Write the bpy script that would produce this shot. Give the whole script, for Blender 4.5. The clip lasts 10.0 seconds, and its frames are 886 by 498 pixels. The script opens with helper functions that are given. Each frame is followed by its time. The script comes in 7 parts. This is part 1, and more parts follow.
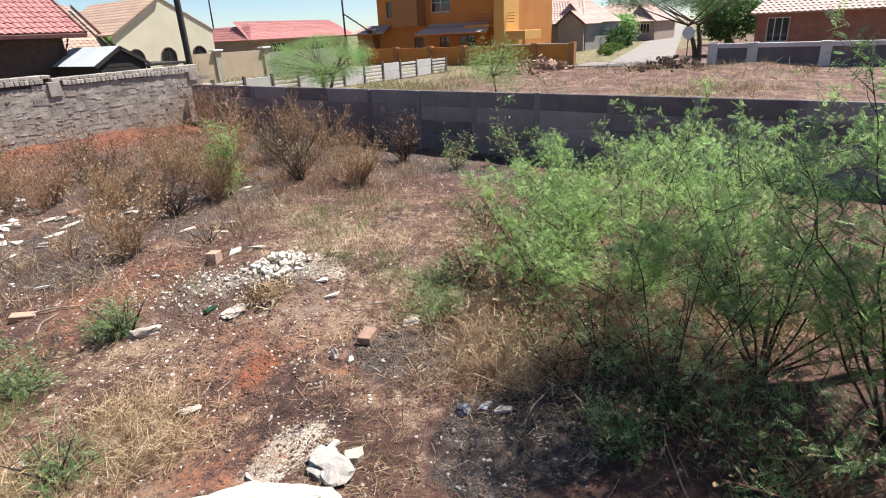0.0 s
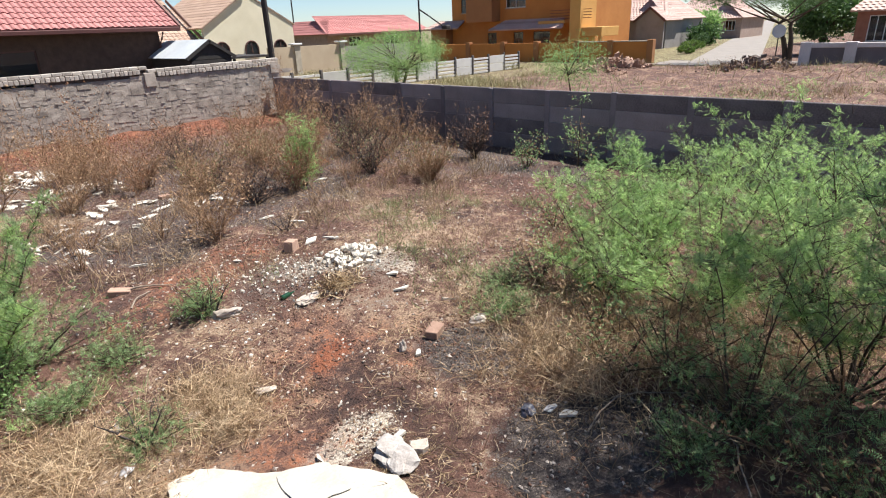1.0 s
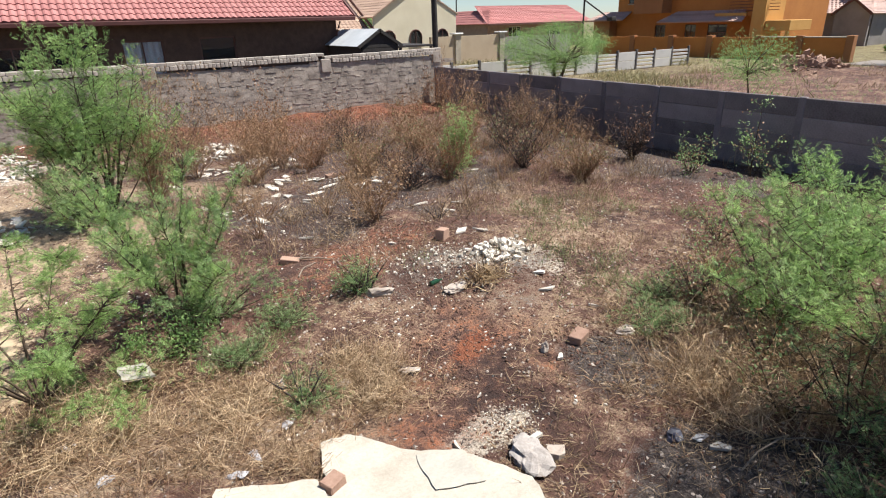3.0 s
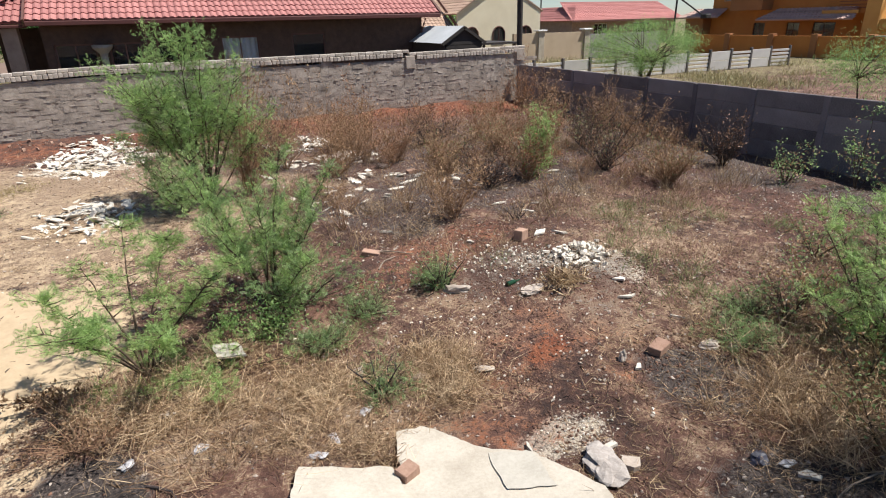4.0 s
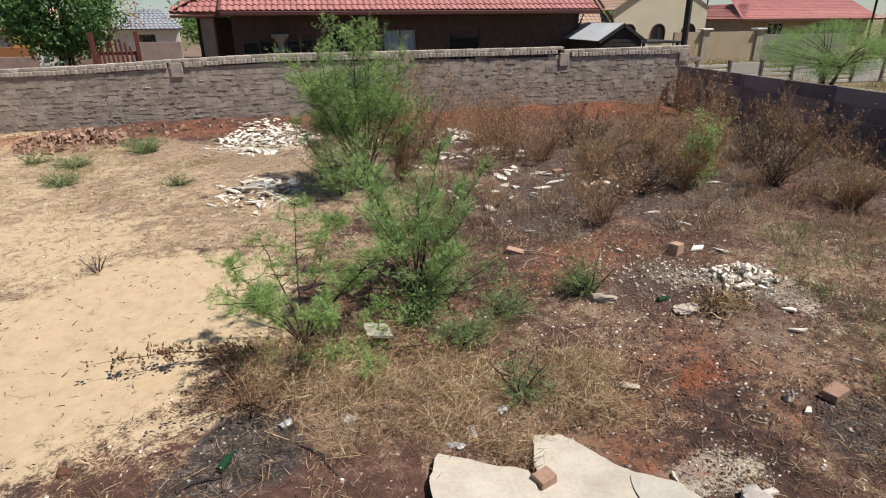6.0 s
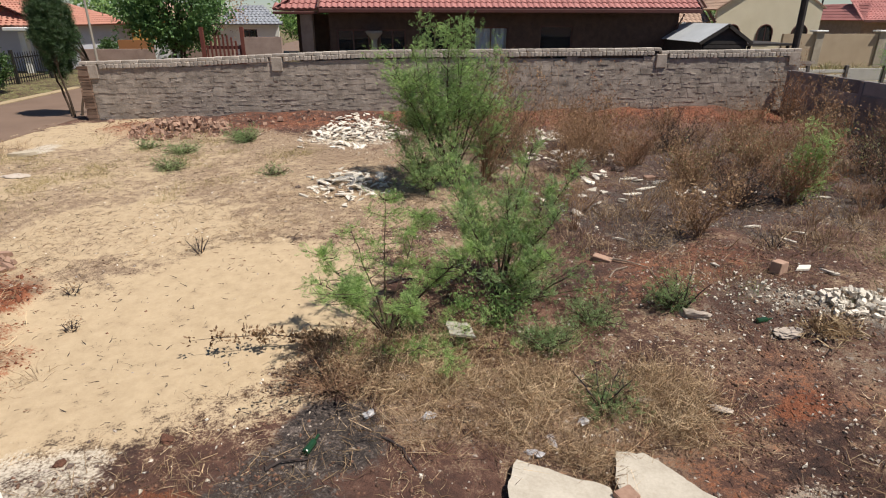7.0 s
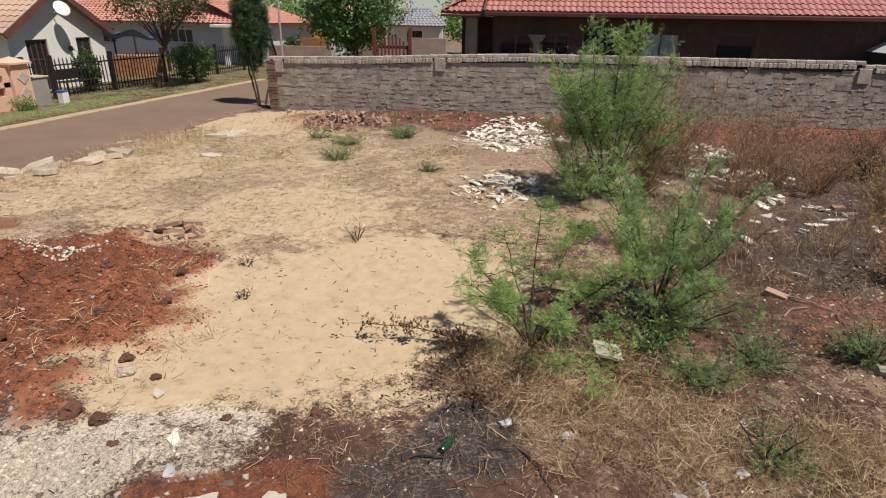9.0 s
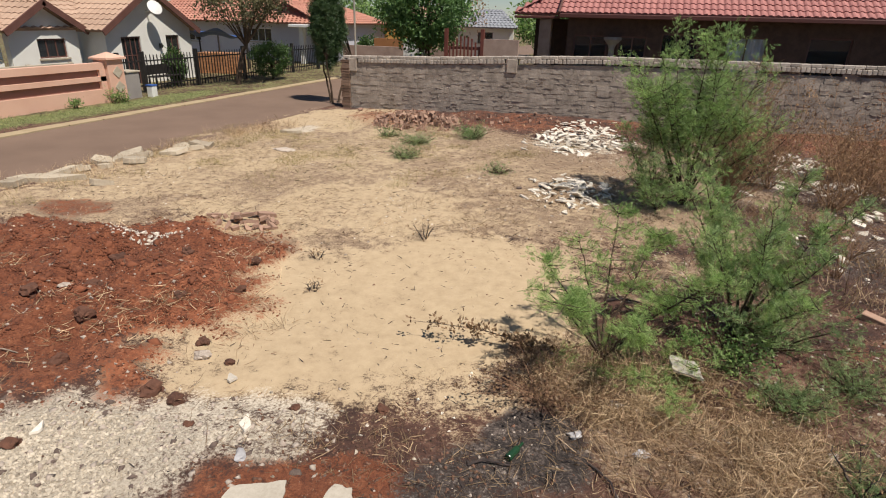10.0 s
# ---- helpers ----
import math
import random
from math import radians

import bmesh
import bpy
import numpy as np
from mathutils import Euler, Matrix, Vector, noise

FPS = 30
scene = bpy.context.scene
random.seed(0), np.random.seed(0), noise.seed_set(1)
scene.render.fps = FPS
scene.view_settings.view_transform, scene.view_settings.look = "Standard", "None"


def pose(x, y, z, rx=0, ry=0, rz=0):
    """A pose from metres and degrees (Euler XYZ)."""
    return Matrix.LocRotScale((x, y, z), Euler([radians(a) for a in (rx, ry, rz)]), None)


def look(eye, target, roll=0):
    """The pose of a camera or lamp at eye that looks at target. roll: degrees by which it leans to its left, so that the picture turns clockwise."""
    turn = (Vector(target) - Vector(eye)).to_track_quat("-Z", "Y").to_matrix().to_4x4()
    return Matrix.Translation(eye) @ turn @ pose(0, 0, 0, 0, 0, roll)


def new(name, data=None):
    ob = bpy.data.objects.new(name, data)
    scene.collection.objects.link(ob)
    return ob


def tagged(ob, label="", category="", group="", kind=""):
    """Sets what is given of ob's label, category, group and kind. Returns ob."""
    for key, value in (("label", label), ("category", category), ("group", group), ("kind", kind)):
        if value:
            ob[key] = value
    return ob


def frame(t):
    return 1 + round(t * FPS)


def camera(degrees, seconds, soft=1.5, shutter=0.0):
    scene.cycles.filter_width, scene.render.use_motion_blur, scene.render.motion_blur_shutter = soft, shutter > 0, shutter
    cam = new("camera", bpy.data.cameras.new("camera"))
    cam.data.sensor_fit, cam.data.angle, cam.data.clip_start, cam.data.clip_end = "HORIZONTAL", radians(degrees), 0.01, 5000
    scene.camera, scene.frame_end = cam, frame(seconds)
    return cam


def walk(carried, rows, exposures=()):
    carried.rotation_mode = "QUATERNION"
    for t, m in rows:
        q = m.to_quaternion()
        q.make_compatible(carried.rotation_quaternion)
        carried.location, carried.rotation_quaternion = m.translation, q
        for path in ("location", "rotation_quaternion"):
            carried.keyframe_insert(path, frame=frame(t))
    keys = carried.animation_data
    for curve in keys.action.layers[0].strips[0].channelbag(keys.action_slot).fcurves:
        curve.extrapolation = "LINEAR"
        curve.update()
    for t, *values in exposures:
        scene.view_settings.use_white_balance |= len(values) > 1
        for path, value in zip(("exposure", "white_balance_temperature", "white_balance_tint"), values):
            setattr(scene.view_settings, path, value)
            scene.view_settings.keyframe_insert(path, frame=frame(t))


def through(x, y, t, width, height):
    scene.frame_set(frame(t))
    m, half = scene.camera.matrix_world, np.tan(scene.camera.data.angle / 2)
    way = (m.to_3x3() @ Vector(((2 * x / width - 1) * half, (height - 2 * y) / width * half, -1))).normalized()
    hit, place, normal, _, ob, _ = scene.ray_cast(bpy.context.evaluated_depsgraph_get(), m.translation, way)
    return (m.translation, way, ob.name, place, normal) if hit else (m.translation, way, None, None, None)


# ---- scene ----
cam = camera(75.75, 10.0, soft=1.1)
# seconds, place, heading, tilt, lean to the left
ROWS = [
    (0.0, 0.000, 0.000, 2.544, -53.24, -21.07, -2.81),
    (0.5, -0.027, 0.002, 2.575, -49.79, -21.25, -2.81),
    (1.0, -0.080, 0.034, 2.589, -46.56, -21.23, -2.38),
    (1.5, -0.109, 0.057, 2.608, -43.20, -21.35, -2.33),
    (2.0, -0.133, 0.095, 2.622, -39.27, -21.47, -2.02),
    (2.5, -0.156, 0.120, 2.636, -35.70, -21.57, -1.77),
    (4.0, -0.290, 0.128, 2.705, -24.38, -21.82, -1.46),
    (4.5, -0.343, 0.154, 2.726, -20.89, -21.94, -1.14),
    (5.0, -0.396, 0.167, 2.731, -17.36, -22.00, -0.92),
    (6.5, -0.556, 0.241, 2.751, -7.09, -22.21, -0.20),
    (7.0, -0.612, 0.253, 2.763, -2.77, -22.30, 0.05),
    (7.5, -0.645, 0.282, 2.760, 1.18, -22.23, 0.28),
    (8.0, -0.683, 0.285, 2.762, 4.96, -22.19, 0.49),
    (8.5, -0.720, 0.292, 2.759, 8.20, -22.13, 0.70),
    (9.0, -0.783, 0.321, 2.754, 11.71, -22.09, 0.99),
    (9.5, -0.846, 0.348, 2.743, 14.73, -22.09, 1.25),
    (10.0, -0.913, 0.352, 2.718, 18.05, -22.03, 1.45),
]
walk(cam, [(t, pose(x, y, z, 0, 0, yaw) @ pose(0, 0, 0, 90 + tilt) @ pose(0, 0, 0, 0, 0, lean)) for t, x, y, z, yaw, tilt, lean in ROWS],
     exposures=((0, 1.17, 6150, 9), (1, 1.10, 6150, 9), (2.5, 0.95, 6200, 9), (4.5, 0.58, 6300, 10), (6.5, 0.32, 6500, 10), (8, 0.23, 6600, 11), (10, 0.19, 6700, 11)))

# ---- light ----
SUN_TRAVEL = Vector((-0.88, 0.475, 0)).normalized()
SUN_HEIGHT = 62.0
sun = new("sun", bpy.data.lights.new("sun", "SUN"))
sun.data.energy, sun.data.angle, sun.data.color = 5.0, radians(0.5), (1.0, 0.95, 0.87)
down = Vector((SUN_TRAVEL.x * math.cos(radians(SUN_HEIGHT)), SUN_TRAVEL.y * math.cos(radians(SUN_HEIGHT)), -math.sin(radians(SUN_HEIGHT))))
sun.matrix_world = look((0, 0, 30), Vector((0, 0, 30)) + down)
world = bpy.data.worlds.new("sky")
scene.world = world
world.use_nodes = True
wn = world.node_tree
sky = wn.nodes.new("ShaderNodeTexSky")
sky.sky_type, sky.sun_disc = "NISHITA", False
sky.sun_elevation, sky.sun_rotation = radians(SUN_HEIGHT), math.atan2(-SUN_TRAVEL.x, -SUN_TRAVEL.y)
sky.altitude, sky.air_density, sky.dust_density, sky.ozone_density = 1500, 1.0, 0.45, 3.5
wn.nodes["Background"].inputs["Strength"].default_value = 0.06
wn.links.new(sky.outputs["Color"], wn.nodes["Background"].inputs["Color"])


# ---- materials ----
def material(name, build):
    m = bpy.data.materials.new(name)
    m.use_nodes = True
    build(m.node_tree, m.node_tree.nodes["Principled BSDF"])
    return m


def node(nt, kind, **values):
    n = nt.nodes.new(kind)
    for k, v in values.items():
        n.inputs[k].default_value = v
    return n


def coords(nt, scale=(1, 1, 1)):
    c = nt.nodes.new("ShaderNodeTexCoord")
    m = node(nt, "ShaderNodeMapping", Scale=scale)
    nt.links.new(c.outputs["Object"], m.inputs["Vector"])
    return m.outputs["Vector"]


def noisy(nt, vec, scale, detail=4.0, rough=0.6):
    n = node(nt, "ShaderNodeTexNoise", Scale=scale, Detail=detail, Roughness=rough)
    nt.links.new(vec, n.inputs["Vector"])
    return n.outputs["Fac"]


def ramp(nt, fac, stops):
    r = nt.nodes.new("ShaderNodeValToRGB")
    el = r.color_ramp.elements
    while len(el) < len(stops):
        el.new(0.5)
    for e, (p, c) in zip(el, stops):
        e.position, e.color = p, (*c, 1) if len(c) == 3 else c
    nt.links.new(fac, r.inputs["Fac"])
    return r.outputs["Color"]


def blend(nt, fac, a, b, kind="MIX"):
    n = nt.nodes.new("ShaderNodeMix")
    n.data_type, n.blend_type = "RGBA", kind
    for key, v in ((0, fac), (6, a), (7, b)):
        if isinstance(v, (int, float)):
            n.inputs[key].default_value = v
        elif isinstance(v, tuple):
            n.inputs[key].default_value = (*v, 1)
        else:
            nt.links.new(v, n.inputs[key])
    return n.outputs[2]


def bump(nt, bsdf, fac, strength=0.4, distance=0.01):
    b = node(nt, "ShaderNodeBump", Strength=strength, Distance=distance)
    nt.links.new(fac, b.inputs["Height"])
    nt.links.new(b.outputs["Normal"], bsdf.inputs["Normal"])


def plain(name, dark, light, scale=6.0, rough=0.85, metal=0.0, relief=0.4, depth=0.006, per_object=0.0, per_island=0.0, fine=40.0, span=(0.3, 0.7)):
    """A two-tone surface with stains and grain at two scales."""
    def build(nt, b):
        v = coords(nt)
        big, small = noisy(nt, v, scale, 3.0), noisy(nt, v, fine, 4.0, 0.7)
        c = ramp(nt, blend(nt, 0.45, big, small), [(span[0], dark), (span[1], light)])
        if per_object:
            o = nt.nodes.new("ShaderNodeObjectInfo")
            c = blend(nt, per_object, c, ramp(nt, o.outputs["Random"], [(0.0, tuple(x * 0.55 for x in dark)), (1.0, tuple(min(1, x * 1.25) for x in light))]))
        if per_island:
            g = nt.nodes.new("ShaderNodeNewGeometry")
            c = blend(nt, per_island, c, ramp(nt, g.outputs["Random Per Island"], [(0.0, tuple(x * 0.5 for x in dark)), (1.0, tuple(min(1, x * 1.25) for x in light))]))
        nt.links.new(c, b.inputs["Base Color"])
        b.inputs["Roughness"].default_value, b.inputs["Metallic"].default_value = rough, metal
        bump(nt, b, small, relief, depth)
    return material(name, build)


def leafy(name, dark, light, through=0.35):
    """Leaves: colour varies from leaf to leaf, and light comes through."""
    def build(nt, b):
        g = nt.nodes.new("ShaderNodeNewGeometry")
        v = coords(nt)
        c = ramp(nt, blend(nt, 0.5, g.outputs["Random Per Island"], noisy(nt, v, 3.0, 2.0)), [(0.25, dark), (0.75, light)])
        nt.links.new(c, b.inputs["Base Color"])
        b.inputs["Roughness"].default_value = 0.55
        t = nt.nodes.new("ShaderNodeBsdfTranslucent")
        nt.links.new(c, t.inputs["Color"])
        mix = node(nt, "ShaderNodeMixShader", Fac=through)
        nt.links.new(b.outputs["BSDF"], mix.inputs[1])
        nt.links.new(t.outputs["BSDF"], mix.inputs[2])
        nt.links.new(mix.outputs["Shader"], nt.nodes["Material Output"].inputs["Surface"])
    return material(name, build)


LEAF_FRESH = leafy("leaf_fresh", (0.16, 0.28, 0.07), (0.50, 0.66, 0.25), 0.6)
LEAF_MID = leafy("leaf_mid", (0.11, 0.21, 0.06), (0.40, 0.56, 0.20), 0.6)
LEAF_DUSTY = leafy("leaf_dusty", (0.13, 0.23, 0.085), (0.40, 0.52, 0.23), 0.6)
LEAF_DEEP = leafy("leaf_deep", (0.03, 0.07, 0.016), (0.10, 0.18, 0.045), 0.3)
LEAF_DRY = leafy("leaf_dry", (0.20, 0.115, 0.055), (0.47, 0.30, 0.16), 0.35)
LEAF_RUST = leafy("leaf_rust", (0.20, 0.085, 0.04), (0.39, 0.19, 0.09), 0.35)
STRAW = leafy("straw", (0.18, 0.105, 0.052), (0.74, 0.55, 0.34), 0.2)
STRAW_DULL = leafy("straw_dull", (0.13, 0.08, 0.045), (0.44, 0.31, 0.18), 0.2)
GRASS = leafy("grass", (0.09, 0.13, 0.04), (0.27, 0.32, 0.12), 0.2)
BARK = plain("bark", (0.035, 0.022, 0.014), (0.10, 0.065, 0.04), 14, 0.95)
BARK_DRY = plain("bark_dry", (0.14, 0.075, 0.045), (0.28, 0.16, 0.095), 14, 0.95)
BARK_RUST = plain("bark_rust", (0.16, 0.088, 0.05), (0.38, 0.235, 0.135), 14, 0.95)
BARK_BURNT = plain("bark_burnt", (0.02, 0.016, 0.015), (0.07, 0.05, 0.045), 14, 0.95)


# ---- mesh helpers ----
def part(name, bm, mat, parent=None, label=""):
    me = bpy.data.meshes.new(name)
    bm.to_mesh(me)
    bm.free()
    return put(name, me, mat, parent, label)


def put(name, me, mat, parent=None, label=""):
    if mat is not None and not me.materials:
        me.materials.append(mat)
    ob = new(name, me)
    if parent is not None:
        ob.parent = parent
    if label:
        tagged(ob, label)
    return ob


def thing(name, label, category, m=None, group="", kind=""):
    ob = new(name)
    ob.empty_display_size = 0.1
    if m is not None:
        ob.matrix_world = m
    return tagged(ob, label, category, group, kind)


def mesh_np(name, verts, faces, smooth=False):
    """A mesh of triangles or quads from numpy arrays."""
    verts, faces = np.asarray(verts, np.float32), np.asarray(faces, np.int32)
    n = faces.shape[1]
    me = bpy.data.meshes.new(name)
    me.vertices.add(len(verts))
    me.vertices.foreach_set("co", verts.ravel())
    me.loops.add(faces.size)
    me.loops.foreach_set("vertex_index", faces.ravel())
    me.polygons.add(len(faces))
    me.polygons.foreach_set("loop_start", np.arange(0, faces.size, n, dtype=np.int32))
    me.polygons.foreach_set("use_smooth", np.full(len(faces), smooth))
    me.update(calc_edges=True)
    return me


def box(bm, x0, x1, y0, y1, z0, z1, m=None, bevel=0.0):
    vs = [bm.verts.new(c) for c in ((x0, y0, z0), (x1, y0, z0), (x1, y1, z0), (x0, y1, z0), (x0, y0, z1), (x1, y0, z1), (x1, y1, z1), (x0, y1, z1))]
    fs = [bm.faces.new([vs[i] for i in f]) for f in ((3, 2, 1, 0), (4, 5, 6, 7), (0, 1, 5, 4), (1, 2, 6, 5), (2, 3, 7, 6), (3, 0, 4, 7))]
    if bevel:
        r = bmesh.ops.bevel(bm, geom=list({e for f in fs for e in f.edges}), offset=bevel, segments=1, affect="EDGES", profile=0.5)
        vs = list({v for f in r["faces"] for v in f.verts} | {v for v in vs if v.is_valid})
    if m is not None:
        bmesh.ops.transform(bm, matrix=m, verts=[v for v in vs if v.is_valid])
    return vs


def boxes(*specs, bevel=0.0):
    bm = bmesh.new()
    for s in specs:
        box(bm, *s, bevel=bevel)
    return bm


def prism(bm, outline, y0, y1):
    """An outline in x and z, drawn out from y0 to y1."""
    a = [bm.verts.new((x, y0, z)) for x, z in outline]
    b = [bm.verts.new((x, y1, z)) for x, z in outline]
    n = len(a)
    bm.faces.new(a)
    bm.faces.new(b[::-1])
    for i in range(n):
        bm.faces.new((a[(i + 1) % n], a[i], b[i], b[(i + 1) % n]))
    bmesh.ops.recalc_face_normals(bm, faces=bm.faces)


def tube(bm, pts, radii, sides=6):
    rings = []
    for i, p in enumerate(pts):
        d = (Vector(pts[min(i + 1, len(pts) - 1)]) - Vector(pts[max(i - 1, 0)])).normalized()
        a = d.orthogonal().normalized()
        b = d.cross(a)
        rings.append([bm.verts.new(Vector(p) + (a * math.cos(2 * math.pi * k / sides) + b * math.sin(2 * math.pi * k / sides)) * radii[i]) for k in range(sides)])
    for r, s in zip(rings, rings[1:]):
        for k in range(sides):
            bm.faces.new((r[k], r[(k + 1) % sides], s[(k + 1) % sides], s[k]))
    bm.faces.new(rings[0][::-1])
    bm.faces.new(rings[-1])


def tubes_np(lines, sides=4):
    """Many tapered tubes; lines: (points n x 3, radii n)."""
    V, Q, base = [], [], 0
    ang = np.arange(sides) * 2 * np.pi / sides
    for pts, rad in lines:
        pts, rad = np.asarray(pts, float), np.asarray(rad, float)
        d = np.gradient(pts, axis=0)
        d /= np.linalg.norm(d, axis=1)[:, None] + 1e-9
        ref = np.where(abs(d[:, 2:3]) < 0.9, np.array([[0, 0, 1.0]]), np.array([[1.0, 0, 0]]))
        a = np.cross(d, ref)
        a /= np.linalg.norm(a, axis=1)[:, None] + 1e-9
        b = np.cross(d, a)
        ring = pts[:, None] + rad[:, None, None] * (a[:, None] * np.cos(ang)[None, :, None] + b[:, None] * np.sin(ang)[None, :, None])
        V.append(ring.reshape(-1, 3))
        n = len(pts)
        i, k = np.meshgrid(np.arange(n - 1), np.arange(sides), indexing="ij")
        q = np.stack([i * sides + k, i * sides + (k + 1) % sides, (i + 1) * sides + (k + 1) % sides, (i + 1) * sides + k], -1).reshape(-1, 4)
        Q.append(q + base)
        base += n * sides
    return np.concatenate(V), np.concatenate(Q)


# ---- the lie of the land ----
BUMPS = [(3.6, 5.8, 1.6, 0.22), (1.2, 3.6, 1.1, -0.18), (-1.5, 9.5, 2.5, 0.08), (-4.3, 5.0, 1.4, -0.12), (8.0, 16.0, 4.0, 0.10)]


def lie(x, y):
    """Height of the ground, without its small clods."""
    return sum(h * np.exp(-((x - a) ** 2 + (y - b) ** 2) / (2 * s * s)) for a, b, s, h in BUMPS)


NOISE = {}


def value_noise(x, y, scale, seed):
    """Smooth noise from -1 to 1 over a plane."""
    if seed not in NOISE:
        NOISE[seed] = np.random.RandomState(seed).uniform(-1, 1, (128, 128))
    g = NOISE[seed]
    u, v = np.asarray(x) * scale, np.asarray(y) * scale
    i, j = np.floor(u).astype(int), np.floor(v).astype(int)
    a, b = u - i, v - j
    a, b = a * a * (3 - 2 * a), b * b * (3 - 2 * b)
    q = lambda m, n: g[m % 128, n % 128]
    return (q(i, j) * (1 - a) + q(i + 1, j) * a) * (1 - b) + (q(i, j + 1) * (1 - a) + q(i + 1, j + 1) * a) * b


def blob(x, y, cx, cy, rx, ry, turn=0.0, rag=0.25, seed=1):
    """1 inside a ragged oval, 0 outside, soft over its rim."""
    c, s = math.cos(radians(turn)), math.sin(radians(turn))
    u, v = ((x - cx) * c + (y - cy) * s) / rx, (-(x - cx) * s + (y - cy) * c) / ry
    r = np.sqrt(u * u + v * v) + rag * value_noise(x, y, 1.3, seed) + rag * 0.6 * value_noise(x, y, 4.1, seed + 7)
    return np.clip((1.3 - r) / 0.6, 0, 1)


def mounds(x, y):
    """Heaped soil: the red heap, the bank along the brick wall, the gravel, the heaps beyond the concrete wall."""
    z = 0.30 * blob(x, y, -6.4, 4.3, 1.9, 1.7, 20, 0.3, 3) * (0.55 + 0.45 * value_noise(x, y, 1.9, 5)) + blob(x, y, -6.4, 4.3, 1.9, 1.7, 20, 0.3, 3) * (0.075 * value_noise(x, y, 4.3, 9) + 0.04 * value_noise(x, y, 8.5, 10))
    z = z + 0.20 * np.exp(-((y - 17.0) / 0.8) ** 2) * (x > -9.4) * (x < 11) * (0.7 + 0.5 * value_noise(x, y, 1.1, 11)) * np.clip((x + 9.4) / 3, 0, 1)
    z = z + 0.05 * blob(x, y, -4.2, 2.4, 1.3, 0.7, 15, 0.3, 13)
    for cx, cy, r, h in ((29.5, 14.6, 2.6, 0.4), (31.5, 8.6, 2.6, 0.3), (33.6, 4.6, 1.5, 0.25), (27.0, 7.5, 2.5, 0.25)):
        z = z + h * np.exp(-(((x - cx) / r) ** 2 + ((y - cy) / r) ** 2)) * (1 + 0.35 * value_noise(x, y, 0.9, 17))
    return z


def sand_at(x, y):
    return np.maximum.reduce([blob(x, y, -3.1, 5.25, 2.3, 1.8, 30, 0.2, 31), 0.72 * blob(x, y, -4.9, 7.7, 2.5, 1.4, 20, 0.35, 32), 0.70 * blob(x, y, -7.4, 10.2, 2.0, 1.0, 40, 0.5, 33), 0.8 * blob(x, y, -8.7, 15.0, 1.9, 2.0, 0, 0.45, 34), 0.40 * blob(x, y, -5.2, 9.6, 5.2, 4.2, 0, 0.35, 35), 0.36 * blob(x, y, -2.0, 8.0, 2.0, 1.4, 0, 0.4, 36), 0.6 * blob(x, y, -8.9, 8.2, 1.9, 2.6, 0, 0.5, 37), 0.52 * blob(x, y, -9.6, 10.0, 1.0, 6.0, 0, 0.4, 38), 0.5 * blob(x, y, -7.0, 11.5, 3.4, 3.0, 0, 0.5, 39)])


def surface(x, y):
    """Full height of the ground."""
    x, y = np.asarray(x, float), np.asarray(y, float)
    rough = 0.018 * value_noise(x, y, 2.3, 21) + 0.012 * value_noise(x, y, 6.0, 22)
    rough = rough * (1 - 0.75 * np.clip(sand_at(x, y) * 1.4, 0, 1))
    half = 1.62 + 0.16 * value_noise(x, y, 0.7, 23) + 0.10 * value_noise(x, y, 2.6, 24)
    road = np.clip((np.abs(x + 12.6) - half) / 0.3, 0, 1)
    drift = 0.028 * np.exp(-((x + 10.85) / 0.4) ** 2)
    return (lie(x, y) + mounds(x, y) + rough + drift) * road - 0.06 * (1 - road)


def ground_at(x, y):
    return float(surface(x, y))

# ---- ground ----
def lines(parts):
    out = [parts[0][0]]
    for a, b, step in parts:
        n = max(1, round((b - a) / step))
        out += [a + (b - a) * (k + 1) / n for k in range(n)]
    return np.array(out)


GX = lines([(-900, -100, 200), (-100, -24, 8), (-24, -15, 0.6), (-15, -9.5, 0.25), (-9.5, 10.5, 0.085), (10.5, 40, 0.5), (40, 100, 6), (100, 900, 200)])
GY = lines([(-900, -60, 200), (-60, -6, 6), (-6, 0.5, 0.5), (0.5, 12.0, 0.085), (12.0, 18.0, 0.12), (18, 40, 0.8), (40, 100, 8), (100, 900, 200)])
XX, YY = np.meshgrid(GX, GY)
ZZ = surface(XX, YY)
nx, ny = len(GX), len(GY)
idx = np.arange(nx * ny).reshape(ny, nx)
ground_mesh = mesh_np("ground", np.stack([XX, YY, ZZ], -1).reshape(-1, 3), np.stack([idx[:-1, :-1], idx[:-1, 1:], idx[1:, 1:], idx[1:, :-1]], -1).reshape(-1, 4), True)

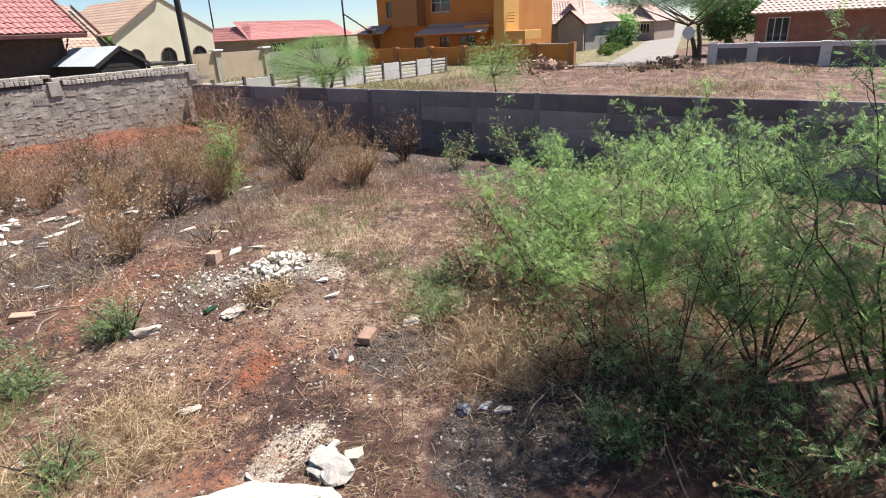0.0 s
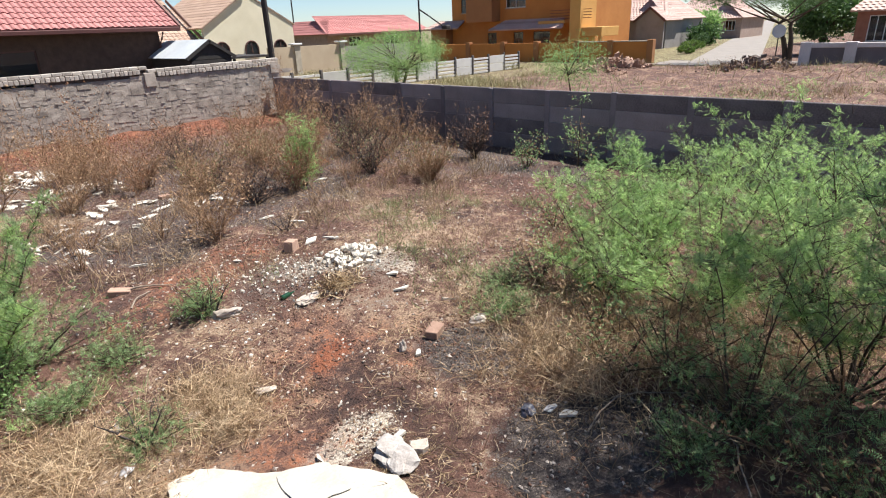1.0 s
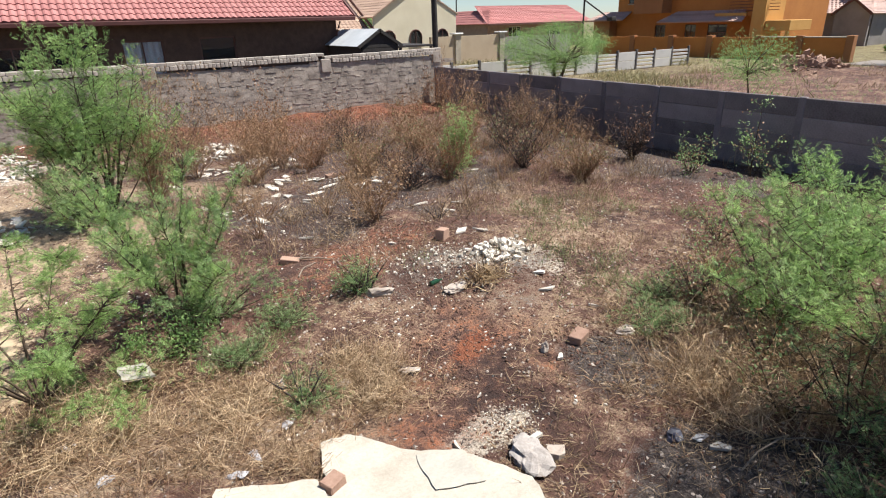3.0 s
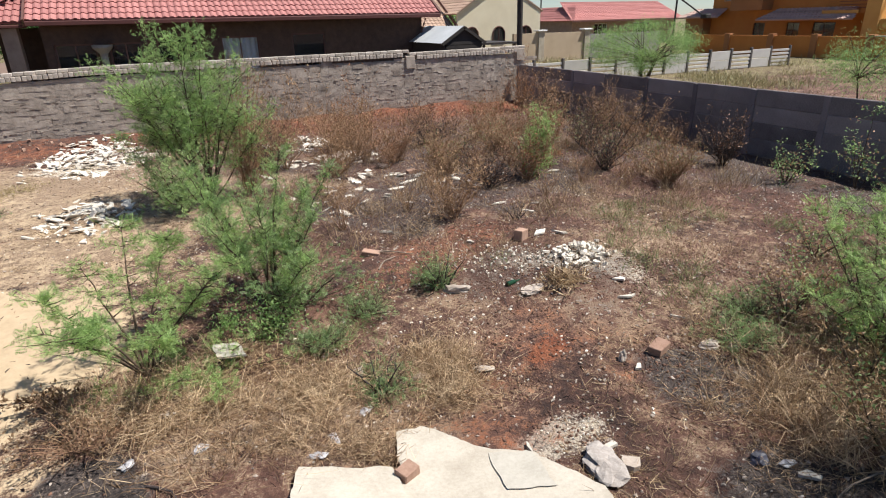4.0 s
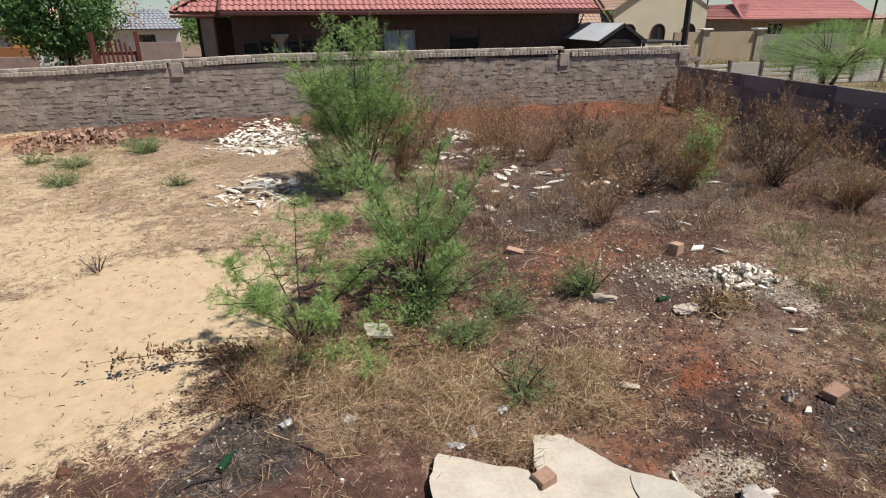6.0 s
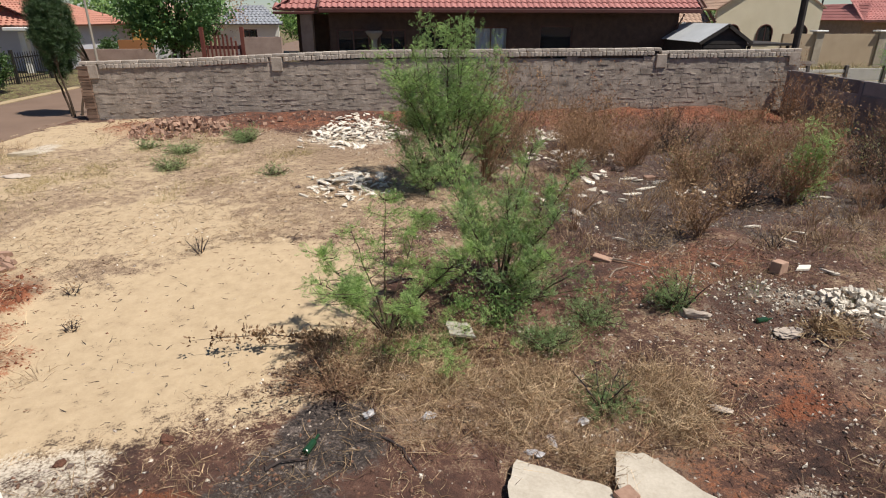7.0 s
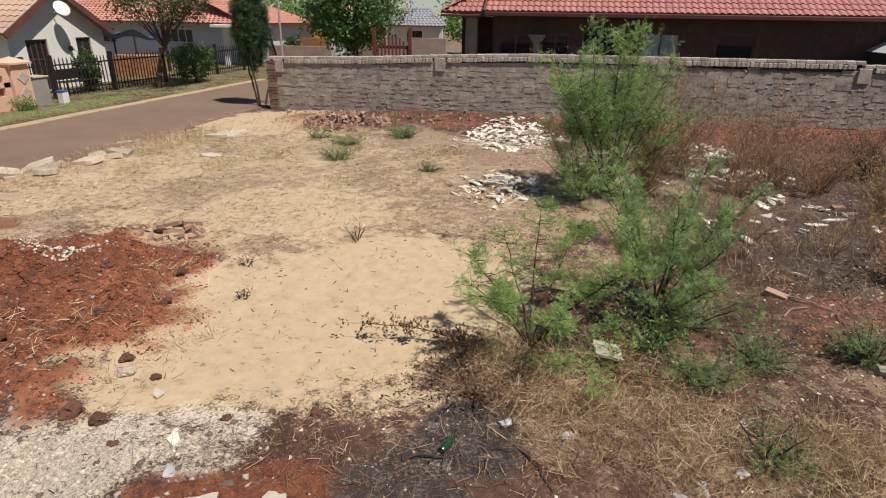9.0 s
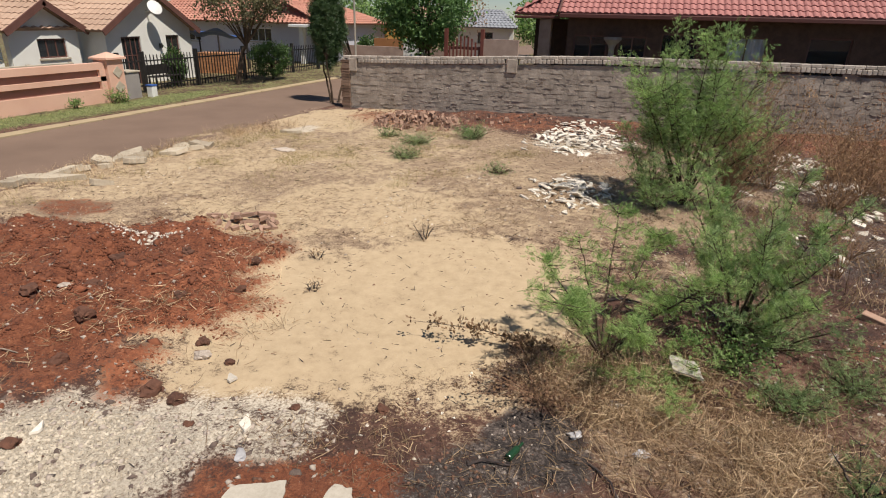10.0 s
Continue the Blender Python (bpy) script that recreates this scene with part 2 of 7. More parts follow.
SAND = sand_at(XX, YY)
RED = np.maximum.reduce([1.22 * blob(XX, YY, -6.4, 4.3, 2.1, 1.8, 20, 0.3, 3), 0.80 * np.exp(-((YY - 16.3) / 1.3) ** 4) * np.interp(XX, [-9, -2, 1, 9.9, 10.1], [0.5, 0.55, 1, 1, 0]) * (XX > -9) * np.clip(0.75 + 0.7 * value_noise(XX, YY, 0.7, 41), 0, 1), 0.85 * blob(XX, YY, 2.4, 3.75, 0.36, 0.27, 0, 0.6, 42), 0.42 * blob(XX, YY, 1.5, 3.1, 0.6, 0.3, -30, 0.6, 43), 0.9 * blob(XX, YY, -2.3, 2.68, 0.8, 0.36, 10, 0.5, 44), 0.6 * blob(XX, YY, -8.6, 6.3, 0.5, 0.35, 0, 0.5, 48), 0.5 * blob(XX, YY, -7.6, 15.6, 1.6, 0.9, 0, 0.5, 49), 0.45 * blob(XX, YY, 3.2, 2.4, 0.5, 0.5, 0, 0.6, 45), 0.42 * blob(XX, YY, 2.2, 6.0, 1.0, 0.6, 0, 0.6, 46), 0.36 * blob(XX, YY, 2.0, 3.6, 1.6, 1.1, 0, 0.6, 47)])
# burnt soil; near the low bush and at (2.7, 1.35) it also paints shade
ASH_SHADE = np.maximum.reduce([0.60 * blob(XX, YY, 4.6, 9.0, 3.6, 1.9, 15, 0.5, 501), 0.62 * blob(XX, YY, 9.2, 8.4, 1.0, 4.2, 0, 0.4, 502), 0.52 * blob(XX, YY, 4.6, 11.8, 4.4, 2.2, 0, 0.5, 503), 0.66 * blob(XX, YY, -1.65, 3.1, 0.55, 0.28, 30, 0.6, 51), 0.95 * blob(XX, YY, -1.15, 3.55, 0.35, 0.28, 40, 0.6, 58), 0.7 * blob(XX, YY, -1.35, 2.75, 0.5, 0.25, 10, 0.6, 59), 0.58 * blob(XX, YY, 2.8, 8.0, 1.7, 1.4, 20, 0.5, 52), 0.5 * blob(XX, YY, 8.9, 9.3, 1.6, 3.6, 10, 0.4, 53), 0.46 * blob(XX, YY, 5.0, 9.8, 3.6, 1.8, 20, 0.5, 54), 0.72 * blob(XX, YY, 3.35, 2.75, 0.62, 0.45, 0, 0.5, 55), 0.45 * blob(XX, YY, 3.0, 4.8, 1.1, 0.6, -30, 0.5, 56), 0.85 * blob(XX, YY, 2.7, 1.35, 0.6, 0.55, 0, 0.5, 57)])
PALE = np.maximum.reduce([1.3 * blob(XX, YY, -4.3, 2.1, 1.25, 0.85, 15, 0.3, 13), 0.62 * blob(XX, YY, 3.2, 5.05, 0.95, 0.45, -35, 0.6, 61), 0.6 * blob(XX, YY, 1.9, 2.75, 0.4, 0.25, 0, 0.5, 62), 0.7 * blob(XX, YY, -9.0, 13.0, 0.35, 0.7, 0, 0.4, 63), 0.55 * blob(XX, YY, -2.0, 14.6, 1.1, 1.4, 0, 0.5, 65), 0.6 * blob(XX, YY, -3.5, 3.1, 1.2, 0.42, 12, 0.5, 67), 0.5 * blob(XX, YY, -6.45, 5.5, 0.3, 0.25, 0, 0.4, 66)])
LITTER = np.maximum.reduce([0.6 * blob(XX, YY, 0.3, 3.9, 1.3, 0.9, -10, 0.35, 71), 0.4 * blob(XX, YY, 5.2, 4.8, 1.8, 1.8, 0, 0.5, 72), 0.38 * blob(XX, YY, 2.2, 4.2, 2.6, 2.2, 0, 0.6, 73), 1.0 * blob(XX, YY, -4.6, 10.2, 5.6, 5.0, 0, 0.3, 74), 0.9 * blob(XX, YY, -9.0, 9.0, 1.9, 4.6, 0, 0.4, 75), 0.30 * (XX > 10.6), 0.4 * blob(XX, YY, -3.2, 2.9, 1.2, 0.5, 20, 0.6, 76)])
GREEN = np.maximum.reduce([0.75 * blob(XX, YY, -15.9, 13.5, 0.9, 6.0, 0, 0.2, 81), 0.42 * blob(XX, YY, -5.2, 12.0, 3.4, 1.2, 20, 0.5, 82), 0.42 * (XX < -15.2), 0.5 * (XX > 31) * (YY > 14), 0.45 * (YY > 18.5)])
for key, channels in (("soil", (SAND, RED, ASH_SHADE)), ("cover", (PALE, LITTER, GREEN))):
    layer = ground_mesh.attributes.new(key, "FLOAT_COLOR", "POINT")
    layer.data.foreach_set("color", np.stack([*channels, np.ones_like(SAND)], -1).astype(np.float32).ravel())


def ground_look(nt, b):
    v = coords(nt)
    big, mid, small = noisy(nt, v, 1.1, 5.0), noisy(nt, v, 7.0, 6.0, 0.7), noisy(nt, v, 45.0, 5.0, 0.75)
    c = ramp(nt, blend(nt, 0.5, big, mid), [(0.37, (0.040, 0.020, 0.015)), (0.5, (0.105, 0.048, 0.033)), (0.62, (0.20, 0.105, 0.070))])
    chan = {}
    for key in ("soil", "cover"):
        a = nt.nodes.new("ShaderNodeAttribute")
        a.attribute_name = key
        s = nt.nodes.new("ShaderNodeSeparateColor")
        nt.links.new(a.outputs["Color"], s.inputs["Color"])
        chan[key] = s.outputs

    ragged = ramp(nt, blend(nt, 0.4, blend(nt, 0.35, mid, big), small), [(0.36, (0, 0, 0)), (0.64, (1, 1, 1))])

    def mask(fac, soft=0.16):
        m = blend(nt, 0.5, fac, ragged)
        return ramp(nt, m, [(0.5 - soft / 2, (0, 0, 0)), (0.5 + soft / 2, (1, 1, 1))])

    c = blend(nt, mask(chan["cover"][2]), c, ramp(nt, mid, [(0.35, (0.10, 0.12, 0.035)), (0.65, (0.25, 0.26, 0.10))]))
    c = blend(nt, mask(chan["cover"][1]), c, ramp(nt, blend(nt, 0.6, mid, small), [(0.36, (0.17, 0.11, 0.07)), (0.48, (0.275, 0.19, 0.125)), (0.62, (0.37, 0.265, 0.17))]))
    c = blend(nt, mask(chan["soil"][0]), c, ramp(nt, blend(nt, 0.2, mid, small), [(0.28, (0.31, 0.225, 0.14)), (0.42, (0.41, 0.305, 0.19)), (0.62, (0.475, 0.36, 0.23))]))
    c = blend(nt, mask(chan["cover"][0]), c, ramp(nt, small, [(0.35, (0.34, 0.28, 0.21)), (0.62, (0.62, 0.54, 0.435))]))
    c = blend(nt, mask(chan["soil"][1]), c, ramp(nt, blend(nt, 0.5, mid, small), [(0.38, (0.070, 0.019, 0.009)), (0.5, (0.19, 0.058, 0.025)), (0.63, (0.32, 0.12, 0.057))]))
    c = blend(nt, mask(chan["soil"][2]), c, ramp(nt, blend(nt, 0.6, mid, small), [(0.40, (0.014, 0.011, 0.010)), (0.5, (0.050, 0.037, 0.032)), (0.58, (0.13, 0.10, 0.085)), (0.64, (0.27, 0.23, 0.20))]))
    # specks of litter, dark and pale
    dots, flecks = noisy(nt, v, 26.0, 3.0, 0.8), noisy(nt, v, 31.0, 2.0, 0.8)
    c = blend(nt, ramp(nt, blend(nt, 0.25, dots, mid), [(0.60, (0, 0, 0)), (0.66, (0.75, 0.75, 0.75))]), c, blend(nt, chan["soil"][0], (0.06, 0.034, 0.022), (0.45, 0.33, 0.19)))
    c = blend(nt, ramp(nt, blend(nt, 0.25, flecks, big), [(0.63, (0, 0, 0)), (0.69, (0.6, 0.6, 0.6))]), c, (0.50, 0.42, 0.32))
    nt.links.new(c, b.inputs["Base Color"])
    b.inputs["Roughness"].default_value = 0.95
    on_sand = mask(chan["soil"][0])
    rough_height = blend(nt, on_sand, blend(nt, 0.6, mid, small), blend(nt, 0.14, (0.5, 0.5, 0.5), blend(nt, 0.5, mid, small)))
    bump(nt, b, rough_height, 0.95, 0.045)


ground = put("ground", ground_mesh, material("soil", ground_look))
tagged(ground, "red-brown bare soil with sand, ash and dry litter", "ground", kind="structure")

# road
ASPHALT = plain("asphalt", (0.135, 0.086, 0.060), (0.215, 0.142, 0.102), 0.6, 0.9, fine=120.0, relief=0.3, depth=0.004)
bm = boxes((-14.2, -10.3, -60, 160, -0.2, 0.015))
road = part("road", bm, ASPHALT)
tagged(road, "worn brown-grey asphalt street with sandy edges", "road", kind="structure")
CONCRETE = plain("concrete", (0.30, 0.25, 0.19), (0.52, 0.46, 0.36), 3.0, 0.9)
KERB = plain("kerb_paint", (0.30, 0.22, 0.13), (0.44, 0.34, 0.21), 1.5, 0.9)
kerb = tagged(new("kerb"), "sandy yellow concrete kerb along the street", "kerb", kind="structure")
kb = boxes((0, 0.36, 0.006, 0.994, -0.2, 0.045), bevel=0.012)
kerb_mesh = bpy.data.meshes.new("kerb_stone")
kb.to_mesh(kerb_mesh)
kb.free()
kerb_mesh.materials.append(KERB)
for k in range(-8, 60):
    o = put("kerb_stone", kerb_mesh, None, kerb)
    o.matrix_world = pose(-14.62 + 0.02 * math.sin(k * 1.7), k, 0, 0, 0, 0)

# ---- brick boundary wall ----
rng = random.Random(4)
WALL_Y, WALL_X0, WALL_X1 = 17.12, -9.85, 10.6
BRICK_GREY = plain("cement_brick", (0.20, 0.165, 0.135), (0.43, 0.365, 0.305), 4.0, 0.95, per_island=0.15, relief=0.7, depth=0.012, fine=28.0, span=(0.38, 0.62))
MORTAR = plain("mortar", (0.20, 0.165, 0.135), (0.43, 0.365, 0.305), 4.0, 0.98, relief=0.3, depth=0.004, per_island=0.15, fine=60.0, span=(0.38, 0.62))
COPING = plain("coping_brick", (0.26, 0.22, 0.185), (0.50, 0.435, 0.375), 8.0, 0.95, per_object=0.4, span=(0.38, 0.62))
BRICK_BROWN = plain("brown_brick", (0.11, 0.065, 0.045), (0.26, 0.17, 0.12), 5.0, 0.95, per_island=0.4)
brick_wall = tagged(new("wall_north"), "rough grey cement-brick boundary wall with smeared mortar", "wall", kind="structure")
bm = bmesh.new()
prism(bm, [(WALL_X0 + 0.25, -0.4), (WALL_X1, -0.4), (WALL_X1, 1.62), (-2.0, 1.62), (-4.5, 1.54), (-6.6, 1.44), (WALL_X0 + 0.25, 1.36)], WALL_Y + 0.012, WALL_Y + 0.2)
part("mortar_bed", bm, MORTAR, brick_wall)
V, Q = [], []
cube_q = np.array([(3, 2, 1, 0), (4, 5, 6, 7), (0, 1, 5, 4), (1, 2, 6, 5), (2, 3, 7, 6), (3, 0, 4, 7)])


def add_box(x0, x1, y0, y1, z0, z1, jitter=0.0):
    p = np.array([(x0, y0, z0), (x1, y0, z0), (x1, y1, z0), (x0, y1, z0), (x0, y0, z1), (x1, y0, z1), (x1, y1, z1), (x0, y1, z1)], float)
    if jitter:
        p += np.random.uniform(-jitter, jitter, p.shape)
    Q.append(cube_q + 8 * len(V))
    V.append(p)


course = 0.135
piers = [-9.5, -4.44, 1.65, 6.47, 10.38]


def wall_top(x):
    """Height of the coping, which steps down at one pier and falls towards the street."""
    if x > 6.33:
        return 1.83 + 0.065 * (x - 6.33) / 4.3
    return float(np.interp(x, [-9.9, -6.6, -4.5, -2.0, 1.5, 6.33], [1.58, 1.67, 1.775, 1.87, 1.885, 1.92]))


np.random.seed(5)
for row in range(-2, 12):
    x = WALL_X0 + 0.28 - (row % 2) * 0.15
    while x < WALL_X1:
        w = rng.uniform(0.22, 0.36)
        z = row * course + rng.uniform(-0.012, 0.012) - 0.10 + 0.013 * x
        out = rng.uniform(-0.002, 0.003) if rng.random() < 0.7 else rng.uniform(0.003, 0.010)
        gap = rng.uniform(0.005, 0.016) if rng.random() < 0.5 else 0.0
        side = rng.uniform(0.006, 0.016) if rng.random() < 0.22 else 0.001
        top = min(z + course + 0.008, wall_top(x) - 0.20)
        if top - z > 0.03:
            add_box(max(x, WALL_X0 + 0.26), min(x + w - side, WALL_X1), WALL_Y - out, WALL_Y + 0.05, z + gap, top, 0.006)
        x += w
tagged(put("brick_courses", mesh_np("brick_courses", np.concatenate(V), np.concatenate(Q)), BRICK_GREY, brick_wall), kind="stuff")
# squeezed-out lumps of mortar along the joints, and smears of it over the faces
V, Q = [], []
for k in range(1100):
    x, row = rng.uniform(WALL_X0 + 0.3, WALL_X1), rng.randint(0, 10)
    z = row * course - 0.10 + 0.013 * x + rng.uniform(-0.03, 0.025)
    w, h = rng.uniform(0.03, 0.20) ** 1.15, rng.uniform(0.012, 0.04)
    if z + h > wall_top(x) - 0.42:
        continue
    deep = rng.uniform(0.004, 0.015)
    add_box(x, x + w, WALL_Y - deep, WALL_Y + 0.02, z, z + h, 0.007)
tagged(put("mortar_lumps", mesh_np("mortar_lumps", np.concatenate(V), np.concatenate(Q)), MORTAR, brick_wall), kind="stuff")
V, Q = [], []
for k in range(420):
    x, z = rng.uniform(WALL_X0 + 0.3, WALL_X1), rng.uniform(0.0, 1.6)
    w, h = rng.uniform(0.1, 0.6), rng.uniform(0.02, 0.12)
    if z + h < wall_top(x) - 0.21:
        add_box(x, x + w, WALL_Y - rng.uniform(-0.001, 0.004), WALL_Y + 0.02, z, z + h, 0.003)
tagged(put("mortar_smears", mesh_np("mortar_smears", np.concatenate(V), np.concatenate(Q)), MORTAR, brick_wall), kind="stuff")
for p in piers:
    part("pier", boxes((p - 0.15, p + 0.15, WALL_Y - 0.046, WALL_Y + 0.205, wall_top(p) - 0.46, wall_top(p) - 0.09), bevel=0.012), MORTAR, brick_wall)
cb = boxes((-0.049, 0.049, -0.115, 0.115, 0, 0.112), bevel=0.009)
coping_mesh = bpy.data.meshes.new("coping_brick")
cb.to_mesh(coping_mesh)
cb.free()
coping_mesh.materials.append(COPING)
x = WALL_X0 + 0.06
while x < WALL_X1:
    if not any(abs(x - p) < 0.19 for p in piers):
        o = put("coping_brick", coping_mesh, None, brick_wall)
        o.matrix_world = pose(x, WALL_Y + 0.070 + rng.uniform(-0.006, 0.008), wall_top(x) - 0.205 + rng.uniform(-0.006, 0.006), rng.uniform(-2, 2), rng.uniform(-4, 4), rng.uniform(-3, 3))
    x += 0.108
# flat course on top of the upright one
fb = boxes((-0.112, 0.112, -0.10, 0.10, 0, 0.085), bevel=0.012)
flat_mesh = bpy.data.meshes.new("coping_slab")
fb.to_mesh(flat_mesh)
fb.free()
flat_mesh.materials.append(COPING)
x = WALL_X0 + 0.15
while x < WALL_X1:
    o = put("coping_slab", flat_mesh, None, brick_wall)
    o.matrix_world = pose(x, WALL_Y + 0.085 + rng.uniform(-0.006, 0.006), wall_top(x) - 0.088 + rng.uniform(-0.004, 0.004), rng.uniform(-1.5, 1.5), -0.8 + rng.uniform(-1.5, 1.5), rng.uniform(-1, 1))
    x += 0.229
# toothed brown end pier
V, Q = [], []
for row in range(19):
    z = -0.2 + row * 0.088
    for k in range(2):
        add_box(WALL_X0 - 0.02 + rng.uniform(-0.02, 0.02), WALL_X0 + 0.26, WALL_Y - 0.07 + k * 0.17 + rng.uniform(-0.015, 0.015), WALL_Y + 0.08 + k * 0.17, z, z + 0.078, 0.006)
tagged(put("end_bricks", mesh_np("end_bricks", np.concatenate(V), np.concatenate(Q)), BRICK_BROWN, brick_wall, "brown stock bricks toothed at the wall's open end"), kind="stuff")

# ---- precast concrete wall ----
PRECAST = plain("precast_sooty", (0.065, 0.055, 0.055), (0.31, 0.27, 0.265), 1.1, 0.9, per_object=0.42, span=(0.36, 0.64))
PRECAST_POST = plain("precast_post", (0.08, 0.07, 0.075), (0.26, 0.225, 0.23), 2.0, 0.9, per_object=0.3)
FX, FH, BAY = 10.25, 1.30, 1.47
concrete_wall = tagged(new("wall_east"), "soot-darkened precast concrete panel wall with slotted posts", "wall", kind="structure")
pb = boxes((-0.022, 0.022, 0.02, BAY - 0.02, -0.004, 0.322), bevel=0.012)
panel_mesh = bpy.data.meshes.new("panel")
pb.to_mesh(panel_mesh)
pb.free()
panel_mesh.materials.append(PRECAST)
sb = boxes((-0.042, 0.042, -0.06, 0.06, -0.4, FH - 0.02), bevel=0.01)
post_mesh = bpy.data.meshes.new("post")
sb.to_mesh(post_mesh)
sb.free()
post_mesh.materials.append(PRECAST_POST)
for k in range(17):
    y = 16.95 - k * BAY
    base = 0.03
    o = put("post", post_mesh, None, concrete_wall)
    o.matrix_world = pose(FX, y, base + rng.uniform(-0.02, 0.02), rng.uniform(-1, 1), rng.uniform(-1, 1), 0)
    for j in range(-1, 4):
        o = put("panel", panel_mesh, None, concrete_wall)
        o.matrix_world = pose(FX + rng.uniform(-0.008, 0.008), y - BAY, base + j * 0.32, 0, rng.uniform(-0.5, 0.5), 0)

# ---- houses and streets round the plot ----
TILE_RED = plain("red_tile", (0.27, 0.088, 0.080), (0.44, 0.20, 0.178), 2.0, 0.65, per_object=0.25, per_island=0.25)
TILE_PINK = plain("faded_red_tile", (0.29, 0.095, 0.085), (0.46, 0.20, 0.18), 1.0, 0.8, per_island=0.3)
TILE_TAN = plain("tan_tile", (0.30, 0.19, 0.13), (0.47, 0.325, 0.24), 1.0, 0.8, per_island=0.3)
TILE_ROSE = plain("rose_tile", (0.38, 0.24, 0.19), (0.58, 0.41, 0.35), 1.0, 0.8, per_island=0.3)
FACE_BRICK = plain("dark_face_brick", (0.055, 0.030, 0.022), (0.12, 0.070, 0.052), 6.0, 0.9)
PLASTER_WHITE = plain("white_plaster", (0.62, 0.60, 0.55), (0.80, 0.79, 0.74), 0.8, 0.9, relief=0.15)
PLASTER_CREAM = plain("cream_plaster", (0.60, 0.52, 0.36), (0.76, 0.68, 0.50), 0.7, 0.9, relief=0.15)
PLASTER_PINK = plain("pink_plaster", (0.55, 0.31, 0.22), (0.72, 0.46, 0.35), 0.8, 0.9, relief=0.15)
PLASTER_DARK_PINK = plain("dusky_pink_plaster", (0.22, 0.11, 0.085), (0.34, 0.18, 0.14), 0.8, 0.9, relief=0.15)
PLASTER_ORANGE = plain("orange_plaster", (0.38, 0.13, 0.025), (0.54, 0.22, 0.05), 0.6, 0.9, relief=0.15)
PLASTER_OCHRE = plain("ochre_plaster", (0.47, 0.235, 0.055), (0.62, 0.36, 0.11), 0.6, 0.9, relief=0.15)
PLASTER_BROWN = plain("brown_plaster", (0.26, 0.11, 0.04), (0.38, 0.17, 0.065), 0.6, 0.9, relief=0.15)
PLASTER_LILAC = plain("pale_blue_plaster", (0.40, 0.40, 0.46), (0.55, 0.55, 0.60), 0.6, 0.9, relief=0.15)
PLASTER_GREY = plain("grey_plaster", (0.20, 0.18, 0.17), (0.34, 0.31, 0.29), 0.8, 0.9, relief=0.2)
BRICK_RED = plain("red_brick", (0.22, 0.085, 0.055), (0.38, 0.17, 0.11), 3.0, 0.9)
BRICK_PALE = plain("weathered_brick", (0.24, 0.16, 0.13), (0.42, 0.31, 0.25), 3.0, 0.95)
TRIM = plain("white_paint", (0.55, 0.54, 0.52), (0.78, 0.77, 0.74), 2.0, 0.6)
GUTTER = plain("gutter_paint", (0.060, 0.016, 0.013), (0.10, 0.028, 0.023), 2.0, 0.75)
FASCIA = plain("brown_fascia", (0.085, 0.035, 0.027), (0.15, 0.068, 0.052), 2.0, 0.6)
STEEL_BLACK = plain("black_steel", (0.012, 0.011, 0.011), (0.04, 0.036, 0.034), 8.0, 0.5, 0.3)
STEEL_BROWN = plain("brown_steel", (0.10, 0.025, 0.018), (0.20, 0.06, 0.04), 3.0, 0.6, 0.1)
ZINC = plain("zinc_sheet", (0.48, 0.49, 0.49), (0.68, 0.69, 0.69), 1.5, 0.55, 0.15)
TIMBER = plain("tarred_timber", (0.014, 0.011, 0.01), (0.05, 0.04, 0.034), 6.0, 0.85)
CURTAIN = plain("white_curtain", (0.50, 0.50, 0.54), (0.72, 0.72, 0.76), 6.0, 0.95)
TARP = plain("blue_tarpaulin", (0.02, 0.06, 0.24), (0.05, 0.14, 0.42), 4.0, 0.5)
FOLIAGE_HEDGE = leafy("hedge_leaf", (0.04, 0.09, 0.015), (0.20, 0.30, 0.05), 0.25)


def glass_look(nt, b):
    b.inputs["Base Color"].default_value = (0.05, 0.055, 0.06, 1)
    b.inputs["Roughness"].default_value, b.inputs["Transmission Weight"].default_value, b.inputs["IOR"].default_value = 0.03, 0.6, 1.45


GLASS = material("window_glass", glass_look)


def clear_look(nt, b):
    b.inputs["Base Color"].default_value = (0.86, 0.88, 0.9, 1)
    b.inputs["Roughness"].default_value, b.inputs["Transmission Weight"].default_value, b.inputs["IOR"].default_value = 0.02, 0.95, 1.2


GLASS_CLEAR = material("clear_glass", clear_look)


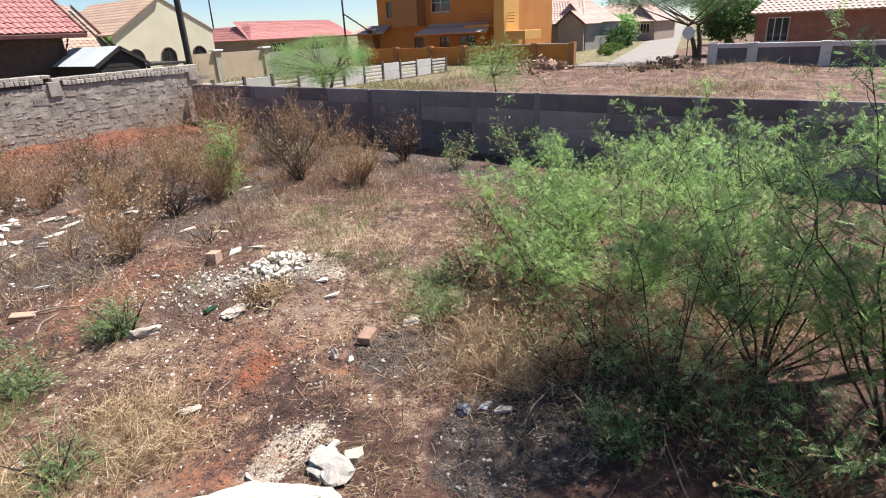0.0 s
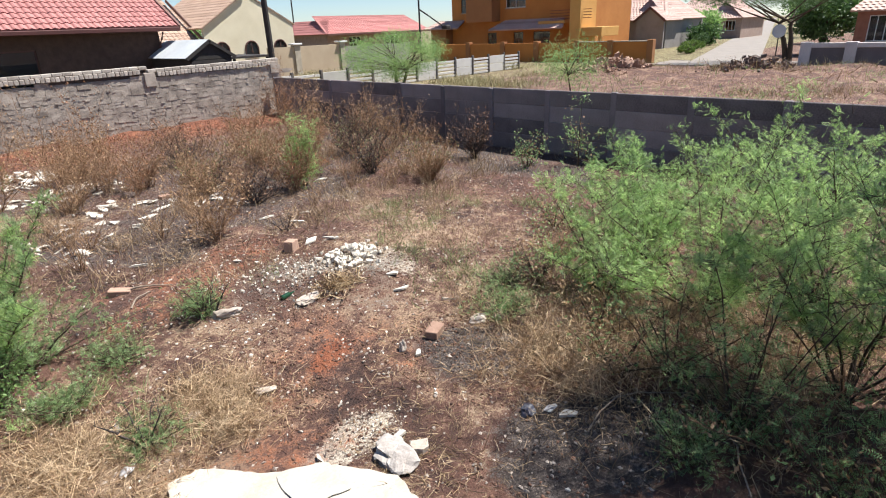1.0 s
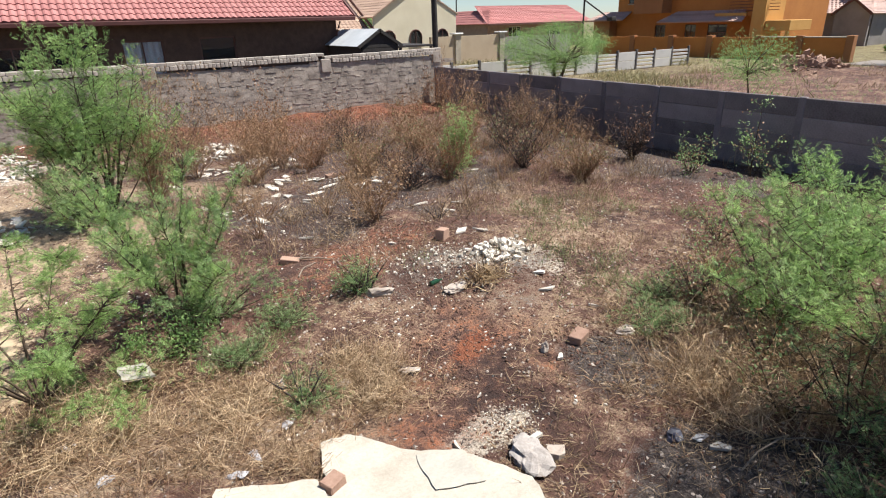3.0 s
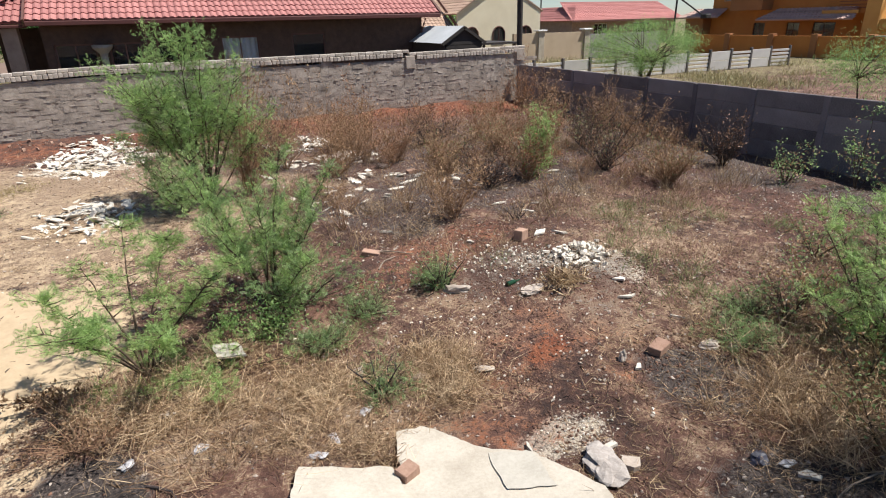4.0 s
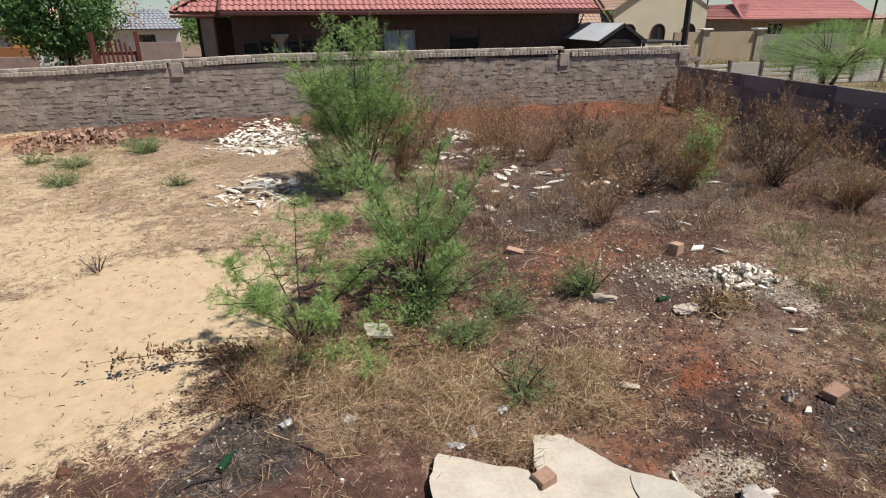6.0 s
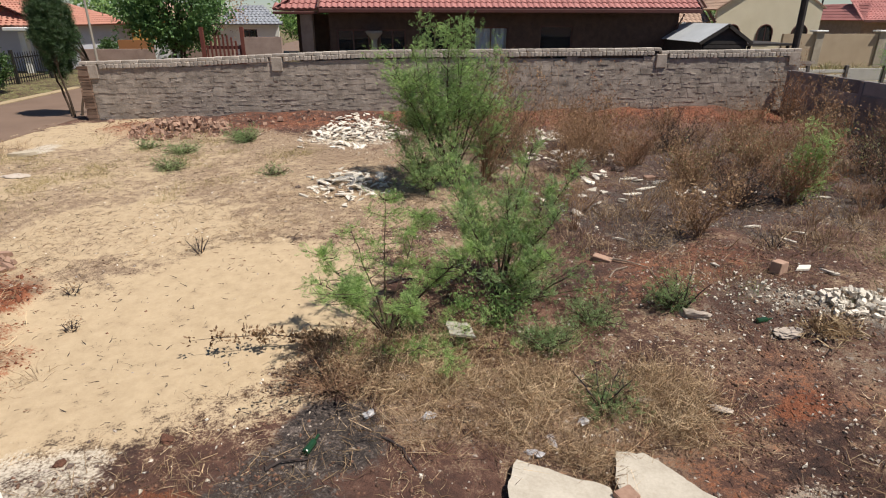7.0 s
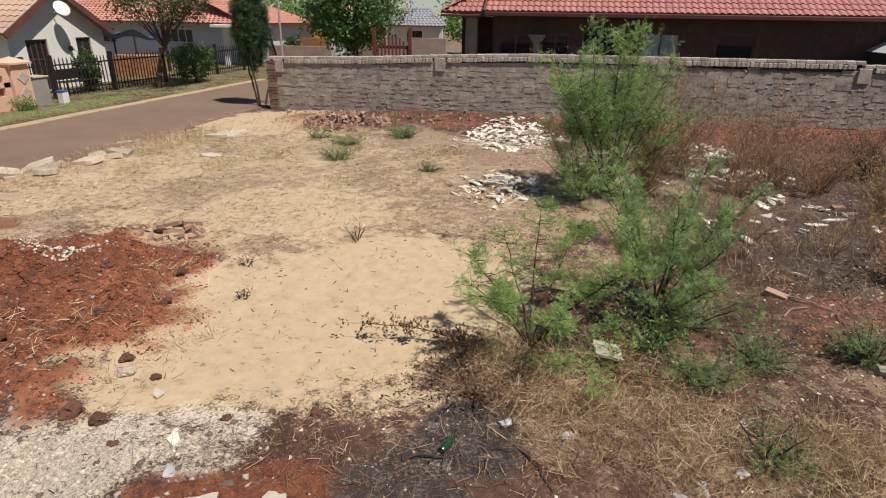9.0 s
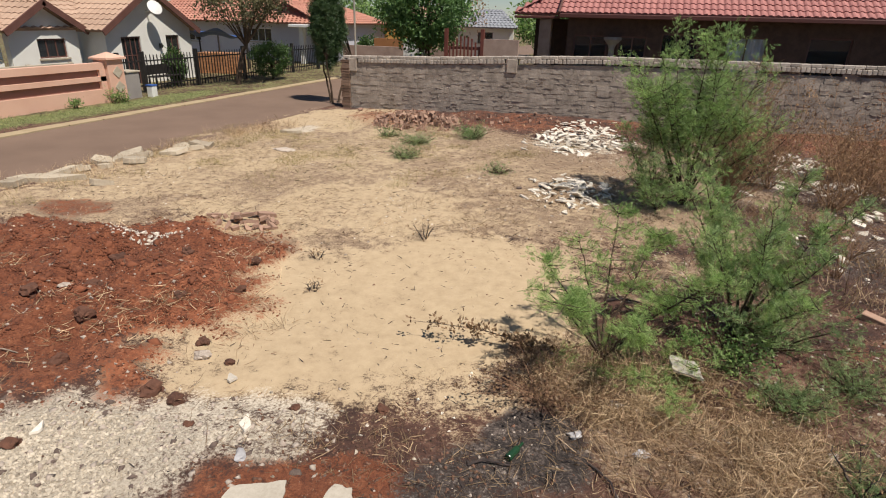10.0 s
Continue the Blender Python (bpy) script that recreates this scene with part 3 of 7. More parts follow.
def tile_row_mesh(width, length, rows0, rows1, tw=0.3, tl=0.345, inset0=0.0, inset1=0.0):
    """Rows of wavy roof tiles on the plane x along the eave, y up the slope, from row rows0 to rows1. inset: hip, metres per metre of slope."""
    V, Q, base = [], [], 0
    for r in range(rows0, rows1):
        s0, s1 = r * tl, min((r + 1) * tl + 0.05, length)
        a, b = inset0 * s0, width - inset1 * s0
        if b - a < 0.9 * tw or s1 <= s0:
            continue
        n = max(1, round((b - a) / tw))
        k = np.arange(n * 5 + 1)
        x = a + (b - a) * k / (n * 5)
        prof = np.array([0.0, 0.032, 0.04, 0.026, 0.004])[k % 5]
        jit = np.random.uniform(-0.004, 0.004, len(k))
        lo = np.stack([x, np.full_like(x, s0), prof + 0.030 + jit], 1)
        un = np.stack([x, np.full_like(x, s0 + 0.004), prof * 0.6 - 0.004], 1)
        hi = np.stack([x + (inset0 * tl if 0 else 0), np.full_like(x, s1), prof + 0.002], 1)
        m = len(k)
        V += [un, lo, hi]
        i = np.arange(m - 1)
        for j in range(2):
            Q.append(np.stack([base + j * m + i, base + j * m + i + 1, base + (j + 1) * m + i + 1, base + (j + 1) * m + i], 1))
        base += 3 * m
    return (np.concatenate(V), np.concatenate(Q)) if V else (None, None)


def slope_frame(p0, p1, up):
    x = (Vector(p1) - Vector(p0)).normalized()
    y = (Vector(up) - x * Vector(up).dot(x)).normalized()
    z = x.cross(y)
    m = Matrix((x, y, z)).transposed().to_4x4()
    m.translation = Vector(p0)
    return m


def tiled_slope(parent, p0, p1, up, mat, inset0=0.0, inset1=0.0, singles=0, tw=0.3, tl=0.345, name="roof"):
    """A tiled roof slope from the eave p0 to p1, up the vector up; the lowest rows as single tiles."""
    m = slope_frame(p0, p1, up)
    width, length = (Vector(p1) - Vector(p0)).length, Vector(up).length
    rows = math.ceil(length / tl)
    bm = bmesh.new()
    top0, top1 = inset0 * length, width - inset1 * length
    lo = [bm.verts.new(c) for c in ((0, 0.02, -0.06), (width, 0.02, -0.06), (top1, length, -0.06), (top0, length, -0.06))]
    hi = [bm.verts.new(c) for c in ((0, 0.02, -0.012), (width, 0.02, -0.012), (top1, length, -0.012), (top0, length, -0.012))]
    bm.faces.new(lo[::-1]), bm.faces.new(hi)
    for i in range(4):
        bm.faces.new((lo[i], lo[(i + 1) % 4], hi[(i + 1) % 4], hi[i]))
    deck = part(name, bm, mat, parent)
    deck.matrix_local = m
    v, q = tile_row_mesh(width, length, singles, rows, tw, tl, inset0, inset1)
    if v is not None:
        tagged(put("tiles", mesh_np("tiles", v, q, False), mat, deck), kind="stuff")
    if singles:
        n = round(width / tw)
        v, q = tile_row_mesh(width / n, tl, 0, 1, tw, tl)
        one = mesh_np("tile", v, q)
        one.materials.append(mat)
        for r in range(singles):
            for k in range(n):
                o = put("tile", one, None, deck)
                o.matrix_local = pose(k * width / n, r * tl, random.uniform(-0.003, 0.003), random.uniform(-0.6, 0.6), 0, random.uniform(-0.5, 0.5))
    return deck


def wall_strips(x0, x1, y0, y1, z0, z1, openings=()):
    """A wall along x, in one piece, with openings (x0, x1, z0, z1) that go through it."""
    xs = sorted({x0, x1, *(o[0] for o in openings), *(o[1] for o in openings)})
    zs = sorted({z0, z1, *(max(z0, o[2]) for o in openings), *(min(z1, o[3]) for o in openings)})
    bm = bmesh.new()
    verts = {}

    def at(i, j, y):
        key = (i, j, y)
        if key not in verts:
            verts[key] = bm.verts.new((xs[i], y, zs[j]))
        return verts[key]

    def solid(i, j):
        if not (0 <= i < len(xs) - 1 and 0 <= j < len(zs) - 1):
            return False
        cx, cz = (xs[i] + xs[i + 1]) / 2, (zs[j] + zs[j + 1]) / 2
        return not any(a < cx < b and c < cz < d for a, b, c, d in openings)

    for i in range(len(xs) - 1):
        for j in range(len(zs) - 1):
            if not solid(i, j):
                continue
            bm.faces.new((at(i, j, y0), at(i + 1, j, y0), at(i + 1, j + 1, y0), at(i, j + 1, y0)))
            bm.faces.new((at(i, j + 1, y1), at(i + 1, j + 1, y1), at(i + 1, j, y1), at(i, j, y1)))
            for di, dj, (p, q) in ((-1, 0, ((0, 0), (0, 1))), (1, 0, ((1, 1), (1, 0))), (0, -1, ((1, 0), (0, 0))), (0, 1, ((0, 1), (1, 1)))):
                if not solid(i + di, j + dj):
                    a, b = (i + p[0], j + p[1]), (i + q[0], j + q[1])
                    bm.faces.new((at(*a, y0), at(*b, y0), at(*b, y1), at(*a, y1)))
    bmesh.ops.recalc_face_normals(bm, faces=bm.faces)
    return bm


def window(parent, x0, x1, z0, z1, y, bars=(2, 1), frame_mat=None, curtain=False, name="window"):
    """A window in an opening of a wall that faces -y: frame, bars, sill and pane."""
    t = 0.05
    nx, nz = bars
    cols = [x0 + (x1 - x0) * k / nx for k in range(nx + 1)]
    rows = [z0 + (z1 - z0) * k / nz for k in range(nz + 1)]
    lights = [(cols[i] + (t if i == 0 else 0.02), cols[i + 1] - (t if i == nx - 1 else 0.02), rows[j] + (t if j == 0 else 0.015), rows[j + 1] - (t if j == nz - 1 else 0.015)) for i in range(nx) for j in range(nz)]
    bm = wall_strips(x0, x1, y + 0.06, y + 0.11, z0, z1, lights)
    w = part(name, bm, frame_mat or FASCIA, parent)
    part("pane", boxes((x0 + 0.03, x1 - 0.03, y + 0.08, y + 0.09, z0 + 0.03, z1 - 0.03)), GLASS_CLEAR if curtain else GLASS, w)
    w.children[0].visible_shadow = not curtain
    if name == "window":
        part("sill", boxes((x0 - 0.05, x1 + 0.05, y - 0.05, y + 0.06, z0 - 0.06, z0 - 0.004)), CONCRETE, w)
    if curtain:
        n = 40
        xs = np.linspace(x0 + 0.05, x1 - 0.05, n)
        ys = y + 0.14 + 0.025 * np.sin(np.linspace(0, 40, n))
        v = np.concatenate([np.stack([xs, ys, np.full(n, z0)], 1), np.stack([xs, ys, np.full(n, z1 - 0.05)], 1)])
        i = np.arange(n - 1)
        put("curtain", mesh_np("curtain", v, np.stack([i, i + 1, i + n + 1, i + n], 1), True), CURTAIN, w)
    return w


def gable_wall(parent, x0, x1, y, z0, eave, apex_x, apex_z, mat, openings=(), thick=0.22, name="wall"):
    """A wall that faces -y, with a gable over it."""
    bm = wall_strips(x0, x1, y, y + thick, z0, eave, openings)
    prism(bm, [(x0, eave), (x1, eave), (apex_x, apex_z)], y, y + thick)
    return part(name, bm, mat, parent)


def barge(parent, a, b, depth=0.03, high=0.18, name="barge_board"):
    """A board along the edge of a roof from a to b."""
    a, b = Vector(a), Vector(b)
    d = (b - a).normalized()
    m = slope_frame(a, b, Vector((0, 0, 1)))
    bm = boxes((0, (b - a).length, -high, 0.05, -depth, depth))
    o = part(name, bm, FASCIA, parent)
    o.matrix_local = m
    return o


# the dark brick bungalow behind the brick wall
EAVE_Y, EAVE_Z = 21.5, 2.99
house = thing("house", "dark brick bungalow under a glossy red concrete-tile roof", "house")
holes = [(-3.35, -2.2, 0.9, 2.3), (-1.85, -0.9, 0.9, 2.3), (-0.45, 0.75, 0.9, 2.42), (1.55, 2.8, 0.9, 2.38), (3.95, 5.15, 0.9, 2.42)]
part("wall", wall_strips(-3.6, 9.0, 22.1, 22.32, 0, 2.85, holes), FACE_BRICK, house)
for x0, x1 in ((-3.6, -3.38), (8.78, 9.0)):
    part("wall", boxes((x0, x1, 22.324, 31, 0, 2.85)), FACE_BRICK, house)
part("wall", boxes((-3.6, 9.0, 31.0, 31.2, 0, 2.85)), FACE_BRICK, house)
part("wall", boxes((-5.0, -3.62, 23.6, 23.8, 0, 2.8)), FACE_BRICK, house)
part("porch_pillar", boxes((-4.62, -4.2, 22.2, 22.6, 0, 2.8), bevel=0.01), BRICK_PALE, house, "pale brick porch pillar")
for k, (a, b, c, d) in enumerate(holes):
    window(house, a, b, c, d, 22.1, (2, 1) if k != 4 else (1, 1), FASCIA, curtain=(k == 3))
bm = bmesh.new()
tube(bm, [(-2.02, 21.95, 0), (-2.02, 21.95, 1.9), (-2.02, 21.95, 2.0), (-2.02, 21.95, 2.18), (-2.02, 21.95, 2.26)], [0.11, 0.10, 0.13, 0.30, 0.30], 14)
part("porch_column", bm, PLASTER_GREY, house, "grey plastered column with a flared capital")
tiled_slope(house, (-3.84, EAVE_Y, EAVE_Z), (9.5, EAVE_Y, EAVE_Z), (0, 5.4, 3.1), TILE_RED, 0.0, 0.0, singles=4, tw=0.205, tl=0.33)
tiled_slope(house, (9.5, 32.3, EAVE_Z), (-3.84, 32.3, EAVE_Z), (0, -5.4, 3.1), TILE_RED, tw=0.205, tl=0.33)
tiled_slope(house, (-5.5, 22.0, EAVE_Z - 0.03), (-3.86, 22.0, EAVE_Z - 0.03), (0, 1.9, 1.1), TILE_RED, 0.72, 0.0, tw=0.205, tl=0.33)
tiled_slope(house, (-5.5, 31.0, EAVE_Z - 0.03), (-5.5, 22.0, EAVE_Z - 0.03), (1.9, 0, 1.1), TILE_RED, 0.72, 0.72, tw=0.205, tl=0.33)
part("gutter", boxes((-3.84, 9.5, EAVE_Y - 0.09, EAVE_Y + 0.012, EAVE_Z - 0.15, EAVE_Z - 0.012), bevel=0.02), GUTTER, house)
part("gutter", boxes((-5.5, -3.87, 21.94, 22.03, EAVE_Z - 0.19, EAVE_Z - 0.10), bevel=0.02), GUTTER, house)
part("soffit", boxes((-3.8, 9.38, EAVE_Y + 0.04, 22.09, EAVE_Z - 0.14, EAVE_Z - 0.115)), FASCIA, house)
barge(house, (9.52, EAVE_Y - 0.05, EAVE_Z), (9.52, 26.9, EAVE_Z + 3.1))
barge(house, (-3.86, EAVE_Y - 0.05, EAVE_Z), (-3.86, 26.9, EAVE_Z + 3.1))
bm = bmesh.new()
tube(bm, [(8.95, 21.6, 2.8), (8.95, 21.75, 2.62), (8.95, 21.98, 2.45), (8.95, 22.03, 2.3), (8.95, 22.03, 0.2)], [0.04] * 5, 8)
part("downpipe", bm, FASCIA, house)

# zinc-roofed shed
shed = thing("shed", "small dark shed under a pale zinc sheet roof", "shed", pose(9.3, 19.0, 0))
bm = bmesh.new()
prism(bm, [(-0.72, 0), (0.72, 0), (0.72, 2.02), (0, 2.46), (-0.72, 2.02)], 0.1, 3.3)
part("wall", bm, plain("dark_boards", (0.025, 0.018, 0.016), (0.07, 0.05, 0.045), 8.0, 0.9), shed)
for k in range(7):
    part("board", boxes((-0.7, 0.7, 0.05, 0.096, 1.2 + k * 0.12, 1.3 + k * 0.12)), TIMBER, shed)
for s in (-1, 1):
    n = 60
    ys = np.linspace(0, 3.4, n)
    wave = 0.012 * np.sin(ys * 2 * np.pi / 0.15)
    a = np.stack([np.full(n, s * 0.0), ys, 2.53 + wave], 1)
    b = np.stack([np.full(n, s * 0.86), ys, 1.98 + wave], 1)
    i = np.arange(n - 1)
    put("roof_sheet", mesh_np("roof_sheet", np.concatenate([a, b]), np.stack([i, i + 1, i + n + 1, i + n], 1), True), ZINC, shed, "corrugated zinc sheet")
for s_ in (-1, 1):
    rake = slope_frame((-0.86, 0.02, 1.96) if s_ < 0 else (0, 0.02, 2.5), (0, 0.02, 2.5) if s_ < 0 else (0.86, 0.02, 1.96), Vector((0, 0, 1)))
    part("rake_board", boxes((0, 1.015, -0.07, 0.03, -0.02, 0.02)), TIMBER, shed).matrix_local = rake
part("side_roof", boxes((0.74, 2.4, 0.3, 2.6, 1.86, 1.93)), TIMBER, shed, "low dark lean-to roof")
for px in (1.0, 2.3):
    part("post", boxes((px - 0.04, px + 0.04, 0.4, 0.48, 0, 1.858)), TIMBER, shed)

# cream gabled house
cream = thing("house", "cream plastered house with arched windows and tan tile roof", "house")


def arched_window(parent, x, z, w, h, y):
    bm = bmesh.new()
    n = 10
    outline = [(x - w / 2, z), (x + w / 2, z)] + [(x + w / 2 * math.cos(math.pi * k / n), z + h - w / 2 + w / 2 * math.sin(math.pi * k / n)) for k in range(n + 1)]
    prism(bm, outline, y - 0.012, y + 0.02)
    o = part("window", bm, GLASS, parent)
    lines_ = [(a, y - 0.03, b) for a, b in outline + outline[:1]]
    bm = bmesh.new()
    tube(bm, lines_, [0.045] * len(lines_), 5)
    part("frame", bm, FASCIA, o)
    part("bar", boxes((x - 0.02, x + 0.02, y - 0.04, y - 0.014, z, z + h)), FASCIA, o)


gable_wall(cream, 17.9, 24.5, 37, 0, 3.25, 21.0, 5.2, PLASTER_CREAM)
part("wall", boxes((24.28, 24.5, 37.224, 46, 0, 3.2)), PLASTER_CREAM, cream)
for x in (19.0, 21.1, 23.3):
    arched_window(cream, x, 1.25, 0.95, 1.0, 37)
tiled_slope(cream, (17.7, 46, 3.1), (17.7, 36.8, 3.1), (3.4, 0, 2.15), TILE_TAN)
tiled_slope(cream, (24.7, 36.95, 3.2), (24.7, 46, 3.2), (-3.6, 0, 2.05), TILE_TAN)
part("wall", boxes((11.5, 17.88, 38.4, 38.6, 0, 2.4)), PLASTER_CREAM, cream)
tiled_slope(cream, (11.0, 37.6, 2.35), (17.9, 37.6, 2.35), (0, 4.6, 2.7), TILE_TAN)
barge(cream, (17.85, 36.9, 2.4), (17.85, 41.4, 5.0), 0.03, 0.15)

# far house with a faded red roof
pink = thing("house", "low brick house with a faded red tile roof", "house")
part("wall", wall_strips(36.3, 49.5, 49, 49.2, 0, 2.4, [(39, 40.6, 1.0, 2.1), (44, 46, 1.0, 2.1)]), BRICK_PALE, pink)
part("wall", boxes((36.3, 36.5, 49.21, 57, 0, 2.4)), BRICK_PALE, pink)
window(pink, 39, 40.6, 1.0, 2.1, 49, (3, 1), TRIM)
window(pink, 44, 46, 1.0, 2.1, 49, (3, 1), TRIM)
tiled_slope(pink, (35.6, 48, 2.4), (50, 48, 2.4), (0, 4.2, 1.75), TILE_PINK, 0.33, 0.0)
tiled_slope(pink, (35.6, 57, 2.4), (35.6, 48, 2.4), (1.5, 0, 1.3), TILE_PINK, 0.9, 0.9)
barge(pink, (35.6, 47.95, 2.4), (50, 47.95, 2.4), 0.03, 0.12)
# garden wall before it
garden_wall = tagged(new("garden_wall"), "weathered beige garden wall with pale pillar caps", "wall", kind="structure")
part("wall", boxes((20.5, 26.1, 34, 34.2, 0, 1.8)), plain("beige_plaster", (0.36, 0.27, 0.18), (0.52, 0.41, 0.28), 0.7, 0.9), garden_wall)
part("wall", boxes((26.6, 33, 34, 34.2, 0, 1.62)), PLASTER_GREY, garden_wall)
for x in (22.6, 26.35):
    pil = part("pillar", boxes((x - 0.22, x + 0.22, 33.9, 34.3, 0, 1.9), bevel=0.01), CONCRETE, garden_wall)
    part("cap", boxes((x - 0.36, x + 0.36, 33.8, 34.4, 1.904, 2.0), bevel=0.02), TRIM, pil)

# double-storey orange house; its local x runs to the south, it faces west
orange = thing("house", "double-storey orange house with balconies and tiled canopies", "house", pose(42, 38, 0, 0, 0, -90))
part("wall", wall_strips(0.5, 13.0, 0, 0.25, 0, 6.2, [(1.6, 2.6, 3.7, 5.0), (3.0, 4.0, 3.7, 5.0), (6.6, 8.6, 3.9, 5.4), (4.6, 5.6, 0.9, 2.0), (7.4, 8.4, 0.9, 2.0), (9.4, 11.0, 0.8, 2.0)]), PLASTER_ORANGE, orange)
for a, b, c, d in ((1.6, 2.6, 3.7, 5.0), (3.0, 4.0, 3.7, 5.0), (6.6, 8.6, 3.9, 5.4), (4.6, 5.6, 0.9, 2.0), (7.4, 8.4, 0.9, 2.0), (9.4, 11.0, 0.8, 2.0)):
    window(orange, a, b, c, d, 0, (2, 2), TRIM if a == 6.6 else FASCIA)
part("wall", boxes((0.5, 0.75, 0.255, 10, 0, 6.2)), PLASTER_ORANGE, orange)
part("wall", boxes((12.75, 13.0, 0.255, 10, 0, 6.2)), PLASTER_ORANGE, orange)
part("bay_wall", boxes((3.2, 6.0, -1.2, -0.004, 2.9, 6.2)), PLASTER_BROWN, orange)
part("tower", boxes((13.6, 14.5, -1.4, 1.0, 0, 6.2), bevel=0.02), PLASTER_OCHRE, orange, "ochre plastered stair tower")
part("balcony", boxes((13.0, 13.58, -1.0, 2.0, 2.55, 2.75)), PLASTER_ORANGE, orange)
part("balcony", boxes((14.52, 16.2, -1.2, 1.5, 1.55, 2.2), bevel=0.02), PLASTER_OCHRE, orange)
part("balcony", boxes((15.9, 16.1, -1.1, -0.9, 0, 1.54)), PLASTER_OCHRE, orange)
for k in range(4):
    part("rail", boxes((11.6, 13.55, -1.0, -0.96, 2.85 + 0.2 * k, 2.89 + 0.2 * k)), STEEL_BROWN, orange)
    part("rail", boxes((14.52, 15.2, -1.0, -0.96, 2.85 + 0.2 * k, 2.89 + 0.2 * k)), STEEL_BROWN, orange)
part("balcony", boxes((10.6, 13.0, -1.1, -0.004, 2.55, 2.75)), PLASTER_OCHRE, orange)
tiled_slope(orange, (6.0, -1.7, 2.2), (13.1, -1.7, 2.2), (0, 1.7, 0.75), TILE_ROSE, 0.35, 0.5)
tiled_slope(orange, (-1.6, -1.7, 2.45), (2.5, -1.7, 2.45), (0, 1.7, 0.65), TILE_ROSE, 0.35, 0.3)
part("wall", boxes((-1.4, 0.46, -0.9, 3.0, 0, 2.5)), PLASTER_BROWN, orange)
tiled_slope(orange, (-0.2, -0.6, 6.1), (13.6, -0.6, 6.1), (0, 4.0, 1.6), TILE_ROSE, 0.6, 0.6)
orange_wall = tagged(new("street_wall"), "brown-orange plastered street wall with pillars", "wall", kind="structure")
part("wall", boxes((36.5, 36.7, 16.2, 34, 0, 1.28)), PLASTER_ORANGE, orange_wall)
part("coping", boxes((36.44, 36.76, 16.2, 21.2, 1.284, 1.34)), CONCRETE, orange_wall)
for y in (16.1, 18.8, 21.3, 24.6, 27.6, 31.0, 34.1):
    part("pillar", boxes((36.4, 36.8, y - 0.2, y + 0.2, 0, 1.4), bevel=0.01), PLASTER_BROWN, orange_wall)


def street_house(label, x, y0, y1, eave, ridge, wall_mat, tile_mat, gable_y=None, back=9.0):
    """A house that faces west across a street, its front at x from y0 to y1."""
    w = y1 - y0
    h = thing("house", label, "house", pose(x, y1, 0, 0, 0, -90), group="houses along the far street")
    part("wall", wall_strips(0.3, w - 0.3, 0, 0.22, 0, eave, [(0.9, 2.1, 0.9, eave - 0.25), (w - 2.2, w - 1.0, 0.9, eave - 0.25)]), wall_mat, h)
    window(h, 0.9, 2.1, 0.9, eave - 0.25, 0, (3, 1), TRIM)
    window(h, w - 2.2, w - 1.0, 0.9, eave - 0.25, 0, (3, 1), TRIM)
    part("wall", boxes((w - 0.52, w - 0.3, 0.224, back, 0, eave)), wall_mat, h)
    rise = ridge - eave
    tiled_slope(h, (0, -0.6, eave), (w, -0.6, eave), (0, back * 0.5, rise), tile_mat, 0.3, 0.45)
    tiled_slope(h, (w, -0.6, eave), (w, back, eave), (-w * 0.35, 0, rise), tile_mat, 0.6, 0.6)
    if gable_y:
        c = y1 - gable_y
        gable_wall(h, c - 1.3, c + 1.3, -1.0, 0, eave, c, eave + 1.0, wall_mat)
        tiled_slope(h, (c - 1.5, 3.0, eave - 0.1), (c - 1.5, -1.2, eave - 0.1), (1.5, 0, 1.2), tile_mat)
        tiled_slope(h, (c + 1.5, -1.2, eave - 0.1), (c + 1.5, 3.0, eave - 0.1), (-1.5, 0, 1.2), tile_mat)
        barge(h, (c - 1.55, -1.22, eave - 0.1), (c, -1.22, eave + 1.1), 0.03, 0.14)
        barge(h, (c, -1.22, eave + 1.1), (c + 1.55, -1.22, eave - 0.1), 0.03, 0.14)
    return h


street_house("grey house with a faded rose tile roof", 55, 22.6, 31.5, 2.5, 4.9, PLASTER_GREY, TILE_ROSE, 24.0)
street_house("brown house with a rose tile roof and front gable", 78, 23.0, 32.5, 2.3, 4.7, BRICK_PALE, TILE_ROSE, 29.0)
street_house("beige house with tile roof beside the street", 98, 29.0, 38.0, 2.3, 4.8, PLASTER_CREAM, TILE_ROSE, 20.0)
street_house("red brick house with a rose tile roof", 42, -6.0, 6.7, 2.55, 4.6, BRICK_RED, TILE_ROSE)
for k, (x, y) in enumerate(((124, 36), (150, 43), (70, 0), (92, 6), (118, 12))):
    street_house("distant house with tile roof", x, y, y + 9, 2.2, 4.2, PLASTER_CREAM if k % 2 else BRICK_PALE, TILE_ROSE if k % 2 else TILE_TAN)

# grey street wall with white posts, and the side street
grey_wall = tagged(new("street_wall"), "dark grey plastered street wall with whitewashed posts", "wall", kind="structure")
for a, b in ((-8.0, -2.2), (-1.8, 1.9), (2.2, 5.1), (5.4, 7.0)):
    part("wall", boxes((34.5, 34.7, a, b, 0, 0.936)), plain("dark_plaster", (0.10, 0.085, 0.085), (0.19, 0.165, 0.16), 0.8, 0.9) if a == -8.0 else bpy.data.materials["dark_plaster"], grey_wall)
part("coping", boxes((34.45, 34.75, -8, 7.0, 0.94, 1.16), bevel=0.01), plain("whitewash", (0.44, 0.40, 0.37), (0.70, 0.66, 0.62), 0.8, 0.9), grey_wall, "whitewashed top band")
for y in (7.15, 5.25, 2.05, -2.0):
    part("post", boxes((34.38, 34.8, y - 0.24, y + 0.24, 0, 1.2), bevel=0.01), bpy.data.materials["whitewash"], grey_wall)
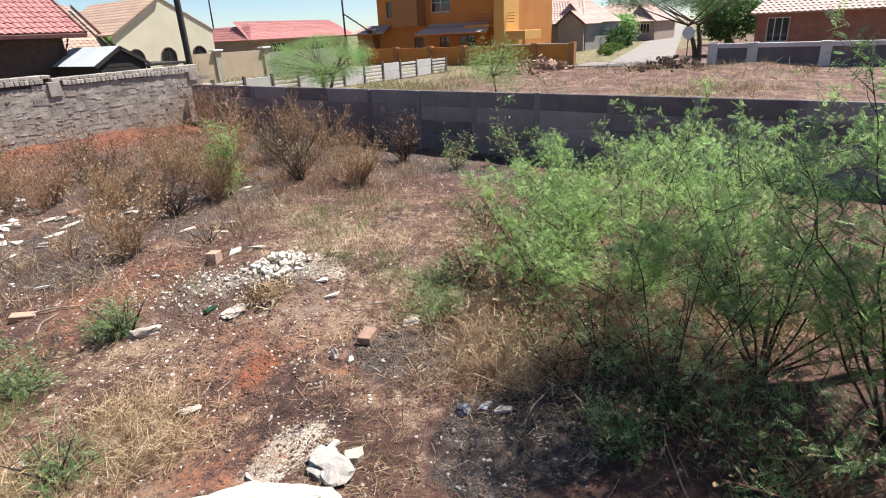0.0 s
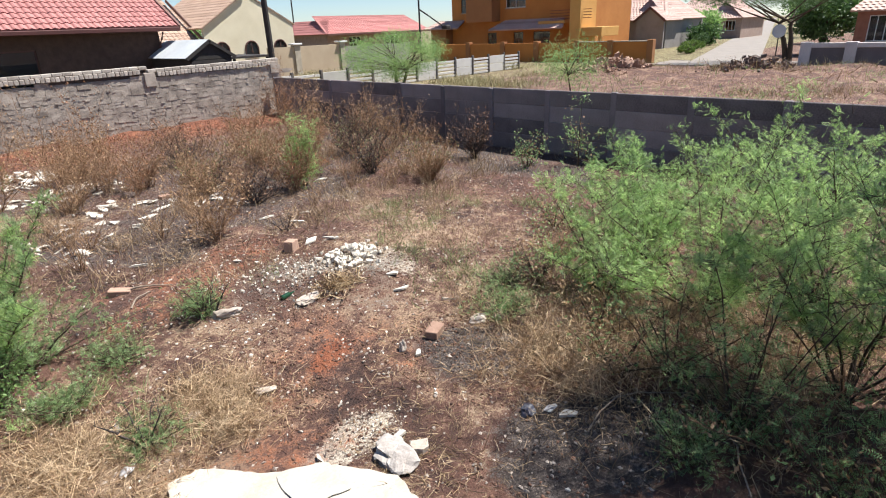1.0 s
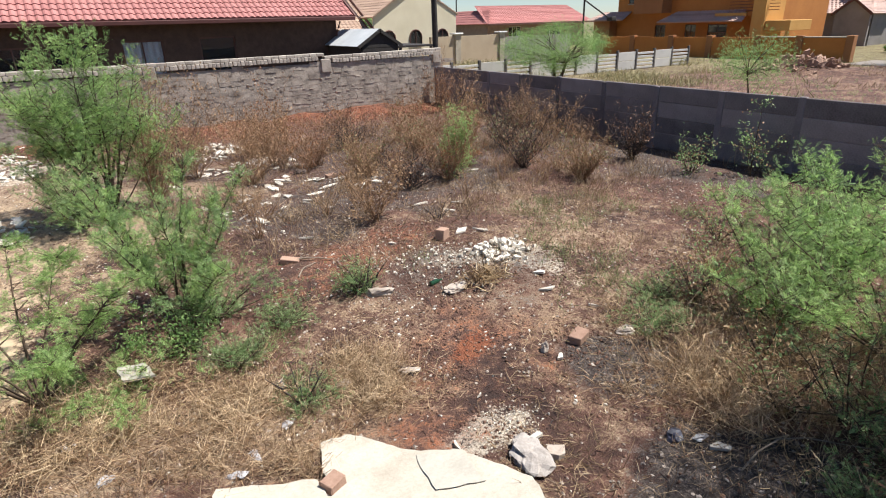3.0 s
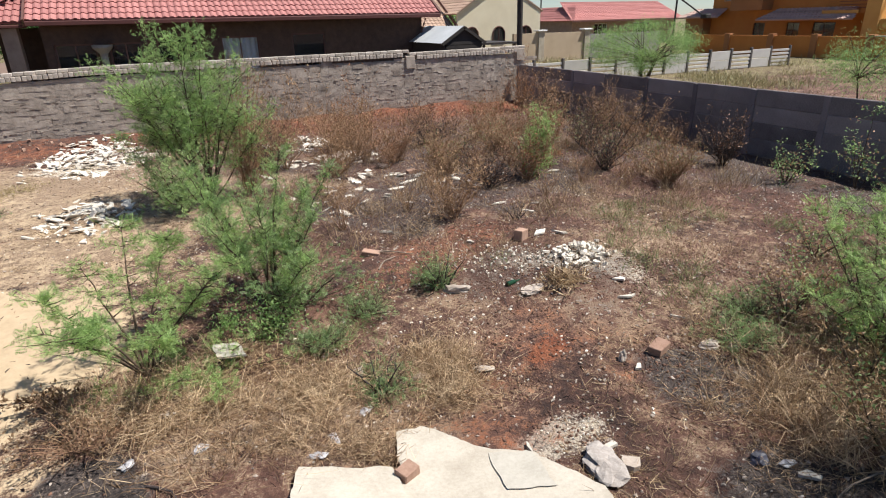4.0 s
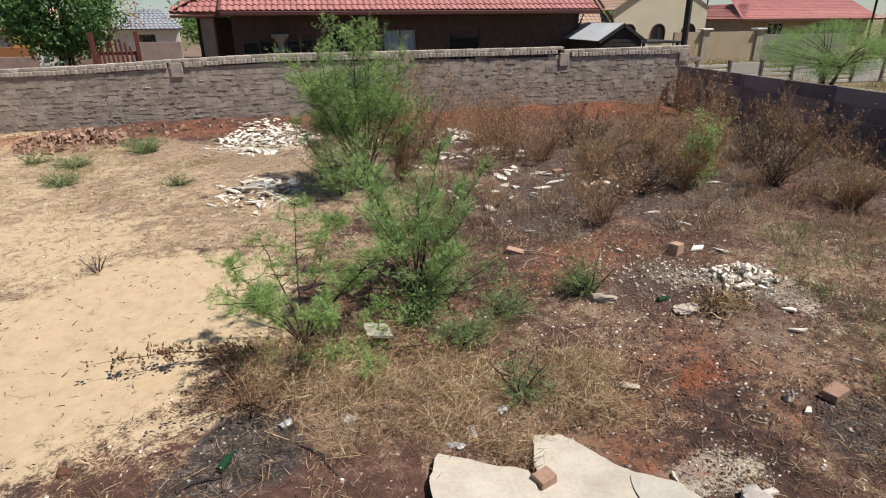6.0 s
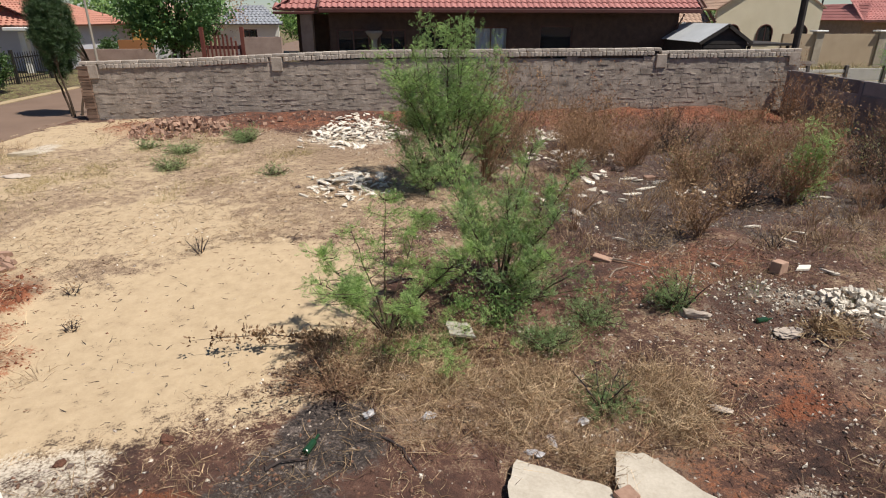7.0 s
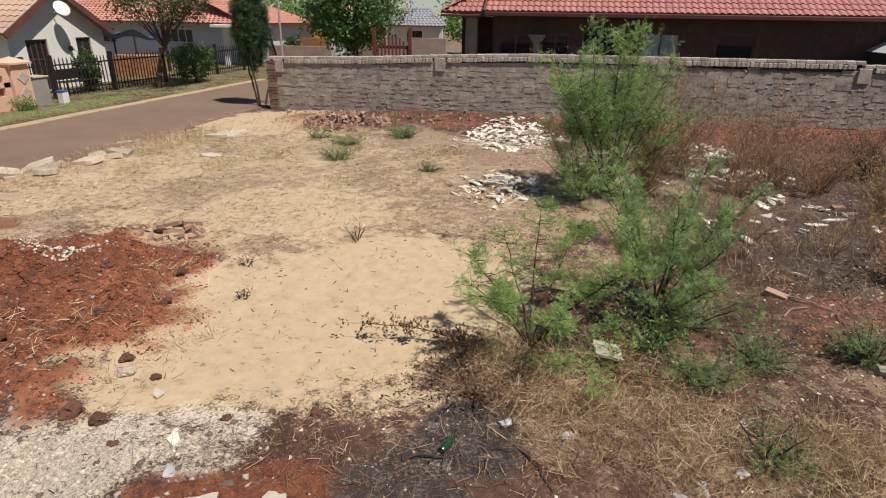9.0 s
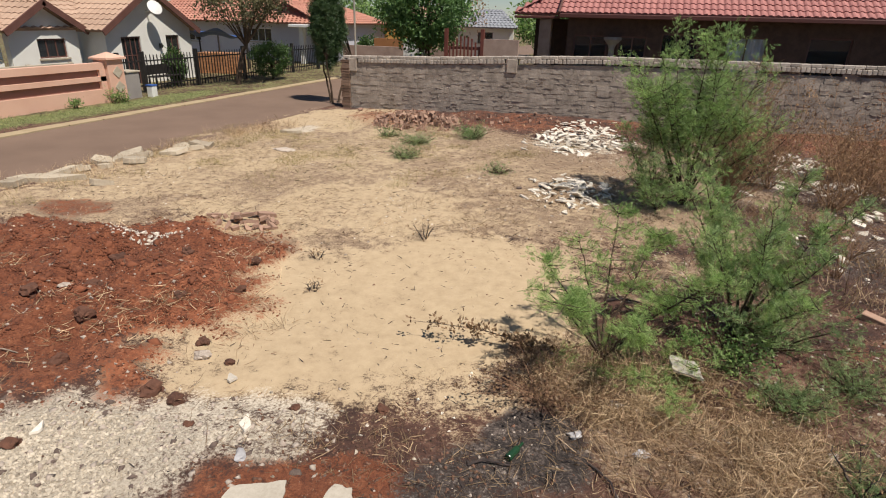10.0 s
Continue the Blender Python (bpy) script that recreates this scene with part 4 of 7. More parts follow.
PALE_ROAD = plain("pale_road", (0.17, 0.145, 0.125), (0.27, 0.235, 0.205), 0.7, 0.9)
bm = boxes((0, 420, -1.9, 1.9, -0.2, 0.03))
bmesh.ops.transform(bm, matrix=pose(38.4, 12.2, 0, 0, 0, 14), verts=bm.verts)
box(bm, 34.9, 38.6, -40, 15.6, -0.2, 0.022)
side_street = tagged(part("side_street", bm, PALE_ROAD), "pale dusty street between houses", "road", kind="structure")


# slatted concrete fence with dark posts
slat_fence = tagged(new("concrete_fence"), "low pale precast fence with slatted and plain bays", "fence", kind="structure")
PRECAST_PALE = plain("precast_pale", (0.42, 0.39, 0.36), (0.62, 0.59, 0.55), 1.0, 0.9, per_object=0.2)
solid = bpy.data.meshes.new("plain_panel")
bm = boxes((0.06, 1.44, -0.02, 0.02, 0, 0.44), bevel=0.008)
bm.to_mesh(solid), bm.free()
slat = bpy.data.meshes.new("slat")
bm = boxes((0.06, 1.44, -0.02, 0.02, 0, 0.11), bevel=0.008)
bm.to_mesh(slat), bm.free()
fpost = bpy.data.meshes.new("post")
bm = boxes((-0.06, 0.06, -0.06, 0.06, -0.2, 1.04), bevel=0.01)
bm.to_mesh(fpost), bm.free()
for me in (solid, slat):
    me.materials.append(PRECAST_PALE)
fpost.materials.append(plain("post_weathered", (0.06, 0.05, 0.045), (0.15, 0.13, 0.12), 2.0, 0.9))
for k in range(14):
    x = 11.2 + 1.5 * k
    put("post", fpost, None, slat_fence).matrix_world = pose(x, 22, 0, random.uniform(-2, 2), random.uniform(-1, 1), 0)
    if k < 13:
        for j in range(2 if k % 2 else 5):
            put("panel" if k % 2 else "slat", solid if k % 2 else slat, None, slat_fence).matrix_world = pose(x, 22, 0.03 + j * (0.46 if k % 2 else 0.185))

# poles
pole = thing("utility_pole", "dark tarred timber utility pole behind the wall corner", "pole", pose(10.62, 17.5, 0))
bm = bmesh.new()
tube(bm, [(0, 0, -0.4), (-0.02, 0.02, 3), (-0.06, 0.05, 8)], [0.10, 0.095, 0.075], 10)
part("shaft", bm, TIMBER, pole)
mast = thing("camera_mast", "thin dark steel mast with a diagonal arm and lamp", "mast", pose(24.5, 24.4, 0))
bm = bmesh.new()
tube(bm, [(0, 0, 0), (0, 0, 7)], [0.05, 0.045], 8)
part("shaft", bm, TIMBER, mast)
bm = bmesh.new()
tube(bm, [(0, 0, 3.6), (1.0, -1.0, 2.6)], [0.045, 0.045], 6)
part("arm", bm, TIMBER, mast)
part("lamp", boxes((0.85, 1.25, -1.25, -0.85, 2.5, 2.72), bevel=0.04), TIMBER, mast)
for x, y in ((40.0, 60.0), (75.0, 8.0)):
    aerial = thing("utility_pole", "distant thin utility pole", "pole", pose(x, y, 0))
    bm = bmesh.new()
    tube(bm, [(0, 0, 0), (0, 0, 7.5)], [0.09, 0.07], 8)
    part("shaft", bm, TIMBER, aerial)
sign = thing("road_sign", "round traffic sign seen from behind on a thin post", "road sign", pose(36, 8.85, 0))
bm = bmesh.new()
tube(bm, [(0, 0, 0), (0, 0, 2.0)], [0.03, 0.03], 8)
part("post", bm, STEEL_BLACK, sign)
bm = bmesh.new()
tube(bm, [(-0.05, 0, 1.72), (-0.03, 0, 1.72)], [0.34, 0.34], 16)
part("disc", bm, ZINC, sign)

# ---- across the street: white house, pink wall, palisade ----
white = thing("house", "white plastered house with brown tile roof and front gables", "house", pose(-20, 0, -0.3, 0, 0, 90))
# local x is the world's y; the front faces the street
gable_wall(white, 17.75, 22.2, 0, 0, 2.36, 19.95, 3.75, PLASTER_WHITE, [(18.45, 19.4, 0, 2.08), (20.75, 21.5, 1.35, 2.1)])
part("wall", boxes((21.98, 22.2, 0.224, 9, 0, 2.36)), PLASTER_WHITE, white)
part("wall", boxes((17.75, 17.97, 0.224, 1.2, 0, 2.36)), PLASTER_WHITE, white)
window(white, 18.45, 19.4, 0.02, 2.06, 0, (4, 3), FASCIA, name="security_door")
window(white, 20.75, 21.5, 1.35, 2.1, 0, (2, 1))
gable_wall(white, 14.75, 17.35, 0.9, 0, 2.3, 16.05, 3.12, PLASTER_WHITE, [(15.75, 16.85, 1.38, 2.03)])
window(white, 15.75, 16.85, 1.38, 2.03, 0.9, (3, 1))
part("wall", wall_strips(6, 14.73, 1.3, 1.5, 0, 2.36, [(14.05, 14.6, 1.42, 2.0), (12.3, 13.3, 1.4, 2.0)]), PLASTER_WHITE, white)
part("wall", boxes((17.37, 17.74, 1.3, 1.5, 0, 2.36)), PLASTER_WHITE, white)
window(white, 14.05, 14.6, 1.42, 2.0, 1.3, (2, 1))
window(white, 12.3, 13.3, 1.4, 2.0, 1.3, (3, 1))
tiled_slope(white, (5.5, 0.8, 2.35), (22.5, 0.8, 2.35), (0, 4.6, 2.3), TILE_TAN)
tiled_slope(white, (17.45, 5.0, 2.3), (17.45, -0.3, 2.3), (2.5, 0, 1.55), TILE_TAN)
tiled_slope(white, (22.45, -0.3, 2.3), (22.45, 5.0, 2.3), (-2.5, 0, 1.55), TILE_TAN)
tiled_slope(white, (14.5, 4.0, 2.28), (14.5, 0.6, 2.28), (1.55, 0, 0.96), TILE_TAN)
tiled_slope(white, (17.6, 0.6, 2.28), (17.6, 4.0, 2.28), (-1.55, 0, 0.96), TILE_TAN)
for a, b, c, y in ((17.4, 19.95, 22.5, -0.32), (14.45, 16.05, 17.65, 0.58)):
    top = 3.88 if a == 17.4 else 3.27
    barge(white, (a, y, 2.28), (b, y, top), 0.03, 0.16)
    barge(white, (b, y, top), (c, y, 2.28), 0.03, 0.16)
dish = part("satellite_dish", boxes((19.86, 19.9, -0.4, -0.02, 3.0, 3.04)), ZINC, white)
n, m = 18, 6
rr = np.linspace(0, 0.29, m)
aa = np.linspace(0, 2 * np.pi, n, endpoint=False)
pts = np.array([(r * math.cos(a), 0.45 * r * r - 0.06, r * math.sin(a)) for r in rr for a in aa])
fq = [(i * n + k, i * n + (k + 1) % n, (i + 1) * n + (k + 1) % n, (i + 1) * n + k) for i in range(m - 1) for k in range(n)]
bowl = put("bowl", mesh_np("bowl", pts, np.array(fq), True), TRIM, dish)
bowl.matrix_local = pose(19.86, -0.5, 3.15, -28, 0, -18)
tank = thing("wall_lamp", "small dark wall lamp on the white gable", "lamp", pose(-19.93, 20.35, 1.32))
part("body", boxes((-0.06, 0.06, -0.06, 0.06, 0, 0.18), bevel=0.02), STEEL_BLACK, tank)

pink_wall = tagged(new("street_wall"), "pink plastered street wall with recessed dusky bands", "wall", kind="structure")
bm = boxes((-17.05, -16.8, 5.0, 14.6, -0.2, 0.42), (-17.05, -16.8, 5.0, 14.6, 0.66, 0.80), (-17.05, -16.8, 5.0, 14.6, 1.0, 1.2), (-17.05, -16.8, 14.4, 14.6, 0.42, 1.0))
part("wall", bm, PLASTER_PINK, pink_wall)
part("band", boxes((-17.02, -16.9, 5.0, 14.4, 0.424, 0.656)), PLASTER_DARK_PINK, pink_wall)
part("band", boxes((-17.02, -16.9, 5.0, 14.4, 0.804, 0.996)), PLASTER_DARK_PINK, pink_wall)
gp = part("gate_pillar", boxes((-17.25, -16.68, 14.61, 15.22, -0.2, 1.28), bevel=0.015), PLASTER_PINK, pink_wall)
bm = bmesh.new()
a = [bm.verts.new((-16.965 + sx * 0.36, 14.915 + sy * 0.38, 1.284)) for sx, sy in ((-1, -1), (1, -1), (1, 1), (-1, 1))]
b = [bm.verts.new((v.co.x, v.co.y, 1.34)) for v in a]
t = bm.verts.new((-16.965, 14.915, 1.5))
bm.faces.new(a[::-1])
for i in range(4):
    bm.faces.new((a[i], a[(i + 1) % 4], b[(i + 1) % 4], b[i]))
    bm.faces.new((b[i], b[(i + 1) % 4], t))
part("cap", bm, PLASTER_PINK, gp)
for z in (0.45, 0.9):
    bm = boxes((-0.015, 0.015, -0.13, 0.13, -0.13, 0.13))
    o = part("diamond_tile", bm, CONCRETE, gp, "grey-brown diamond tile")
    o.matrix_world = pose(-16.675, 14.95, z, 45, 0, 0)
kiosk = thing("meter_box", "grey concrete meter box beside the palisade", "meter box", pose(-17.1, 15.6, 0))
part("body", boxes((-0.25, 0.25, -0.36, 0.36, -0.1, 0.82), bevel=0.02), PLASTER_GREY, kiosk)
part("top", boxes((-0.28, 0.28, -0.39, 0.39, 0.824, 0.88), bevel=0.01), CONCRETE, kiosk)
marker = thing("marker_post", "short white marker post with a blue top", "marker", pose(-16.75, 16.3, 0))
part("post", boxes((-0.12, 0.12, -0.12, 0.12, -0.05, 0.34), bevel=0.02), TRIM, marker)
part("cap", boxes((-0.13, 0.13, -0.13, 0.13, 0.344, 0.39), bevel=0.01), TARP, marker)

yard_fence = tagged(new("yard_fence"), "low grey precast yard fence with level rails", "fence", kind="structure")
for k in range(3):
    part("rail", boxes((-19.3, -19.22, 8.0, 15.6, 0.62 + 0.15 * k, 0.74 + 0.15 * k), bevel=0.01), CONCRETE, yard_fence)
for k in range(6):
    part("post", boxes((-19.36, -19.306, 8.0 + 1.5 * k, 8.12 + 1.5 * k, -0.3, 1.06)), CONCRETE, yard_fence)

fence = tagged(new("palisade"), "black steel palisade fence along the pavement", "fence", kind="structure")
bar = bpy.data.meshes.new("bar")
bm = bmesh.new()
prism(bm, [(-0.016, 0.05), (0.016, 0.05), (0.016, 1.22), (0, 1.29), (-0.016, 1.22)], -0.012, 0.012)
bm.to_mesh(bar), bm.free()
bar.materials.append(STEEL_BLACK)
y = 15.95
while y < 29.0:
    put("bar", bar, None, fence).matrix_world = pose(-17.6, y, 0, 0, random.uniform(-0.6, 0.6), 90)
    y += 0.168
for z in (0.22, 1.05):
    part("rail", boxes((-17.65, -17.625, 15.9, 29.0, z, z + 0.05)), STEEL_BLACK, fence)
for y in (15.9, 16.97, 19.66, 22.6, 25.4, 26.5, 29.0):
    part("post", boxes((-17.7, -17.58, y - 0.06, y + 0.06, -0.2, 1.4)), STEEL_BLACK, fence)
bench = thing("garden_bench", "dark metal garden bench behind the palisade", "bench", pose(-18.2, 18.5, 0, 0, 0, 90))
part("seat", boxes((-0.7, 0.7, -0.2, 0.2, 0.42, 0.46), bevel=0.01), STEEL_BLACK, bench)
part("backrest", boxes((-0.7, 0.7, 0.18, 0.22, 0.5, 0.85)), STEEL_BLACK, bench)
for x in (-0.62, 0.62):
    for y in (-0.16, 0.16):
        part("leg", boxes((x - 0.025, x + 0.025, y - 0.025, y + 0.025, -0.05, 0.418)), STEEL_BLACK, bench)

# house with a red roof further up the street, tarpaulin and stacked bricks
lilac = thing("house", "pale blue-grey house with an orange-red tile roof", "house", pose(0, 0, 0))
part("wall", wall_strips(-34, -19.5, 33, 33.22, 0, 2.2, [(-30, -28.6, 1.0, 1.9), (-25.2, -23.2, 1.1, 1.9)]), PLASTER_LILAC, lilac)
part("wall", boxes((-19.72, -19.5, 33.224, 42, 0, 2.2)), PLASTER_LILAC, lilac)
window(lilac, -30, -28.6, 1.0, 1.9, 33, (3, 1), TRIM)
window(lilac, -25.2, -23.2, 1.1, 1.9, 33, (4, 1), TRIM)
TILE_ORANGE = plain("orange_tile", (0.33, 0.13, 0.09), (0.50, 0.25, 0.18), 1.0, 0.75, per_island=0.25)
tiled_slope(lilac, (-34.5, 32.3, 2.25), (-19.0, 32.3, 2.25), (0, 4.6, 1.55), TILE_ORANGE, 0.4, 0.4)
tiled_slope(lilac, (-19.0, 32.3, 2.25), (-19.0, 42, 2.25), (-4.6, 0, 1.55), TILE_ORANGE, 0.4, 0.4)
for x in (-20.2, -18.6):
    part("porch_column", boxes((x - 0.15, x + 0.15, 31.6, 31.9, 0, 2.0), bevel=0.01), TRIM, lilac)
part("porch_roof", boxes((-20.8, -18.2, 31.2, 33.0, 2.04, 2.2), bevel=0.02), TRIM, lilac)
shade = thing("tarpaulin", "blue tarpaulin over a lean-to", "tarpaulin", pose(-22.2, 26.0, 0))
nn = 14
gx, gy = np.meshgrid(np.linspace(-1.6, 1.6, nn), np.linspace(-1.2, 1.2, nn))
gzv = 1.75 + 0.12 * np.sin(gx * 3) * np.cos(gy * 2.3) - 0.15 * gy
ii = np.arange(nn * nn).reshape(nn, nn)
put("sheet", mesh_np("sheet", np.stack([gx, gy, gzv], -1).reshape(-1, 3), np.stack([ii[:-1, :-1], ii[:-1, 1:], ii[1:, 1:], ii[1:, :-1]], -1).reshape(-1, 4), True), TARP, shade)
for x in (-1.5, 1.5):
    for y in (-1.1, 1.1):
        part("pole", boxes((x - 0.03, x + 0.03, y - 0.03, y + 0.03, -0.05, 1.7)), TIMBER, shade)
BRICK_ORANGE = plain("orange_brick", (0.30, 0.13, 0.06), (0.46, 0.23, 0.11), 4.0, 0.9, per_island=0.4)
stack = thing("brick_stack", "stack of new orange bricks behind the palisade", "brick stack", pose(-20.4, 24.6, 0, 0, 0, 12))
V, Q = [], []
for r in range(12):
    for k in range(9):
        for j in range(3):
            add_box(-1.0 + k * 0.225, -1.0 + k * 0.225 + 0.215, -0.5 + j * 0.33, -0.5 + j * 0.33 + 0.32, r * 0.078, r * 0.078 + 0.074, 0.004)
tagged(put("bricks", mesh_np("bricks", np.concatenate(V), np.concatenate(Q)), BRICK_ORANGE, stack), kind="stuff")

# behind the brick wall's open end: low walls, gate, pillars, far roofs
low_wall = tagged(new("yard_wall"), "low weathered brick yard wall", "wall", kind="structure")
part("wall", boxes((-6.4, -5.1, 21.0, 21.2, 0, 2.08)), BRICK_PALE, low_wall)
part("wall", boxes((-14.0, -7.9, 25.0, 25.2, 0, 1.5)), BRICK_PALE, low_wall)
part("wall", boxes((-13.6, -10.6, 27.5, 27.7, 0, 1.75)), PLASTER_BROWN, low_wall)
gate = thing("yard_gate", "brown steel yard gate with an arched top", "gate", pose(-7.05, 21.05, 0))
for k in range(9):
    x = -0.55 + k * 0.1375
    part("bar", boxes((x - 0.03, x + 0.03, -0.015, 0.015, 0.1, 1.75 + 0.42 * math.sin(math.pi * (k + 0.5) / 9))), STEEL_BROWN, gate)
for z in (0.4, 1.2, 1.7):
    part("rail", boxes((-0.6, 0.6, 0.02, 0.05, z, z + 0.1)), STEEL_BROWN, gate)
for x in (-0.68, 0.66):
    part("post", boxes((x - 0.06, x + 0.06, -0.06, 0.06, 0, 2.4)), STEEL_BROWN, gate)
sheet = thing("zinc_sheet", "white-painted sheet leaning by the yard wall", "sheet", pose(-10.2, 24.3, 0, 0, 0, 8))
part("sheet", boxes((-0.5, 0.5, -0.02, 0.02, 0, 1.9)), TRIM, sheet)
far_left = thing("house", "grey-roofed house beyond the yard", "house")
part("wall", wall_strips(-15, -10.6, 46, 46.2, 0, 2.1, [(-13.4, -12.2, 1.0, 1.8)]), PLASTER_WHITE, far_left)
window(far_left, -13.4, -12.2, 1.0, 1.8, 46, (2, 1))
ROOF_SLATE = plain("slate_tile", (0.16, 0.17, 0.19), (0.28, 0.29, 0.32), 1.0, 0.7, per_island=0.2)
tiled_slope(far_left, (-15.4, 45.4, 2.15), (-10.2, 45.4, 2.15), (0, 2.4, 1.3), ROOF_SLATE, 0.7, 0.7)
gabled = thing("house", "yellow gabled house beyond the yard", "house")
gable_wall(gabled, -20.0, -16.0, 42, 0, 2.0, -18.0, 3.4, PLASTER_OCHRE)
tiled_slope(gabled, (-20.3, 48, 1.95), (-20.3, 41.7, 1.95), (2.3, 0, 1.6), TILE_TAN)
tiled_slope(gabled, (-15.7, 41.7, 1.95), (-15.7, 48, 1.95), (-2.3, 0, 1.6), TILE_TAN)
lamp_pole = thing("street_lamp", "thin pale steel street-lamp pole", "street lamp", pose(-13.0, 24.3, 0))
bm = bmesh.new()
tube(bm, [(0, 0, -0.1), (0, 0, 5), (-0.4, 0, 6.2)], [0.05, 0.04, 0.035], 8)
part("shaft", bm, plain("galvanised_steel", (0.40, 0.36, 0.30), (0.55, 0.50, 0.42), 2.0, 0.5, 0.4), lamp_pole)
part("head", boxes((-0.75, -0.35, -0.08, 0.08, 6.15, 6.25), bevel=0.03), ZINC, lamp_pole)

# ---- plants ----
def frond_shape(pairs=7, width=0.26):
    """A feathery leaf of unit length along x, of paired leaflets."""
    v, f = [], []
    for k in range(pairs):
        x = 0.08 + 0.9 * k / pairs
        w = width * (1 - 0.45 * abs(2 * k / pairs - 0.8))
        for s in (-1, 1):
            n = len(v)
            v += [(x, 0, 0), (x + 0.06, s * w, 0.04), (x + 0.11, s * w * 0.5, 0)]
            f.append((n, n + 1, n + 2) if s > 0 else (n, n + 2, n + 1))
    return np.array(v), np.array(f)


def oval_shape():
    return np.array([(0, 0, 0), (0.45, 0.26, 0.06), (1, 0, -0.05), (0.45, -0.26, 0.06)], float), np.array([(0, 1, 2), (0, 2, 3)])


def blade_shape(w=0.012, sag=0.12):
    return np.array([(0, -w, 0), (0, w, 0), (0.5, w * 0.8, sag), (0.5, -w * 0.8, sag), (1, 0, -0.02)], float), np.array([(0, 1, 2), (0, 2, 3), (3, 2, 4)])


def scatter(shape, places, ways, sizes, rs, flat=0.0):
    """Copies of a small shape at places, each pointing its way, turned at random about it; flat: how far they lie level."""
    v, f = shape
    n = len(places)
    ways = ways / (np.linalg.norm(ways, axis=1)[:, None] + 1e-9)
    r = rs.normal(size=(n, 3)) + np.array([0, 0, flat])
    side = np.cross(ways, r)
    side /= np.linalg.norm(side, axis=1)[:, None] + 1e-9
    up = np.cross(ways, side)
    M = np.stack([ways, side, up], 2) * sizes[:, None, None]
    V = np.einsum("nij,kj->nki", M, v) + places[:, None]
    F = f[None] + (np.arange(n) * len(v))[:, None, None]
    return V.reshape(-1, 3), F.reshape(-1, 3)


def grow(rs, stems, height, spread, twigs, lean=(0, 0), wander=0.25, low=0.08, up_twig=0.35, twig_len=0.35, thick=0.012, droop=0.0, arc=(0, 360), least=0.4):
    """Stems with twigs from a common foot. Gives tubes and the outer twig points with their directions."""
    tubes, tips, ways = [], [], []
    for s in range(stems):
        a = radians(arc[0] + (arc[1] - arc[0]) * (s + 0.5 + rs.uniform(-0.35, 0.35)) / stems)
        q0 = rs.uniform(0, 1)
        h, reach = height * (least + (1 - least) * q0), spread * (0.3 + 0.7 * rs.uniform(0.2, 1) * (1.15 - 0.45 * q0))
        n = 9
        u = np.linspace(0, 1, n)
        x = np.cos(a) * reach * u ** 1.15 + lean[0] * u + np.cumsum(rs.normal(0, wander * 0.12, n)) * height * 0.3
        y = np.sin(a) * reach * u ** 1.15 + lean[1] * u + np.cumsum(rs.normal(0, wander * 0.12, n)) * height * 0.3
        z = h * (u - droop * u ** 3)
        x, y, z = x - x[0] + 0.03 * np.cos(a), y - y[0] + 0.03 * np.sin(a), z
        pts = np.stack([x, y, z], 1)
        tubes.append((pts, thick * rs.uniform(0.7, 1.2) * (1 - 0.85 * u)))
        for k in range(twigs):
            q = rs.uniform(low, 1.0)
            i = min(int(q * (n - 1)), n - 2)
            p = pts[i] + (pts[i + 1] - pts[i]) * (q * (n - 1) - i)
            b = rs.uniform(0, 2 * np.pi)
            way = np.array([np.cos(b), np.sin(b), up_twig + rs.uniform(-0.4, 0.5)])
            way = way / np.linalg.norm(way)
            L = twig_len * height ** 0.5 * rs.uniform(0.4, 1.0) * (1.15 - 0.6 * q)
            m = 6
            w = np.linspace(0, 1, m)
            tw = p + way * L * w[:, None] + np.cumsum(rs.normal(0, 0.05 * L, (m, 3)), 0) * w[:, None]
            tw[:, 2] += (up_twig * 0.25 - droop * 0.3) * L * w ** 2
            tubes.append((tw, thick * 0.27 * (1 - 0.8 * w)))
            for j in range(1, m):
                tips.append(tw[j])
                ways.append(way)
        for j in range(n // 2, n):
            tips.append(pts[j])
            ways.append((pts[-1] - pts[-2]) / np.linalg.norm(pts[-1] - pts[-2]))
    return tubes, np.array(tips), np.array(ways)


def shrub(label, x, y, height, spread, stems, twigs, leaves, leaf_mat, seed, leaf_size=0.075, bark=None, shape=None, category="bush", name="bush", group="", gather=0.05, z=None, second=None, **kw):
    """A bush: a framework of stems and its foliage; second: another leaf material and its share."""
    rs = np.random.RandomState(seed)
    ob = thing(name, label, category, pose(x, y, (ground_at(x, y) if z is None else z) - 0.02), group)
    tubes, tips, ways = grow(rs, stems, height, spread, twigs, **kw)
    v, q = tubes_np(tubes, 4)
    put("framework", mesh_np("framework", v, q, True), bark or BARK, ob)
    for k, (mat, count) in enumerate(((leaf_mat, leaves), *((second,) if second else ()))):
        if not count:
            continue
        share = np.repeat(rs.gamma(0.7, 1.0, len(tips) // 5 + 1), 5)[:len(tips)] + 0.06
        pick = rs.choice(len(tips), count, p=share / share.sum())
        at = tips[pick] + rs.normal(0, gather, (count, 3))
        way = ways[pick] * 0.5 + rs.normal(0, 0.6, (count, 3)) + np.array([0, 0, 0.12])
        at[:, 2] = np.maximum(at[:, 2], 0.01)
        v, f = scatter(shape or frond_shape(), at, way, leaf_size * rs.uniform(0.6, 1.25, count), rs, 1.6)
        put("foliage", mesh_np("foliage", v, f), mat, ob)
    return ob


